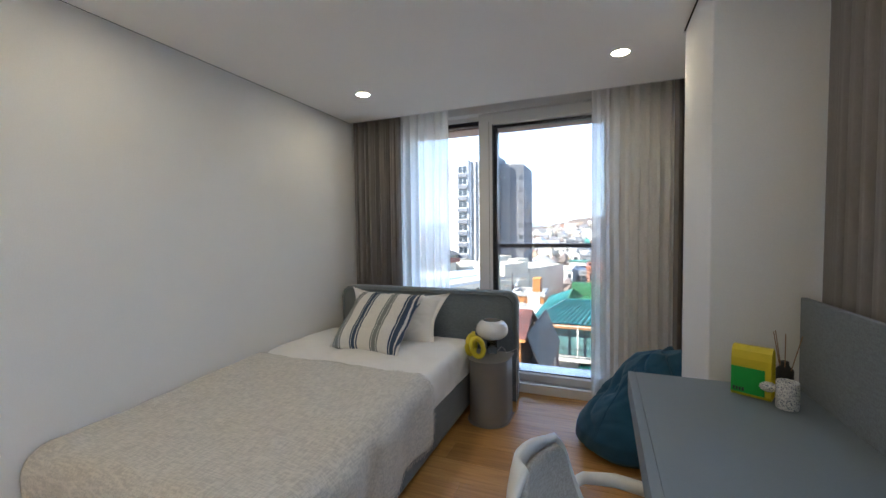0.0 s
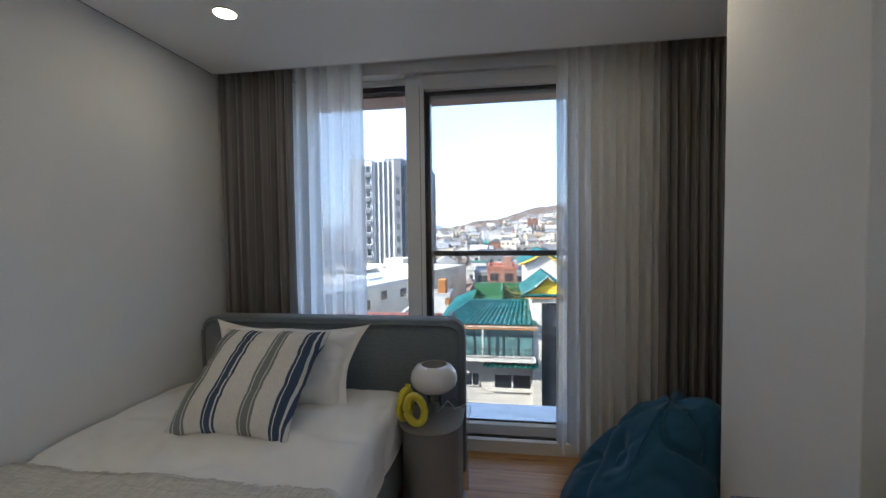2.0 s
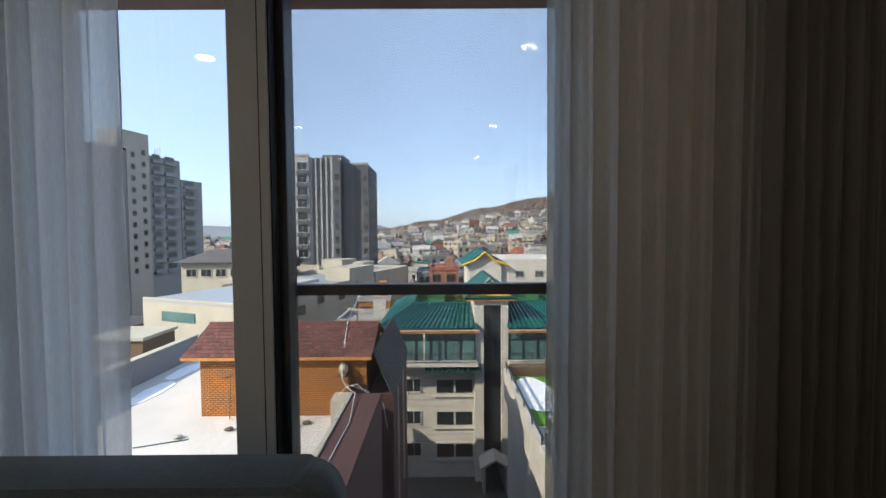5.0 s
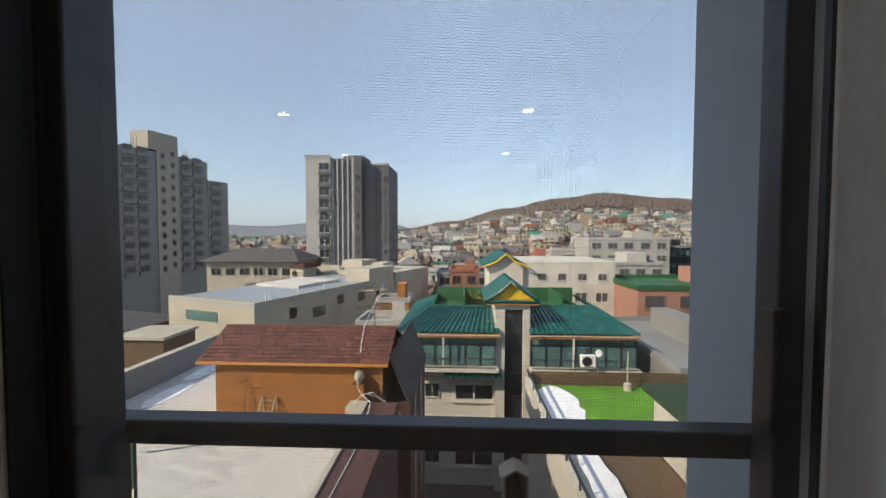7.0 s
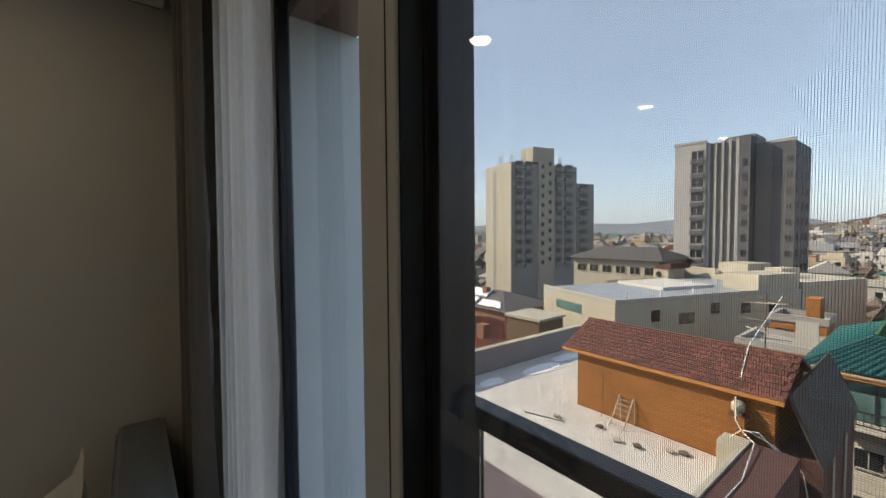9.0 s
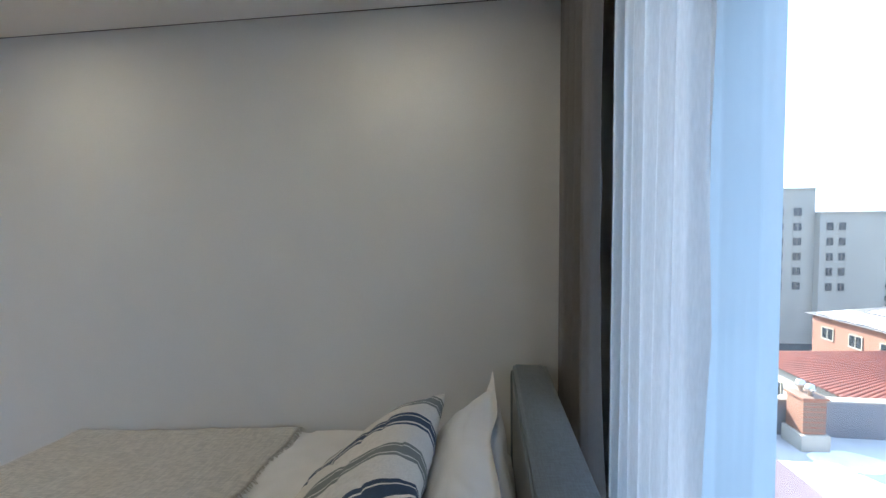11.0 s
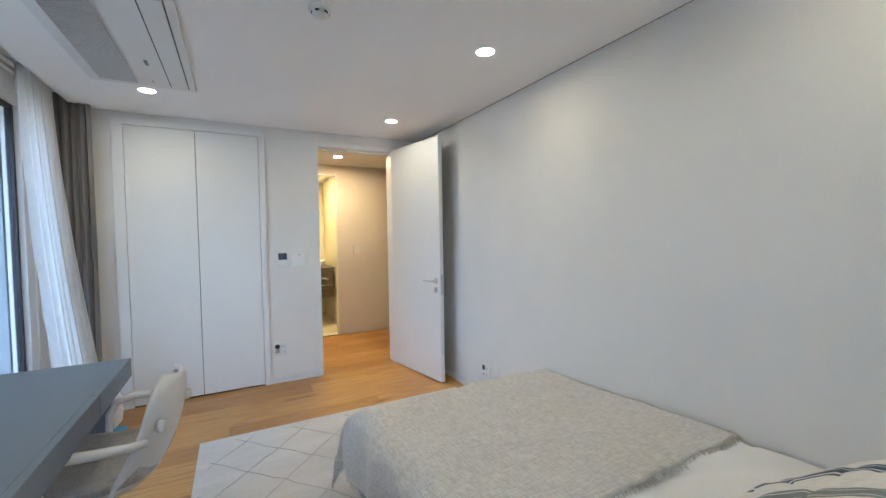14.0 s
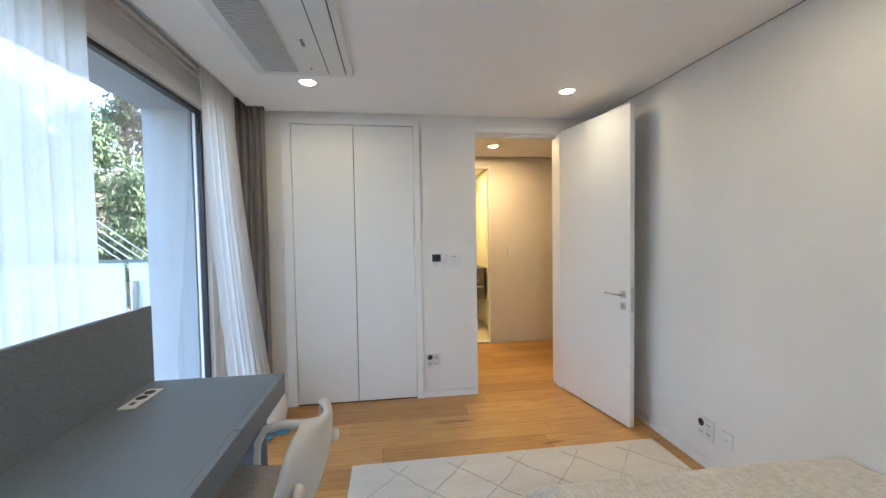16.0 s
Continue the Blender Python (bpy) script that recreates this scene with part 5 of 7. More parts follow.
# bare woods on the hill
rnd = random.Random(21)
verts, faces = [], []
for k in range(9000):
    yy = 660 + 260 * rnd.random() ** 0.8
    xr = rnd.uniform(-200, 780)
    x = xr * yy / 900
    z = ground_z(x, yy)
    if z < ridge_at(xr) * 0.45 - 6:
        continue
    r, hgt = rnd.uniform(1.8, 3.6), rnd.uniform(3.5, 8.0)
    o = len(verts)
    a0 = rnd.uniform(0, 6)
    for j in range(5):
        a = a0 + j * 1.2566
        q = r * rnd.uniform(0.65, 1.15)
        verts.append((x + q * math.cos(a), yy + q * math.sin(a), z + hgt * rnd.uniform(0.25, 0.6)))
    verts.append((x, yy, z - 1))
    verts.append((x + rnd.uniform(-1, 1), yy, z + hgt))
    for j in range(5):
        faces.append((o + j, o + (j + 1) % 5, o + 6))
        faces.append((o + (j + 1) % 5, o + j, o + 5))
me = bpy.data.meshes.new("hill_woods")
me.from_pydata(verts, [], faces)
me.materials.append(WOOD_TREE)
tagged(new("hill_woods", me), "leafless brown winter woods covering the hill", "woods", kind="stuff")

# houses of the town
HOUSE_WALLS = [surface("house_wall_" + n, c, 0.85, var=0.10, scale=0.15, fine=2, bump=0.0, vary=0.25) for n, c in
               (("white", (0.43, 0.415, 0.385)), ("cream", (0.42, 0.37, 0.29)), ("grey", (0.21, 0.205, 0.20)), ("brick", (0.26, 0.125, 0.08)), ("sand", (0.36, 0.28, 0.20)))]
HOUSE_ROOFS = [surface("house_roof_" + n, c, 0.8, var=0.15, scale=0.3, fine=3, bump=0.0, vary=0.3) for n, c in
               (("dark", (0.10, 0.095, 0.095)), ("grey", (0.24, 0.24, 0.245)), ("red", (0.25, 0.085, 0.05)), ("pale", (0.38, 0.37, 0.35)), ("green", (0.03, 0.16, 0.11)))]


def house_mesh(w, d, h, gable, win):
    """Wall, roof and windows of one small house, standing on z = 0."""
    walls = boxes((0, 0, -4, w, d, h))
    roof = bmesh.new()
    if gable:
        o = 0.5
        ridge = h + gable
        c = [(-o, -o, h - 0.15), (w + o, -o, h - 0.15), (w + o, d + o, h - 0.15), (-o, d + o, h - 0.15), (-o, d / 2, ridge), (w + o, d / 2, ridge)]
        vs = [roof.verts.new(p) for p in c]
        for q in ((0, 1, 5, 4), (2, 3, 4, 5), (1, 2, 5), (3, 0, 4), (3, 2, 1, 0)):
            roof.faces.new([vs[i] for i in q])
        box(walls, -o * 0.8, -o * 1.05, h - 0.55, w + o * 0.8, 0, h - 0.18)
        box(walls, w * 0.1, -1.3, 2.5, w * 0.6, 0, 3.4)
    else:
        box(roof, -0.2, -0.2, h, w + 0.2, d + 0.2, h + 0.12)
        for r in ((-0.2, -0.2, w + 0.2, 0.1), (-0.2, d - 0.1, w + 0.2, d + 0.2), (-0.2, 0.1, 0.1, d - 0.1), (w - 0.1, 0.1, w + 0.2, d - 0.1)):
            box(walls, r[0], r[1], h + 0.12, r[2], r[3], h + 0.85)
        box(walls, w * 0.55, d * 0.3, h + 0.12, w * 0.9, d * 0.8, h + 2.5)
        box(roof, w * 0.52, d * 0.26, h + 2.5, w * 0.93, d * 0.84, h + 2.68)
        lathe(roof, ((0, 0), (0.7, 0), (0.75, 1.3), (0, 1.6)), (w * 0.25, d * 0.6, h + 0.12), 8)
        box(walls, w * 0.08, -1.2, 2.6, w * 0.92, 0, 3.5)
    wins = bmesh.new()
    for i in range(win):
        x0 = w * (i + 0.25) / win
        for z0 in [zz for zz in (1.0, 3.9, 6.8) if zz + 1.5 < h]:
            box(wins, x0, -0.06, z0, x0 + w * 0.42 / win, 0.02, z0 + 1.4)
    for z0 in [zz for zz in (1.0, 3.9, 6.8) if zz + 1.5 < h]:
        for y0 in (d * 0.2, d * 0.62):
            box(wins, w - 0.02, y0, z0, w + 0.06, y0 + 1.5, z0 + 1.3)
            box(wins, -0.06, y0, z0, 0.02, y0 + 1.5, z0 + 1.3)
    return walls, roof, wins


HOUSE_KINDS = []
for w, d, h, gb, wi in ((11, 9, 5.6, 2.6, 3), (9, 9, 5.8, 0, 2), (14, 10, 8.6, 0, 4), (10, 8, 6.0, 3.0, 2), (16, 9, 6.2, 0, 4), (8, 11, 5.4, 2.8, 2)):
    HOUSE_KINDS.append((w, house_mesh(w, d, h, gb, wi)))
near_meshes = []
for w, (a, b, c) in HOUSE_KINDS:
    row = []
    for nm, bmx in (("wall", a), ("roof", b), ("window", c)):
        me = bpy.data.meshes.new(nm)
        bmesh.ops.recalc_face_normals(bmx, faces=bmx.faces)
        bmx.to_mesh(me)
        bmx.free()
        row.append(me)
    near_meshes.append(row)
rnd = random.Random(77)
spots = []
yy = 112.0
while yy < 800:
    step = 14.5 + yy * 0.008
    x = -0.85 * yy - 60
    while x < 0.95 * yy + 80:
        xx, y2 = x + rnd.uniform(-4, 4), yy + rnd.uniform(-5, 5)
        x += step * rnd.uniform(0.9, 1.5)
        if rnd.random() < 0.10 or (-95 < xx < -8 and y2 < 135):
            continue
        xr = xx * 900 / max(y2, 300)
        if y2 > 560 and (ground_z(xx, y2) > 30 or xr < 60 and y2 > 720):
            continue
        spots.append((xx, y2, ground_z(xx, y2), rnd.choice((0, 0, 90, 12, -14, 180)) + rnd.uniform(-12, 12), rnd.randrange(6), rnd.choices(range(5), (7, 4, 2, 1.3, 1.2))[0], rnd.choices(range(5), (6, 5, 1, 4, 1))[0]))
    yy += step * 1.15
spots.sort(key=lambda s: s[1])
far_v = {("w", i): ([], []) for i in range(5)}
far_v.update({("r", i): ([], []) for i in range(5)})
far_v[("g", 0)] = ([], [])
made = {}
for k, (x, y2, z, rot, kind, wm, rm) in enumerate(spots):
    m = Matrix.Translation((x, y2, z)) @ Matrix.Rotation(radians(rot), 4, "Z") @ Matrix.Diagonal((1, 1, 1.0 + 0.25 * math.sin(k * 1.7), 1))
    if k < 150:
        hs = thing("house", (x, y2, z), ("low white house", "low cream house", "low grey house", "low brick house", "low sand-coloured house")[wm] + " among the packed roofs of the town", "house", "town houses")
        key = (kind, wm, rm)
        if key not in made:
            made[key] = []
            for me, mt in zip(near_meshes[kind], (HOUSE_WALLS[wm], HOUSE_ROOFS[rm], DARK_WIN)):
                c = me.copy()
                c.materials.append(mt)
                made[key].append(c)
        for nm, me in zip(("wall", "roof", "windows"), made[key]):
            o = new(nm, me)
            o.parent = hs
            o.matrix_parent_inverse = Matrix.Translation((-x, -y2, -z))
            o.matrix_basis = m
    else:
        for slot, me in zip((("w", wm), ("r", rm), ("g", 0)), near_meshes[kind]):
            vv, ff = far_v[slot]
            o = len(vv)
            vv.extend([tuple(m @ v.co) for v in me.vertices])
            ff.extend([tuple(o + i for i in p.vertices) for p in me.polygons])
town = thing("far_town", (0, 400, -20), "dense low houses of the far town below the hill", "houses", kind="stuff")
for (s, i), (vv, ff) in far_v.items():
    me = bpy.data.meshes.new("far_walls" if s == "w" else "far_roofs" if s == "r" else "far_windows")
    me.from_pydata(vv, [], ff)
    me.materials.append(HOUSE_WALLS[i] if s == "w" else HOUSE_ROOFS[i] if s == "r" else DARK_WIN)
    o = new(me.name, me)
    o.parent = town
    o.matrix_parent_inverse = Matrix.Translation((0, -400, 20))
# dark garden trees between the houses
verts, faces = [], []
for k in range(1700):
    yy = rnd.uniform(120, 760)
    x = rnd.uniform(-0.8 * yy, 0.95 * yy)
    z = ground_z(x, yy)
    r, hgt, o = rnd.uniform(1.5, 3.2), rnd.uniform(4, 8), len(verts)
    for lv, (rr, hh) in enumerate(((0.6, 0.15), (1.0, 0.45), (0.7, 0.75))):
        for j in range(6):
            a = j * 1.047 + lv * 0.5
            q = r * rr * rnd.uniform(0.7, 1.2)
            verts.append((x + q * math.cos(a), yy + q * math.sin(a), z + hgt * hh))
    verts.append((x, yy, z + hgt))
    for lv in (0, 1):
        for j in range(6):
            faces.append((o + lv * 6 + j, o + lv * 6 + (j + 1) % 6, o + lv * 6 + 6 + (j + 1) % 6, o + lv * 6 + 6 + j))
    for j in range(6):
        faces.append((o + 12 + j, o + 12 + (j + 1) % 6, o + 18))
me = bpy.data.meshes.new("garden_trees")
me.from_pydata(verts, [], faces)
me.materials.append(WOOD_TREE)
tagged(new("garden_trees", me), "bare garden trees between the houses", "trees", kind="stuff")

# ---- neighbour's roof terrace and the orange brick house ----
low = thing("terrace_building", (-9, 16, -20), "flat-roofed building with a pale coated roof terrace", "building")
deck_outline = [(-14.9, 5.2), (-2.06, 5.2), (-2.06, 29.4), (-14.35, 29.4)]
part("wall", prism(bmesh.new(), deck_outline, -20, -6.66), GREY_WALL, low)
part("terrace_floor", prism(bmesh.new(), deck_outline, -6.659, -6.60), TERRACE, low, "pale coated roof floor with dirt")
part("parapet", prism(bmesh.new(), [(-15.25, 5.2), (-14.92, 5.2), (-14.37, 29.4), (-14.70, 29.4)], -20, -5.24), GREY_WALL, low, "grey parapet")
part("parapet_cap", prism(bmesh.new(), [(-15.30, 5.15), (-14.87, 5.15), (-14.32, 29.45), (-14.75, 29.45)], -5.239, -5.18), CONC, low)
MAUVE = surface("mauve_metal_coping", (0.16, 0.12, 0.125), 0.6, var=0.12, scale=0.6, fine=9)
part("broad_coping", boxes((-14.8, 11.0, -6.599, -2.95, 13.6, -6.36), bevel=0.02), MAUVE, low, "broad mauve metal coping across the terrace")
part("side_wall", boxes((-2.02, 5.2, -20, -0.72, 19.6, -5.25)), surface("dark_red_wall", (0.075, 0.032, 0.028), 0.85, var=0.15), low, "dark red side wall")
part("inner_strip", boxes((-2.055, 5.2, -6.598, -2.022, 19.6, -5.19), (-2.022, 5.2, -5.249, -1.90, 19.6, -5.19)), CONC, low, "pale weathered edge of the side wall")
part("wall_end", boxes((-2.75, 19.2, -6.6, -2.08, 20.0, -5.35), bevel=0.03), CONC, low, "pale concrete block")
RED_BRICK = brick_paint("red_chimney_brick", (0.36, 0.15, 0.085), (0.28, 0.11, 0.065), (0.20, 0.13, 0.09))
ch = thing("brick_chimney", (-13.9, 15.6, -6.6), "square red brick chimney with two metal cowls on the terrace", "chimney")
part("plinth", boxes((-14.45, 15.05, -6.6, -13.45, 16.0, -6.0), bevel=0.02), CONC, ch, "pale concrete plinth")
part("stack", boxes((-14.35, 15.15, -6.0, -13.55, 15.9, -4.75)), RED_BRICK, ch)
part("cap", boxes((-14.42, 15.08, -4.75, -13.48, 15.97, -4.66), bevel=0.015), RED_BRICK, ch)
for cx in (-14.2, -13.75):
    part("cowl", lathe(bmesh.new(), ((0.07, 0), (0.07, 0.16), (0.15, 0.18), (0.17, 0.28), (0.12, 0.40), (0, 0.44)), (cx, 15.5, -4.66), 14), CHROME, ch, "round metal cowl", True)
rnd = random.Random(5)
for k, (cx, cy, rx, ry) in enumerate(((-12.9, 16.2, 0.7, 0.75), (-12.95, 23.1, 0.55, 1.0), (-13.3, 26.4, 0.5, 0.9), (-13.3, 19.4, 0.45, 0.5))):
    pts = [(cx + rx * math.cos(a) * (1 + 0.3 * noise.noise(Vector((math.cos(a) * 2, math.sin(a) * 2, k)))), cy + ry * 1.6 * math.sin(a) * (1 + 0.3 * noise.noise(Vector((math.sin(a) * 2, k, 1))))) for a in (i * 2 * math.pi / 22 for i in range(22))]
    tagged(link("snow_patch", prism(bmesh.new(), pts, -6.598, -6.57), SNOW), "thin patch of old snow on the roof terrace", "snow", "snow patches")

hut = thing("brick_house", (-5, 22.5, -6.6), "small orange brick rooftop house with a maroon shingle roof", "house")
part("wall", boxes((-8.80, 20.5, -6.60, -1.50, 24.5, -3.93)), ORANGE_BRICK, hut, "orange brick wall")
bm = bmesh.new()
for x in (-8.80, -1.55):
    vs = [bm.verts.new(p) for p in ((x, 20.5, -3.93), (x, 24.5, -3.93), (x, 22.5, -2.95))]
    bm.faces.new(vs)
    vs = [bm.verts.new(p) for p in ((x + 0.05, 20.5, -3.93), (x + 0.05, 24.5, -3.93), (x + 0.05, 22.5, -2.95))]
    bm.faces.new(vs)
part("gable", bm, ORANGE_BRICK, hut)
roof = part("roof", turned(boxes((-9.46, -2.5, -0.10, -1.22, 0.0, 0.0)), Matrix.Translation((0, 22.5, -2.87)) @ Matrix.Rotation(radians(24.5), 4, "X")), MAROON, hut, "maroon shingle roof")
part("back_slope", turned(boxes((-9.46, 0.0, -0.10, -1.22, 2.5, 0.0)), Matrix.Translation((0, 22.5, -2.87)) @ Matrix.Rotation(radians(-24.5), 4, "X")), MAROON, hut)
part("eave", boxes((-9.46, 20.18, -4.03, -1.22, 20.24, -3.90)), TRIM_ORANGE, hut)
part("ridge_cap", boxes((-9.49, 22.42, -2.885, -1.19, 22.58, -2.84)), MAROON, hut)
tile_m = None
slope = Matrix.Translation((0, 22.5, -2.87)) @ Matrix.Rotation(radians(24.5), 4, "X")
for r in range(10):
    for c in range(28):
        m = slope @ Matrix.Translation((-9.45 + c * 0.293 + (0.147 if r % 2 else 0), -2.5 + r * 0.25, 0.003 + 0.0))
        if c == 27 and r % 2:
            continue
        if tile_m is None:
            tile_m = part("shingle", boxes((0.012, 0, 0, 0.285, 0.232, 0.036)), MAROON, roof)
            tile_m.matrix_basis = m
        else:
            o = stamp(tile_m, "shingle", m, roof)
flue = thing("flue_pipe", (-2.2, 20.4, -6.6), "brick chimney stub with a metal cowl on the terrace", "chimney")
part("stack", boxes((-2.75, 20.05, -6.6, -2.2, 20.498, -4.75), bevel=0.01), ORANGE_BRICK, flue)
part("cowl", lathe(bmesh.new(), ((0.10, 0), (0.10, 0.15), (0.2, 0.17), (0.2, 0.4), (0.12, 0.5), (0, 0.52)), (-2.45, 20.27, -4.75), 16), CONC, flue, "", True)
lad = thing("ladder", (-6.5, 20.0, -6.6), "grey folding ladder leaning on the brick wall", "ladder")
for x in (-6.75, -6.15):
    part("rail", tube(bmesh.new(), [(x, 19.7, -6.59), (x + 0.03, 20.45, -5.45)], 0.03, 6), CONC, lad)
    part("strut", tube(bmesh.new(), [(x + 0.1, 20.42, -6.59), (x + 0.05, 20.45, -5.5)], 0.02, 6), CONC, lad)
for i in range(6):
    f = (i + 0.6) / 6.4
    part("rung", tube(bmesh.new(), [(-6.75 + 0.03 * f, 19.7 + 0.75 * f, -6.59 + 1.14 * f), (-6.15 + 0.03 * f, 19.7 + 0.75 * f, -6.59 + 1.14 * f)], 0.018, 5), CONC, lad)
pole = thing("pole", (-7.4, 20.3, -6.6), "thin rusty pole standing against the brick wall", "pole")
part("mast", tube(bmesh.new(), [(-7.4, 20.2, -6.59), (-7.42, 20.4, -4.6), (-8.0, 20.38, -4.75)], 0.022, 6), BARK, pole)
for k, (x, y2) in enumerate(((-6.9, 19.2), (-5.9, 18.7), (-5.2, 18.9), (-4.3, 19.5), (-3.9, 19.7), (-8.6, 18.6))):
    bm = bmesh.new()
    bmesh.ops.create_icosphere(bm, subdivisions=2, radius=0.14, matrix=Matrix.Translation((x, y2, -6.52)) @ Matrix.Diagonal((1.3, 1.0, 0.55, 1)))
    for v in bm.verts:
        v.co += Vector((noise.noise(v.co * 9), noise.noise(v.co * 9 + Vector((5, 0, 0))), 0)) * 0.06
        v.co.z = max(v.co.z, -6.60)
    tagged(link("rubble", bm, CONC if k % 2 else BARK), "small heap of rubble on the roof terrace", "rubble", "rubble heaps")
broom = tagged(link("broom", tube(bmesh.new(), [(-9.8, 17.9, -6.575), (-8.1, 18.5, -6.57)], 0.02, 6), GREEN_TILE), "green broom lying on the roof terrace", "broom")
for pts in ([(-2.5, 20.2, -4.1), (-2.42, 19.9, -4.8), (-2.2, 19.75, -5.05), (-1.75, 19.3, -5.12), (-1.45, 17.0, -5.22), (-1.55, 13.0, -5.23), (-1.7, 10.0, -5.23)], [(-2.5, 19.6, -5.33), (-2.2, 19.7, -5.0), (-1.75, 19.75, -4.92), (-1.2, 19.9, -5.5), (-0.9, 20.0, -6.1)],
            [(-2.45, 20.15, -4.0), (-2.6, 21.3, -3.32), (-2.75, 22.5, -2.8), (-3.0, 28.5, -1.6)], [(-2.0, 19.7, -4.96), (-1.4, 20.0, -5.3), (-0.75, 20.3, -6.0), (-0.6, 20.5, -7.2)]):
    tagged(link("loose_cable", tube(bmesh.new(), pts, 0.018, 5), WIRE), "loose white cable over the dark side wall", "cable", "loose cables")
ant = thing("aerial", (-3.6, 27, -6.6), "tangled rooftop television aerials on a mast", "aerial")
part("mast", tube(bmesh.new(), [(-3.6, 28.5, -7.5), (-3.6, 28.5, -1.5)], 0.04, 6), BARK, ant)
rnd = random.Random(9)
for k in range(9):
    z = -1.8 - 0.32 * k
    a = rnd.uniform(-0.6, 0.6)
    part("arm", tube(bmesh.new(), [(-3.6 - 1.1 * math.cos(a), 28.5 - math.sin(a), z), (-3.6 + 1.0 * math.cos(a), 28.5 + math.sin(a), z + rnd.uniform(-0.3, 0.3))], 0.02, 5), CONC if k % 2 else BARK, ant)

# dark lean-to between the brick house and the tiled house
lean = thing("lean_to", (0.0, 24, -20), "dark corrugated lean-to roof over an orange wall", "shed")
SLATE = surface("dark_slate", (0.055, 0.05, 0.048), 0.7, var=0.3, scale=0.8, fine=4, stretch=(0.3, 3, 1))
part("roof_deck", turned(boxes((0, 0, -0.08, 2.3, 7.0, -0.02)), Matrix.Translation((-1.20, 20.6, -3.72)) @ Matrix.Rotation(radians(67), 4, "Y")), SLATE, lean)
part("wall", boxes((-1.45, 20.8, -20, -0.36, 27.4, -5.75)), bpy.data.materials["dark_red_wall"], lean)

# ---- the green-tiled house ----
grn = thing("green_tiled_house", (6, 42, -20), "large pale stone house with green glazed tile roofs", "house")
part("wall", boxes((-1.38, 37.3, -20, 5.37, 49, -6.8), (7.46, 37.3, -20, 15.9, 49, -6.8)), STONE_WHITE, grn, "pale stone wall")
part("stair_tower", boxes((4.62, 36.6, -20, 5.38, 42, -4.05), (6.89, 36.6, -20, 7.45, 42, -4.05), (5.38, 36.6, -4.7, 6.89, 42, -4.05), (5.38, 37.3, -17.4, 6.89, 42, -4.7)), STONE_WHITE, grn, "pale stone stair tower")
sg = part("stair_glazing", boxes((5.38, 37.0, -17.4, 6.89, 37.1, -4.7)), DARK_WIN, grn, "tall dark stair window")
for i in range(6):
    part("glazing_bar", boxes((5.38, 36.93, -6.4 - i * 1.9, 6.89, 36.99, -6.32 - i * 1.9)), DARK_ALU, sg)
part("glazing_bar", boxes((6.10, 36.93, -17.4, 6.18, 36.99, -4.7)), DARK_ALU, sg)
porch = part("porch", boxes((5.15, 35.0, -20, 5.35, 36.6, -17.9), (6.95, 35.0, -20, 7.15, 36.6, -17.9)), STONE_WHITE, grn, "pale entrance porch")
for a, b in (((4.9, -17.95), (6.15, -17.2)), ((6.15, -17.2), (7.4, -17.95))):
    bm = bmesh.new()
    lo = [bm.verts.new((x, yy, z + dz)) for yy in (34.8, 36.6) for dz in (0.0, 0.18) for x, z in (a, b)]
    for q in ((0, 1, 3, 2), (4, 5, 7, 6), (0, 1, 5, 4), (2, 3, 7, 6), (0, 2, 6, 4), (1, 3, 7, 5)):
        bm.faces.new([lo[i] for i in q])
    part("porch_roof", bm, STONE_WHITE, porch)
# stone courses of the front, cut as fine joints
for z in [-10.6 - 0.62 * i for i in range(15)]:
    part("joint", boxes((-1.38, 37.292, z, 5.37, 37.3, z + 0.025)), GREY_WALL, grn)


def tiled_slope(bm, a, b, c, d, rib=0.42, high=0.15):
    """A slope from the eave a-b up to the edge d-c, with round tile ribs running up it."""
    a, b, c, d = (Vector(p) for p in (a, b, c, d))
    n = max(4, int((b - a).length / rib))
    up = (b - a).cross(d - a).normalized()
    up = up if up.z > 0 else -up
    cols = []
    for i in range(n * 4 + 1):
        f = i / (n * 4)
        lift = up * (high * (0.0, 0.75, 1.0, 0.75)[i % 4])
        cols.append([bm.verts.new((a + (b - a) * f).lerp(d + (c - d) * f, g / 5) + lift + up * (0.018 if g % 2 else 0.0)) for g in range(6)])
    for p, q in zip(cols, cols[1:]):
        for g in range(5):
            bm.faces.new((p[g], q[g], q[g + 1], p[g + 1]))
    return bm


part("roof", tiled_slope(bmesh.new(), (-0.31, 27.6, -5.85), (-0.31, 20.6, -5.85), (-1.2, 20.6, -3.72), (-1.2, 27.6, -3.72), rib=0.28, high=0.05), SLATE, lean, "dark corrugated roof sheets")
for x, yy in ((-0.30, 22.0), (-0.30, 24.5)):
    part("drain_pipe", tube(bmesh.new(), [(x, yy, -5.9), (x + 0.02, yy, -12.0)], 0.05, 6), CONC, lean, "grey drain pipe")
for nm, q in (("front_roof", ((-3.57, 35.9, -6.56), (4.95, 35.9, -6.56), (4.95, 40.5, -5.25), (-0.9, 40.5, -5.25))), ("side_roof", ((-3.57, 50.5, -6.56), (-3.57, 35.9, -6.56), (-0.9, 40.5, -5.25), (-0.9, 47.5, -5.25))),
              ("front_roof", ((7.34, 35.9, -6.58), (15.95, 35.9, -6.58), (13.8, 40.5, -5.15), (7.34, 40.5, -5.15))), ("side_roof", ((15.95, 35.9, -6.58), (15.95, 50.5, -6.58), (13.8, 47.5, -5.15), (13.8, 40.5, -5.15)))):
    part(nm, tiled_slope(bmesh.new(), *q), GREEN_TILE, grn, "green glazed tile slope")
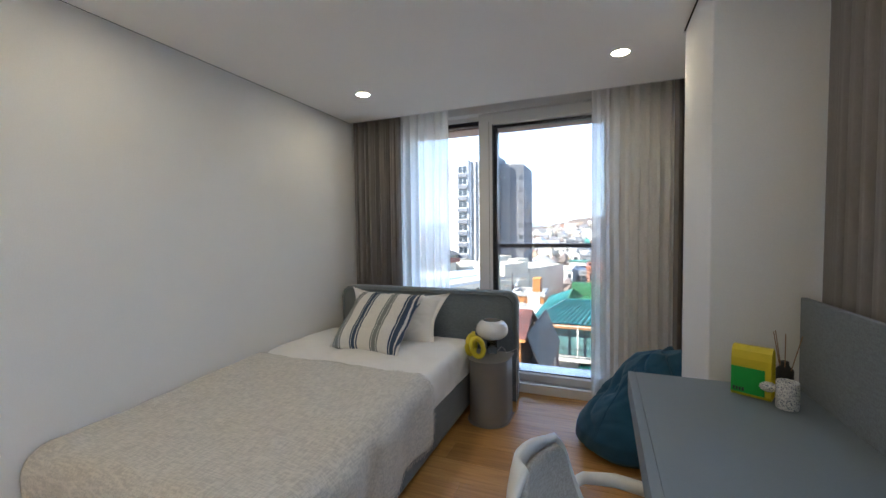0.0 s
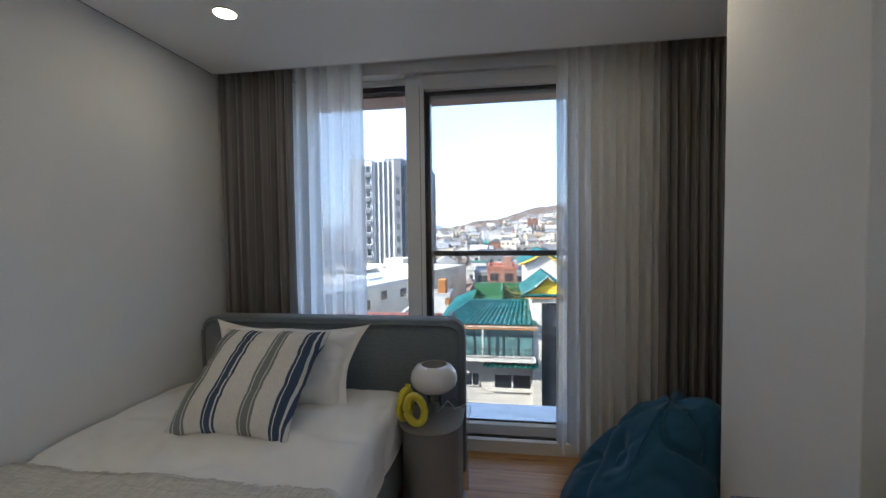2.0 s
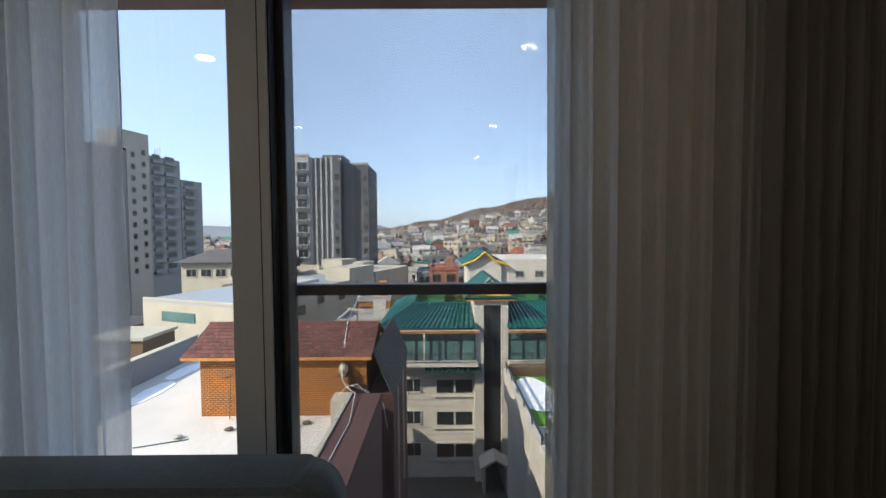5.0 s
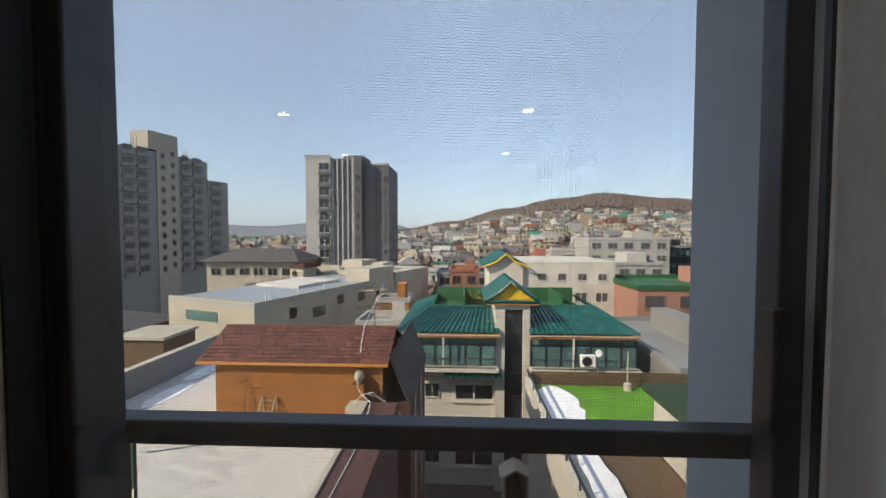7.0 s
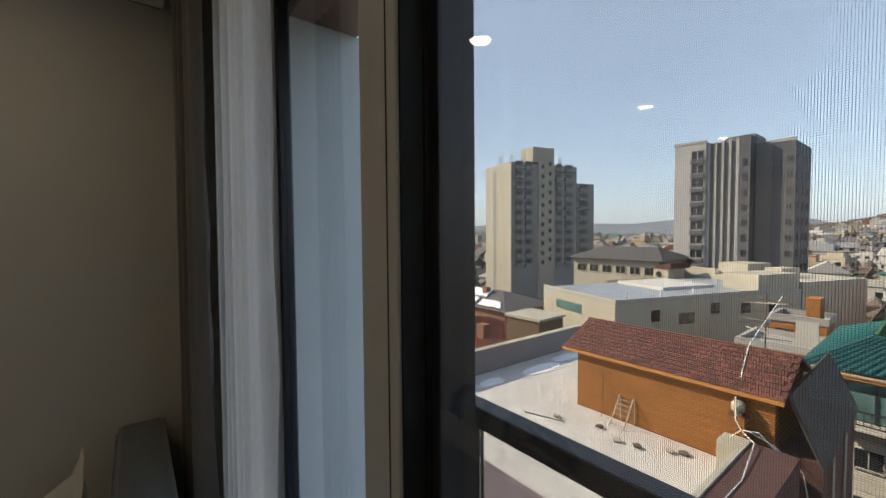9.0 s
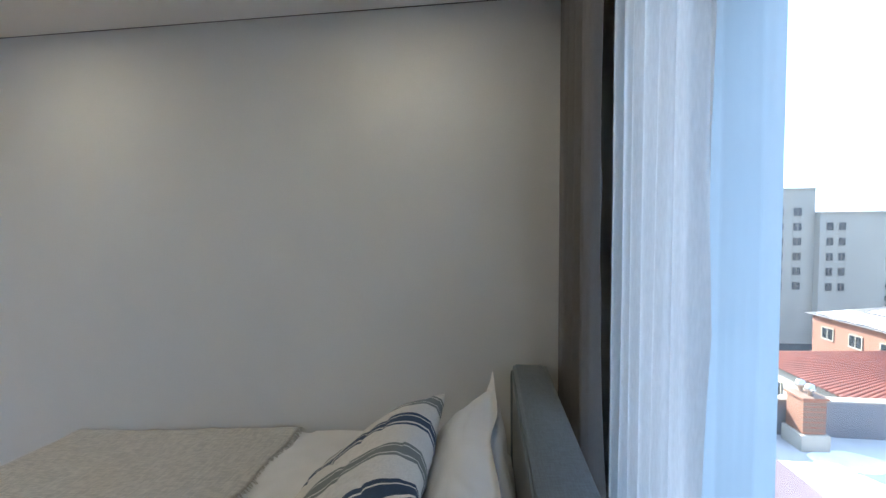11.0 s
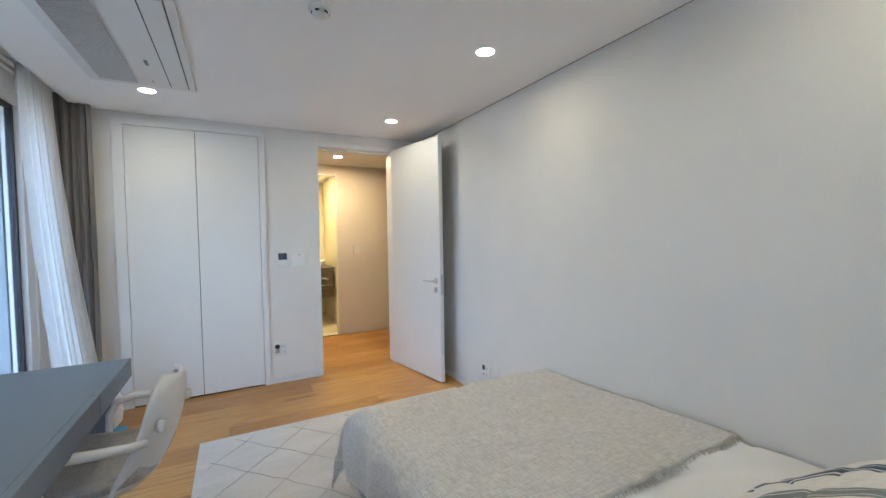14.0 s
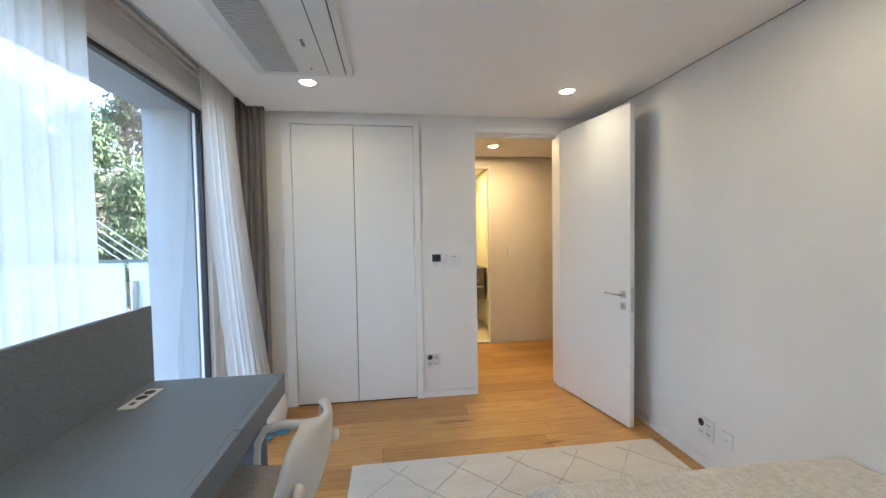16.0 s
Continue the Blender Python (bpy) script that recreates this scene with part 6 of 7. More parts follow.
part("hip_ridge", tube(bmesh.new(), [(-3.57, 35.9, -6.46), (-0.9, 40.5, -5.15)], 0.13, 6), GREEN_TILE, grn)
part("hip_ridge", tube(bmesh.new(), [(15.95, 35.9, -6.48), (13.8, 40.5, -5.05)], 0.13, 6), GREEN_TILE, grn)
part("top_ridge", tube(bmesh.new(), [(-0.9, 40.5, -5.17), (4.95, 40.5, -5.17)], 0.13, 6), GREEN_TILE, grn)
part("top_ridge", tube(bmesh.new(), [(7.34, 40.5, -5.07), (13.8, 40.5, -5.07)], 0.13, 6), GREEN_TILE, grn)
part("eave_board", boxes((-3.57, 35.82, -6.88, 4.95, 35.95, -6.60), (7.34, 35.82, -6.90, 15.95, 35.95, -6.62)), TRIM_ORANGE, grn, "orange eave board")
part("gutter", boxes((-3.57, 35.74, -6.70, 4.95, 35.815, -6.62), (7.34, 35.74, -6.72, 15.95, 35.815, -6.64)), CONC, grn)
part("roof_terrace", boxes((-0.9, 40.7, -6.0, 13.8, 47.5, -5.8), (-0.9, 47.3, -5.8, 13.8, 47.5, -4.3), (-0.9, 40.7, -5.8, -0.75, 47.3, -5.0), (2.0, 41.5, -5.8, 2.15, 47.3, -4.35), (11.2, 41.5, -5.8, 11.35, 47.3, -4.3)), ROOF_GREEN, grn, "green painted roof terrace")
bm = bmesh.new()
rnd = random.Random(31)
for k in range(420):
    c = Vector((rnd.uniform(2.3, 4.8), rnd.uniform(42.0, 46.5), -5.75 + rnd.uniform(0, 1.15)))
    e = [c + Vector((rnd.uniform(-0.2, 0.2), rnd.uniform(-0.2, 0.2), rnd.uniform(-0.15, 0.2))) for _ in range(3)]
    bm.faces.new([bm.verts.new(p) for p in e])
tagged(link("roof_plants", bm, surface("dry_olive_leaves", (0.14, 0.15, 0.03), 0.85, var=0.35, scale=1.5, fine=9, bump=0.0)), "olive green shrubs growing on the tiled house's roof terrace", "shrubs", kind="stuff")
bm = bmesh.new()
for yy in (36.55, 36.75):
    bm.faces.new([bm.verts.new(p) for p in ((4.1, yy, -3.98), (7.9, yy, -3.98), (5.95, yy, -2.55))])
part("gable", bm, YEL_GABLE, grn, "bright yellow gable")
for x in (3.8, 8.15):
    part("tower_roof", tiled_slope(bmesh.new(), (x, 36.2, -4.05), (x, 43, -4.05), (5.95, 43, -2.42), (5.95, 36.2, -2.42)), GREEN_TILE, grn)
part("gable_tiles", tube(bmesh.new(), [(3.75, 36.35, -4.03), (5.95, 36.3, -3.98), (8.2, 36.35, -4.03)], 0.15, 6), GREEN_TILE, grn)
part("gable_edge", tube(bmesh.new(), [(3.75, 36.25, -3.95), (4.9, 36.22, -3.25), (5.95, 36.2, -2.3), (7.0, 36.22, -3.25), (8.2, 36.25, -3.95)], 0.12, 6), GREEN_TILE, grn)
part("gable_board", boxes((3.9, 36.3, -4.28, 8.05, 36.5, -4.16)), TRIM_ORANGE, grn)
for x0, x1 in ((-2.9, 4.6), (7.47, 15.9)):
    sun_room = part("glazed_balcony", boxes((x0, 36.4, -9.3, x1, 36.5, -6.8)), TEAL_WIN, grn, "teal glazed balcony")
    n = int((x1 - x0) / 1.15)
    for i in range(n + 1):
        x = x0 + (x1 - x0) * i / n
        part("mullion", boxes((x - 0.05, 36.33, -9.3, x + 0.05, 36.395, -6.8)), DARK_ALU, sun_room)
    part("transom", boxes((x0, 36.33, -7.6, x1, 36.395, -7.52)), DARK_ALU, sun_room)
    part("balcony_slab", boxes((x0 - 0.1, 35.5, -9.6, x1 + 0.2, 36.5, -9.35)), STONE_WHITE, grn)
    rail = part("balcony_rail", boxes((x0, 35.55, -8.55, x1, 35.6, -8.48), (x0, 35.55, -9.27, x1, 35.6, -9.22)), DARK_ALU, grn)
    for i in range(int((x1 - x0) / 0.3)):
        part("baluster", boxes((x0 + i * 0.3, 35.56, -9.22, x0 + i * 0.3 + 0.035, 35.59, -8.55)), DARK_ALU, rail)
    part("balcony_post", boxes((x0 + 3.2, 35.61, -9.35, x0 + 3.32, 35.73, -6.8)), STONE_WHITE, grn)
part("canopy", tiled_slope(bmesh.new(), (0.4, 35.6, -10.15), (5.1, 35.6, -10.15), (5.1, 37.2, -9.62), (0.4, 37.2, -9.62)), GREEN_TILE, grn, "small green tiled canopy")
window_row(grn, (1.34, 37.3, -18.15), 0, 3.1, 1.18, 1, 3, 0, 2.84, DARK_WIN, STONE_WHITE)
window_row(grn, (-1.25, 37.3, -18.0), 0, 1.15, 1.1, 1, 3, 0, 2.84, DARK_WIN, STONE_WHITE)
for i in range(3):
    part("sill_band", boxes((1.0, 37.15, -18.5 + 2.84 * i, 4.8, 37.29, -18.36 + 2.84 * i)), STONE_WHITE, grn)

# ---- lawn roof in front ----
lawn = thing("lawn_roof_building", (13, 27, -20), "white building with an artificial lawn on its roof", "building")
part("wall", prism(bmesh.new(), [(6.6, 11.5), (21, 11.5), (21, 31.8), (6.6, 31.8)], -20, -9.25), STONE_WHITE, lawn)
part("lawn", prism(bmesh.new(), [(6.9, 24.0), (20.9, 24.0), (20.9, 31.55), (6.9, 31.55)], -9.249, -9.0), LAWN, lawn, "bright green artificial lawn")
part("deck", prism(bmesh.new(), [(7.42, 11.6), (11.29, 11.6), (11.29, 23.98), (7.42, 23.98)], -9.249, -9.05), DECK, lawn, "brown weathered deck")
part("parapet", boxes((6.3, 15, -10.5, 6.62, 31.8, -8.45), (6.62, 15.0, -9.249, 7.4, 24, -8.9)), STONE_WHITE, lawn)
part("handrail", boxes((6.40, 15, -8.06, 6.50, 31.8, -7.98)), DARK_ALU, lawn)
for i in range(9):
    part("rail_post", boxes((6.41, 15.3 + i * 2.0, -8.449, 6.49, 15.38 + i * 2.0, -8.06)), DARK_ALU, lawn)
for i in range(5):
    part("slat", boxes((6.7, 31.58, -8.97 + i * 0.19, 20.9, 31.65, -8.82 + i * 0.19)), DECK, lawn, "brown fence slat")
part("side_block", boxes((11.35, 12.0, -9.04, 20.9, 23.8, -6.38)), STONE_WHITE, lawn, "low white roof block")
part("block_roof", boxes((11.0, 11.7, -6.38, 21.2, 24.5, -6.10)), surface("dark_green_felt", (0.02, 0.05, 0.02), 0.9, var=0.3, scale=1.2, fine=8), lawn)
part("block_window", boxes((11.27, 20.0, -7.75, 11.36, 21.8, -6.75)), TEAL_WIN, lawn)
rnd = random.Random(2)
for k, (cx, cy, rx, ry) in enumerate(((7.9, 28.6, 1.25, 2.7), (8.6, 25.0, 0.9, 0.8), (7.75, 20.0, 0.62, 3.9))):
    pts = [(cx + rx * math.cos(a) * (1 + 0.4 * noise.noise(Vector((math.cos(a) * 2, math.sin(a) * 3, k + 9)))), cy + ry * math.sin(a) * (1 + 0.3 * noise.noise(Vector((math.sin(a) * 3, k, 4))))) for a in (i * 2 * math.pi / 30 for i in range(30))]
    pts = [(max(6.95, x), y2) for x, y2 in pts]
    z = -8.998 if k < 2 else -8.898
    tagged(link("snow_patch", prism(bmesh.new(), pts, z, z + 0.05), SNOW), "melting snow on the lawn roof", "snow", "snow patches")
dish = thing("satellite_dish", (12.5, 35.3, -9.35), "small white satellite dish on a pole", "dish")
part("pole", tube(bmesh.new(), [(12.5, 35.3, -9.35), (12.5, 35.3, -7.8)], 0.05, 6), CONC, dish)
part("bowl", lathe(bmesh.new(), ((0, 0), (0.16, 0.03), (0.29, 0.09), (0.29, 0.105), (0.155, 0.05), (0, 0.02)), (12.5, 35.15, -7.8), 20, Matrix.Rotation(radians(75), 3, "X")), PLASTIC, dish, "", True)
unit = thing("air_conditioner_unit", (11.7, 35.3, -9.35), "white outdoor air conditioner unit", "air conditioner")
part("case", boxes((11.15, 35.0, -8.85, 12.25, 35.4, -7.95), bevel=0.03), PLASTIC, unit)
part("fan_grille", lathe(bmesh.new(), ((0, 0), (0.38, 0), (0.38, 0.02), (0, 0.02)), (11.6, 34.995, -8.4), 20, Matrix.Rotation(radians(90), 3, "X")), BLACK_PL, unit)
part("post", lathe(bmesh.new(), ((0, 0), (0.28, 0), (0.25, 0.45), (0.05, 0.5), (0.05, 2.6), (0, 2.6)), (13.0, 30.9, -9.0), 14), CONC, lawn)

# ---- concrete block behind the terrace ----
conc = thing("concrete_building", (-20, 50, -20), "long pale concrete building with a flat metal roof", "building")
R1 = -20
part("wall", turned_box(-20.2 - 13.2, 45 + 4.8, R1, 14, 30, -20, -6.3), CONC, conc)
part("roof", turned_box(-20.2 - 13.2, 45 + 4.8, R1, 14.05, 30, -6.298, -6.1), surface("metal_roof", (0.27, 0.30, 0.33), 0.45, var=0.06), conc, "pale metal roof")
mrot = Matrix.Translation((-33.4, 49.8, 0)) @ Matrix.Rotation(radians(R1), 4, "Z")
part("strip_window", turned(boxes((3.2, -0.08, -8.4, 8.4, 0.0, -7.3)), mrot), TEAL_WIN, conc)
for d, z, w in ((5, -8.6, 1.2), (9, -9.2, 2.4), (14, -8.3, 1.4), (19, -8.6, 1.6), (24, -9.0, 1.2)):
    part("side_window", turned(boxes((14.0, d, z, 14.07, d + w, z + 1.3)), mrot), DARK_WIN, conc)
part("stair_head", turned(boxes((9.5, 22, -6.1, 14.0, 29.5, -4.0)), mrot), CONC, conc)
part("plant_room", turned(boxes((-4.5, 30.3, -20, 14, 44, -5.3)), mrot), CONC, conc)
part("plant_room", turned(boxes((2.0, 31.0, -5.3, 6.5, 36, -3.4)), mrot), CONC, conc)
part("plant_room", turned(boxes((7.5, 33.0, -5.3, 9.8, 37, -3.9)), mrot), CONC, conc)
part("roof_wall", turned(boxes((-6, 16, -20, -0.1, 40, -6.6)), mrot), DECK, conc)
part("parapet", turned(boxes((0, 0, -6.098, 14.05, 0.3, -5.85), (13.75, 0.3, -6.098, 14.05, 22, -5.85)), mrot), CONC, conc)
part("low_wall", turned(boxes((-6.0, 30.3, -5.3, -5.6, 44, -4.4), (-6.0, 30.3, -5.3, 2.0, 30.6, -4.4)), mrot), CONC, conc)
part("roof_deck", turned(boxes((1.0, 12, -6.098, 9.0, 21, -5.7)), mrot), TERRACE, conc, "pale raised roof slab")
for d in (3.0, 8.0, 13.0):
    part("vent_pipe", turned(tube(bmesh.new(), [(12.5, d, -6.1), (12.5, d, -5.3)], 0.09, 8), mrot), WIRE, conc)
shed = thing("rooftop_shed", mrot @ Vector((-3.0, 26.0, -6.6)), "small rooftop shed with a maroon mono-pitch roof", "shed")
part("wall", turned(boxes((-4.6, 24.5, -6.6, -1.6, 28.0, -4.5)), mrot), CONC, shed)
bm = bmesh.new()
vs = [bm.verts.new(mrot @ Vector(p)) for p in ((-5.0, 24.1, -4.5), (-0.8, 24.1, -4.5), (-0.8, 28.4, -4.5), (-5.0, 28.4, -4.5), (-0.8, 24.1, -3.6), (-0.8, 28.4, -3.6))]
for q in ((0, 1, 4), (3, 5, 2), (0, 4, 5, 3), (1, 2, 5, 4), (0, 3, 2, 1)):
    bm.faces.new([vs[k] for k in q])
part("roof", bm, MAROON, shed)
part("fan", turned(lathe(bmesh.new(), ((0, 0), (0.5, 0), (0.5, 0.1), (0, 0.1)), (-3.4, 24.42, -5.6), 16, Matrix.Rotation(radians(90), 3, "X")), mrot), BLACK_PL, shed)
hall = thing("dark_roofed_hall", (-48, 80, -20), "hall with a dark gabled roof among flat roofs", "building")
part("wall", boxes((-46, 76, -20, -29, 88, -3.6)), CONC, hall)
bm = bmesh.new()
vs = [bm.verts.new(p) for p in ((-47, 75, -3.6), (-28, 75, -3.6), (-28, 89, -3.6), (-47, 89, -3.6), (-43, 82, -1.4), (-32, 82, -1.4))]
for q in ((0, 1, 5, 4), (2, 3, 4, 5), (1, 2, 5), (3, 0, 4), (3, 2, 1, 0)):
    bm.faces.new([vs[i] for i in q])
part("roof", bm, HOUSE_ROOFS[0], hall)
window_row(hall, (-45, 76, -6.2), 0, 1.8, 1.3, 6, 1, 2.7, 0, DARK_WIN, CONC)

# ---- dark tower ----
tow = thing("apartment_tower", (-21, 93, -20), "slim twelve-storey tower with grey cladding and pale fins", "building")
part("front_block", boxes((-31.25, 87, -20, -25.9, 104, 17.75)), TOWER_LIGHT, tow, "light grey clad front")
part("ribbed_bay", boxes((-25.9, 87.9, -20, -21.0, 104, 17.5)), TOWER_MID, tow, "grey ribbed stair bay")
part("dark_bay", boxes((-21.0, 87.3, -20, -19.4, 104, 17.95)), TOWER_DARK, tow)
part("rear_block", boxes((-19.4, 90.5, -20, -17.0, 100, 16.9)), TOWER_MID, tow, "dark grey clad wing")
part("rear_block", boxes((-17.0, 89.5, -20, -13.9, 101, 16.35)), TOWER_DARK, tow)
part("stair_head", boxes((-24.5, 92, 17.5, -20.0, 99, 19.0)), TOWER_MID, tow)
part("parapet", boxes((-31.4, 86.9, 17.75, -25.8, 87.2, 18.2), (-17.1, 89.4, 16.35, -13.8, 89.6, 16.8)), TOWER_LIGHT, tow)
window_row(tow, (-28.3, 87, -6.0), 0, 2.0, 1.5, 1, 9, 0, 2.62, DARK_WIN, TOWER_LIGHT)
for i in range(9):
    part("balcony_front", boxes((-28.45, 86.55, -6.95 + 2.62 * i, -26.15, 86.98, -6.15 + 2.62 * i)), TOWER_DARK, tow)
for x, w in ((-25.85, 0.45), (-24.7, 0.3), (-23.6, 0.3), (-22.5, 0.3), (-21.45, 0.4)):
    part("fin", boxes((x, 87.35, -20, x + w, 87.89, 17.6)), TOWER_LIGHT, tow)
window_row(tow, (-20.5, 87.3, -8.0), 0, 0.55, 1.1, 1, 9, 0, 2.62, DARK_WIN, TOWER_DARK)
window_row(tow, (-15.0, 89.5, -8.0), 0, 0.7, 1.0, 1, 9, 0, 2.62, DARK_WIN, TOWER_MID)
window_row(tow, (-13.9, 91.0, -8.0), 90, 1.0, 1.2, 3, 9, 3.4, 2.62, DARK_WIN, TOWER_DARK)

# ---- stepped apartment block ----
R2 = -13
apt = thing("apartment_block", (-76, 97, -20), "stepped ten-storey apartment block with roof aerials", "building")
ma = Matrix.Translation((-72.8, 86.4, 0)) @ Matrix.Rotation(radians(R2), 4, "Z")
part("block", turned(boxes((-13.2, 0, -20, 0, 23.5, 21.0)), ma), APT_SIDE, apt, "cream end wall")
part("low_step", turned(boxes((-13.2, 23.5, -20, 0, 30.6, 16.2)), ma), APT_SIDE, apt)
part("face", turned(boxes((0.01, 0.3, -20, 0.25, 23.4, 20.7), (0.01, 23.6, -20, 0.25, 30.4, 16.0)), ma), APT_FRONT, apt, "grey balcony face")
part("stair_head", turned(boxes((-5, 7.0, 21.3, 0.6, 14.5, 25.6), (0.25, 9.0, -20, 0.6, 14.5, 21.3)), ma), APT_SIDE, apt)
part("end_groove", turned(boxes((-9.0, -0.12, -20, -7.6, 0.0, 19.5)), ma), APT_FRONT, apt)
for j in range(11):
    z = -8 + j * 2.72
    for d, w in ((1.4, 2.2), (4.6, 2.2), (15.6, 2.0), (19.0, 2.6), (24.4, 3.2)):
        if d > 23 and z > 14:
            continue
        part("balcony_window", turned(boxes((0.2, d, z + 0.9, 0.34, d + w, z + 2.2)), ma), GREY_WIN, apt)
        part("balcony_front", turned(boxes((0.26, d - 0.3, z, 0.9, d + w + 0.3, z + 0.85)), ma), APT_FRONT, apt)
    for d in (10.0, 12.6):
        part("stair_window", turned(boxes((0.55, d, z + 0.4 + (0.9 if d > 11 else 0), 0.68, d + 0.9, z + 1.6 + (0.9 if d > 11 else 0))), ma), DARK_WIN, apt)
for k, (x, d, z) in enumerate(((-9, 2, 21.3), (-5, 3, 21.3), (-2, 5, 21.3), (-4, 20, 21.3))):
    bm = bmesh.new()
    for i in range(3):
        tube(bm, ((x + i * 0.8, d, z), (x + i * 0.8 + 0.2, d, z + 2.6)), 0.09, 4)
    tube(bm, ((x, d, z + 1.3), (x + 1.8, d, z + 1.3)), 0.07, 4)
    part("aerial", turned(bm, ma), CONC, apt)
left_b = thing("left_block", (-80, 75, -20), "plain beige block of flats", "building")
part("wall", boxes((-90, 62.6, -20, -76, 73.2, 3.8)), APT_SIDE, left_b)
part("tall_wing", boxes((-90, 51.0, -20, -77.2, 62.6, 8.2)), APT_SIDE, left_b)
part("roof_edge", boxes((-90.2, 62.7, 3.8, -75.8, 73.4, 4.1), (-90.2, 50.8, 8.2, -77.0, 62.6, 8.5)), CONC, left_b)
window_row(left_b, (-76, 63.6, -10.0), 90, 1.1, 1.4, 2, 5, 2.0, 2.7, GREY_WIN, APT_SIDE)
window_row(left_b, (-77.2, 53.0, -10.0), 90, 1.4, 1.4, 3, 6, 3.0, 2.7, GREY_WIN, APT_SIDE)
for nm, lab, x0, x1, y0, y1, z, mt, rm in (("red_roof_house", "low house with a hipped red clay tile roof", -35, -20.8, 27, 40, -9.6, CONC, RED_TILE), ("snowy_house", "dark brick house with patches of snow on its roof", -52, -35.4, 44, 54, -9.3, HOUSE_WALLS[3], HOUSE_ROOFS[0])):
    hs = thing(nm, ((x0 + x1) / 2, (y0 + y1) / 2, -20), lab, "house")
    part("wall", boxes((x0, y0, -20, x1, y1, z)), mt, hs)
    bm = bmesh.new()
    up = 1.9
    c = [(x0 - 0.6, y0 - 0.6, z), (x1 + 0.6, y0 - 0.6, z), (x1 + 0.6, y1 + 0.6, z), (x0 - 0.6, y1 + 0.6, z), (x0 + 5, (y0 + y1) / 2, z + up), (x1 - 5, (y0 + y1) / 2, z + up)]
    if nm == "red_roof_house":
        for q in ((0, 1, 5, 4), (2, 3, 4, 5), (1, 2, 5, 5), (3, 0, 4, 4)):
            tiled_slope(bm, *[c[i] for i in q], rib=0.4)
    else:
        vs = [bm.verts.new(p) for p in c]
        for q in ((0, 1, 5, 4), (2, 3, 4, 5), (1, 2, 5), (3, 0, 4), (3, 2, 1, 0)):
            bm.faces.new([vs[i] for i in q])
    part("roof", bm, rm, hs)
    if nm == "snowy_house":
        for k, (u0, u1, v0, v1) in enumerate(((0.08, 0.62, 0.05, 0.42), (0.20, 0.70, 0.52, 0.92), (0.68, 0.95, 0.10, 0.38))):
            a, b, d = Vector(c[0]), Vector(c[1]), Vector(c[4])
            e = Vector(c[5])
            sn = bmesh.new()
            grid = lambda u, v: tuple((a.lerp(b, u0 + (u1 - u0) * u)).lerp(d.lerp(e, u0 + (u1 - u0) * u), v0 + (v1 - v0) * v + 0.05 * noise.noise(Vector((u * 5, v * 3, k)))) + Vector((0, -0.05, 0.10)))
            part("snow_sheet", sheet(sn, 14, 4, grid), SNOW, hs, "old snow lying on the slope").modifiers.new("thick", "SOLIDIFY").thickness = 0.12
    part("chimney", boxes((x0 + 9, y0 + 3, z + 0.4, x0 + 9.9, y0 + 3.9, z + 2.4)), HOUSE_WALLS[3], hs)
    window_row(hs, (x0 + 1.5, y0, z - 2.6), 0, 1.5, 1.3, 4, 1, 3.6, 0, DARK_WIN, CONC)
bx = thing("roof_box", (-18.6, 28.8, -20), "brown boxy stair head beside the terrace", "building")
part("wall", boxes((-20.2, 28, -20, -17.0, 31, -5.2)), DECK, bx)
part("rim", boxes((-20.35, 27.85, -5.2, -16.85, 31.15, -5.0)), CONC, bx)

# ---- right-hand neighbours ----
wh = thing("white_gabled_building", (16, 64, -20), "white building with a green tiled gable", "building")
part("wall", boxes((5.75, 60, -20, 10.4, 72, -2.95), (10.4, 60.5, -20, 23.3, 74, -2.4)), STONE_WHITE, wh)
bm = bmesh.new()
for y0 in (60.0, 72.0):
    vs = [bm.verts.new(p) for p in ((5.75, y0, -2.95), (10.4, y0, -2.95), (8.0, y0, -1.45))]
    bm.faces.new(vs)
part("gable", bm, STONE_WHITE, wh)
for x, x2 in ((4.7, 8.0), (11.3, 8.0)):
    part("roof", tiled_slope(bmesh.new(), (x, 59.4, -3.2), (x, 72.5, -3.2), (x2, 72.5, -1.25), (x2, 59.4, -1.25)), GREEN_TILE, wh)
part("gable_edge", tube(bmesh.new(), [(4.7, 59.4, -3.15), (6.6, 59.4, -2.45), (8.0, 59.4, -1.3), (9.4, 59.4, -2.45), (11.3, 59.4, -3.15)], 0.14, 5), YEL_GABLE, wh)
window_row(wh, (12.6, 60.5, -5.0), 0, 1.1, 0.9, 4, 1, 2.8, 0, GREY_WIN, STONE_WHITE)
window_row(wh, (12.0, 60.5, -8.0), 0, 1.6, 1.2, 4, 1, 2.9, 0, GREY_WIN, STONE_WHITE)
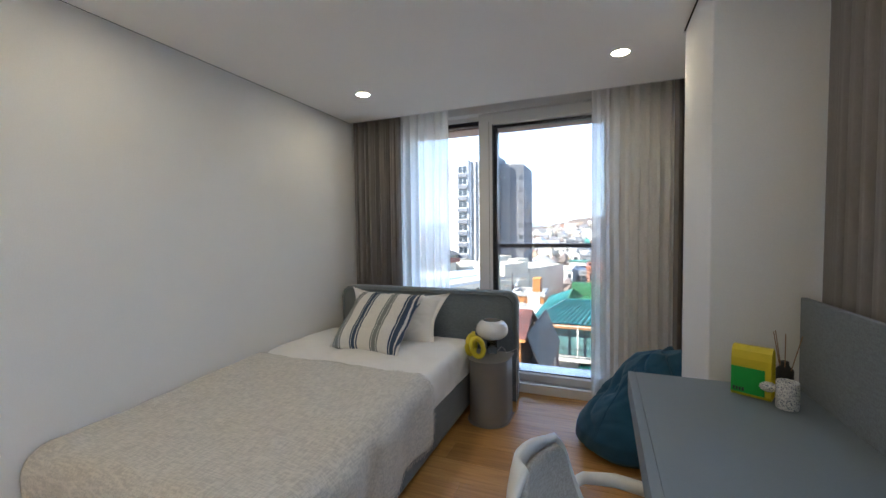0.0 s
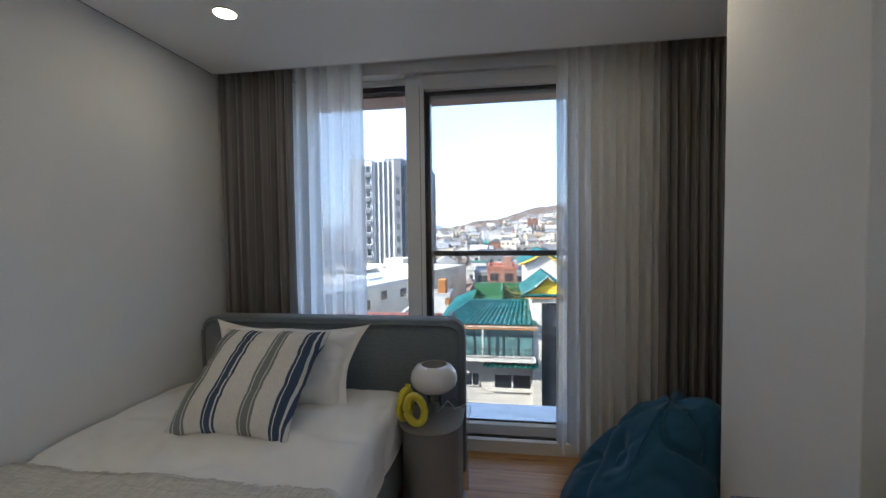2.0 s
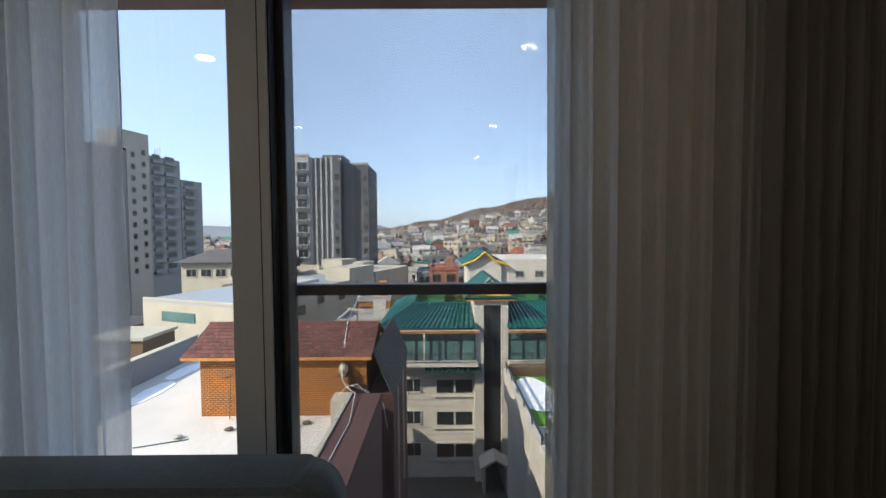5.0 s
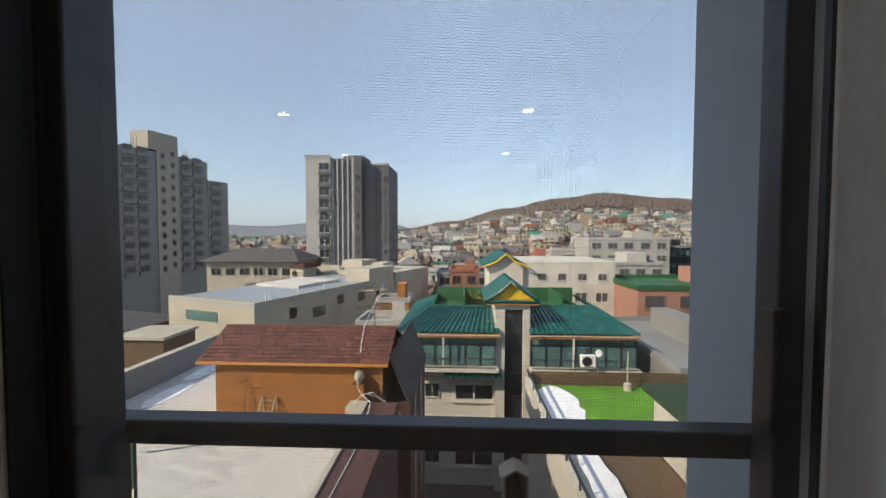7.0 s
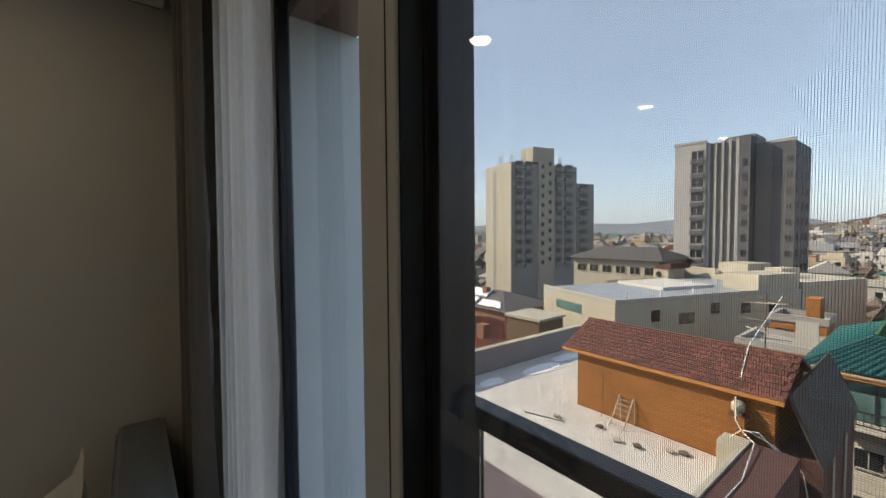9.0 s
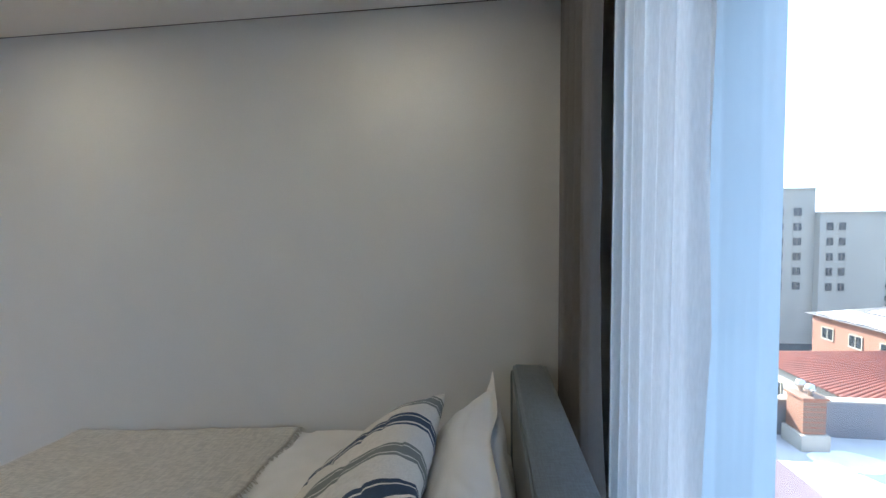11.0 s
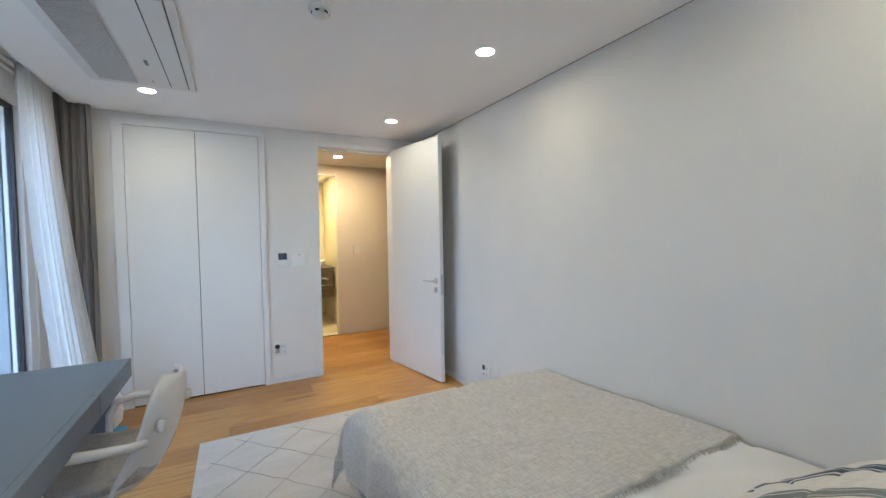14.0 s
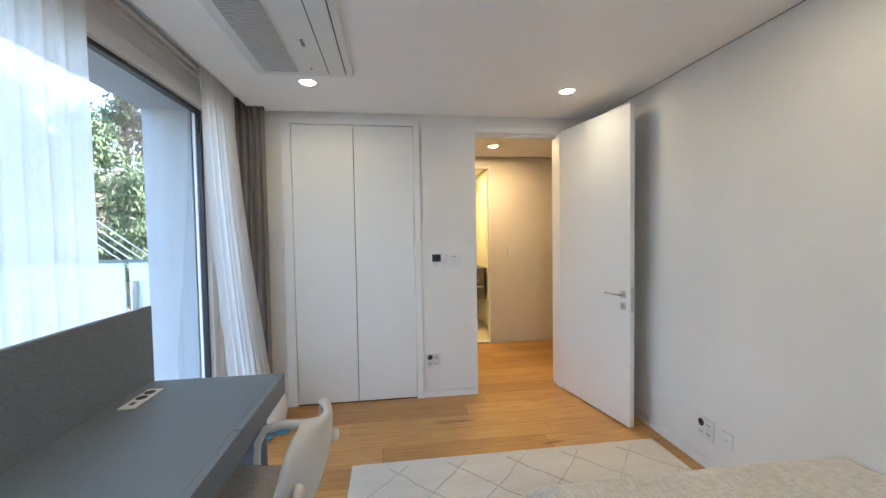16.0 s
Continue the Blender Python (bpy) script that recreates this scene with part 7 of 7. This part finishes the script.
for nm, lab, x0, x1, y0, y1, z, mt, rm, cols in (("pink_building", "pink rendered building with a green painted roof", 23.2, 40, 53, 66, -5.3, PINK, ROOF_GREEN, 4), ("grey_flats", "white flats with long balconies", 25, 40, 80, 92, -4.4, HOUSE_WALLS[0], HOUSE_ROOFS[3], 5),
                                           ("glass_office", "dark glass office block", 52.7, 61.5, 110, 124, -2.1, DARK_WIN, HOUSE_ROOFS[1], 5), ("white_flats", "white flats in the valley", 34, 54, 106, 118, 0.0, HOUSE_WALLS[0], HOUSE_ROOFS[3], 5),
                                           ("brick_flats", "red brick flats with a dark window band", -0.4, 5.0, 78, 88, -5.6, HOUSE_WALLS[3], HOUSE_ROOFS[2], 2), ("orange_roof_hut", "small orange rooftop hut", -8.5, -4.6, 52, 56, -6.9, ORANGE_BRICK, HOUSE_ROOFS[3], 2),
                                           ("flat_roofs", "low flat-roofed building", -9.5, -3.8, 46, 51.8, -8.4, HOUSE_WALLS[0], HOUSE_ROOFS[3], 3), ("side_flats", "beige low flats beside the tiled house", 17.4, 25, 32.5, 50, -8.5, HOUSE_WALLS[2], HOUSE_ROOFS[1], 3),
                                           ("grey_shop", "grey flat-roofed shop building", -4, 8, 96, 108, -8.0, HOUSE_WALLS[2], HOUSE_ROOFS[1], 3)):
    hs = thing(nm, ((x0 + x1) / 2, (y0 + y1) / 2, -20), lab, "building")
    part("wall", boxes((x0, y0, -20, x1, y1, z)), mt, hs)
    part("roof", boxes((x0 - 0.15, y0 - 0.15, z, x1 + 0.15, y0 + 0.2, z + 0.6), (x0 - 0.15, y1 - 0.2, z, x1 + 0.15, y1 + 0.15, z + 0.6), (x0 - 0.15, y0 + 0.2, z, x0 + 0.2, y1 - 0.2, z + 0.6), (x1 - 0.2, y0 + 0.2, z, x1 + 0.15, y1 - 0.2, z + 0.6), (x0, y0, z, x1, y1, z + 0.1)), rm, hs)
    part("roof_room", boxes((x0 + (x1 - x0) * 0.6, y0 + 3, z, x0 + (x1 - x0) * 0.85, y1 - 3, z + 2.2)), mt, hs)
    dx = (x1 - x0) / cols
    window_row(hs, (x0 + dx * 0.2, y0, z - 5.4), 0, dx * 0.55, 1.5, cols, 2, dx, 3.2, GREY_WIN if mt in (PINK, HOUSE_WALLS[0]) else DARK_WIN if mt != DARK_WIN else TEAL_WIN, mt)

# ---- view from the side window ----
mound_z = -2.5


def leafy_tree(name, at, high, spread, needles, label, seed, leafy=True):
    r = random.Random(seed)
    t = thing(name, at, label, "tree", "hillside trees")
    base = Vector(at)
    bm = tube(bmesh.new(), [base, base + Vector((0.1, 0, high * 0.35)), base + Vector((0.05, 0.1, high * 0.7)), base + Vector((0.1, 0, high * 0.95))], [spread * 0.08, spread * 0.06, spread * 0.035, 0.02], 7)
    part("trunk", bm, BARK, t)
    limbs, bm2 = bmesh.new(), bmesh.new()
    for k in range(40 if leafy else 34):
        f = r.uniform(0.2, 0.95)
        a = r.uniform(0, 6.28)
        ln = spread * (1.15 - f if leafy else 0.95 - 0.5 * f) * r.uniform(0.6, 1.1)
        p = base + Vector((0.05, 0, high * f))
        q = p + Vector((ln * math.cos(a), ln * math.sin(a), ln * (0.1 if leafy else 0.75)))
        tube(limbs, [p, p.lerp(q, 0.5) + Vector((0, 0, 0.1)), q], [0.035, 0.02, 0.008], 5)
        for j in range(120 if leafy else 60):
            c = p.lerp(q, r.uniform(0.25, 1.08)) + Vector((r.gauss(0, 0.16), r.gauss(0, 0.16), r.gauss(0, 0.14))) * (1 + 0.3 * spread)
            s = r.uniform(0.06, 0.15) * (1 if leafy else 0.5)
            m = Matrix.Translation(c) @ Euler((r.uniform(0, 6), r.uniform(0, 6), r.uniform(0, 6))).to_matrix().to_4x4()
            if leafy:
                vs = [bm2.verts.new(m @ Vector(p2)) for p2 in ((-s, -s * 0.4, 0), (s, -s * 0.3, 0), (s * 0.8, s * 0.4, 0.03), (-s * 0.7, s * 0.4, 0.02))]
                bm2.faces.new(vs)
            else:
                e = c + Vector((r.uniform(-0.5, 0.5), r.uniform(-0.5, 0.5), r.uniform(0.1, 0.6)))
                tube(bm2, [c, e], 0.013, 3)
    part("limbs", limbs, BARK, t)
    part("crown" if leafy else "twigs", bm2, needles, t)
    return t


for k, (x, y2, hgt, sp, leafy) in enumerate(((14.0, -13.5, 5.6, 1.9, True), (19.5, -19.0, 8.5, 2.6, True), (17.5, -14.0, 8.0, 2.8, True), (16.5, -18.5, 9.0, 3.0, True), (21.0, -16.0, 9.5, 3.2, False), (20.0, -12.0, 8.5, 3.0, False), (24.0, -13.0, 9.0, 3.0, False), (23.0, -22.0, 10.0, 3.2, False), (26.0, -8.0, 8.0, 2.6, True), (16.0, -23.0, 9.0, 3.0, False), (19.0, -26.0, 10.0, 3.2, True), (14.0, -17.7, 7.2, 2.3, True), (13.0, -21.0, 8.0, 3.0, True))):
    leafy_tree("pine_tree" if leafy else "bare_tree", (x, y2, ground_z(x, y2) - 0.1), hgt * (1.0 if x < 15 else 0.7), sp, PINE if leafy else WOOD_TREE, "green pine on the hillside by the side window" if leafy else "leafless winter tree on the hillside", 30 + k, leafy)
fence = thing("terrace_screen", (5.0, -1.6, -1.0), "pale glazed terrace screen with steel rods", "fence")
for i in range(3):
    part("panel", boxes((3.75 + i * 1.05, -1.62, -1.0, 4.75 + i * 1.05, -1.60, 1.12)), surface("frosted_panel", (0.66, 0.80, 0.78), 0.4, var=0.03) if i == 0 else bpy.data.materials["frosted_panel"], fence)
    part("post", tube(bmesh.new(), [(4.68 + i * 1.05, -1.57, -1.0), (4.68 + i * 1.05, -1.57, 0.92)], 0.028, 6), CHROME, fence)
part("top_rail", boxes((3.7, -1.635, 1.121, 6.9, -1.585, 1.155)), TEAL_WIN, fence, "dark teal top rail")
for i in range(4):
    part("rod", tube(bmesh.new(), [(5.5, -1.70 - 0.05 * i, 1.90 - 0.12 * i), (4.25, -1.70 - 0.05 * i, 0.92 - 0.12 * i)], 0.007, 5), CHROME, fence)
part("slab", boxes((3.46, -5.0, -1.2, 7.0, -1.55, -1.0)), CONC, fence)
cot = thing("white_cottage", (13, -5, -4), "white house with brown trim beyond the side window", "house")
part("wall", boxes((11.5, -6.5, -20, 16, -2.5, 1.6)), HOUSE_WALLS[0], cot)
part("roof", boxes((11.0, -7.0, 1.6, 16.5, -2.0, 1.85)), HOUSE_ROOFS[2], cot)
window_row(cot, (11.5, -3.0, 0.2), -90, 0.9, 0.9, 2, 1, 1.7, 0, DARK_WIN, HOUSE_WALLS[0])
# the rest of our own building, under and around the room
structure("own_building", boxes((-9.0, -9.0, -20, 3.4, 4.74, -0.62), (-9.0, -9.0, 2.75, 3.4, 4.74, 6.0), (-9.0, -9.0, -0.62, -1.32, 4.74, 2.75), (-1.32, -9.0, -0.62, 3.4, -3.4, 2.75)), FACADE, "rest of the apartment building around the room", "building")
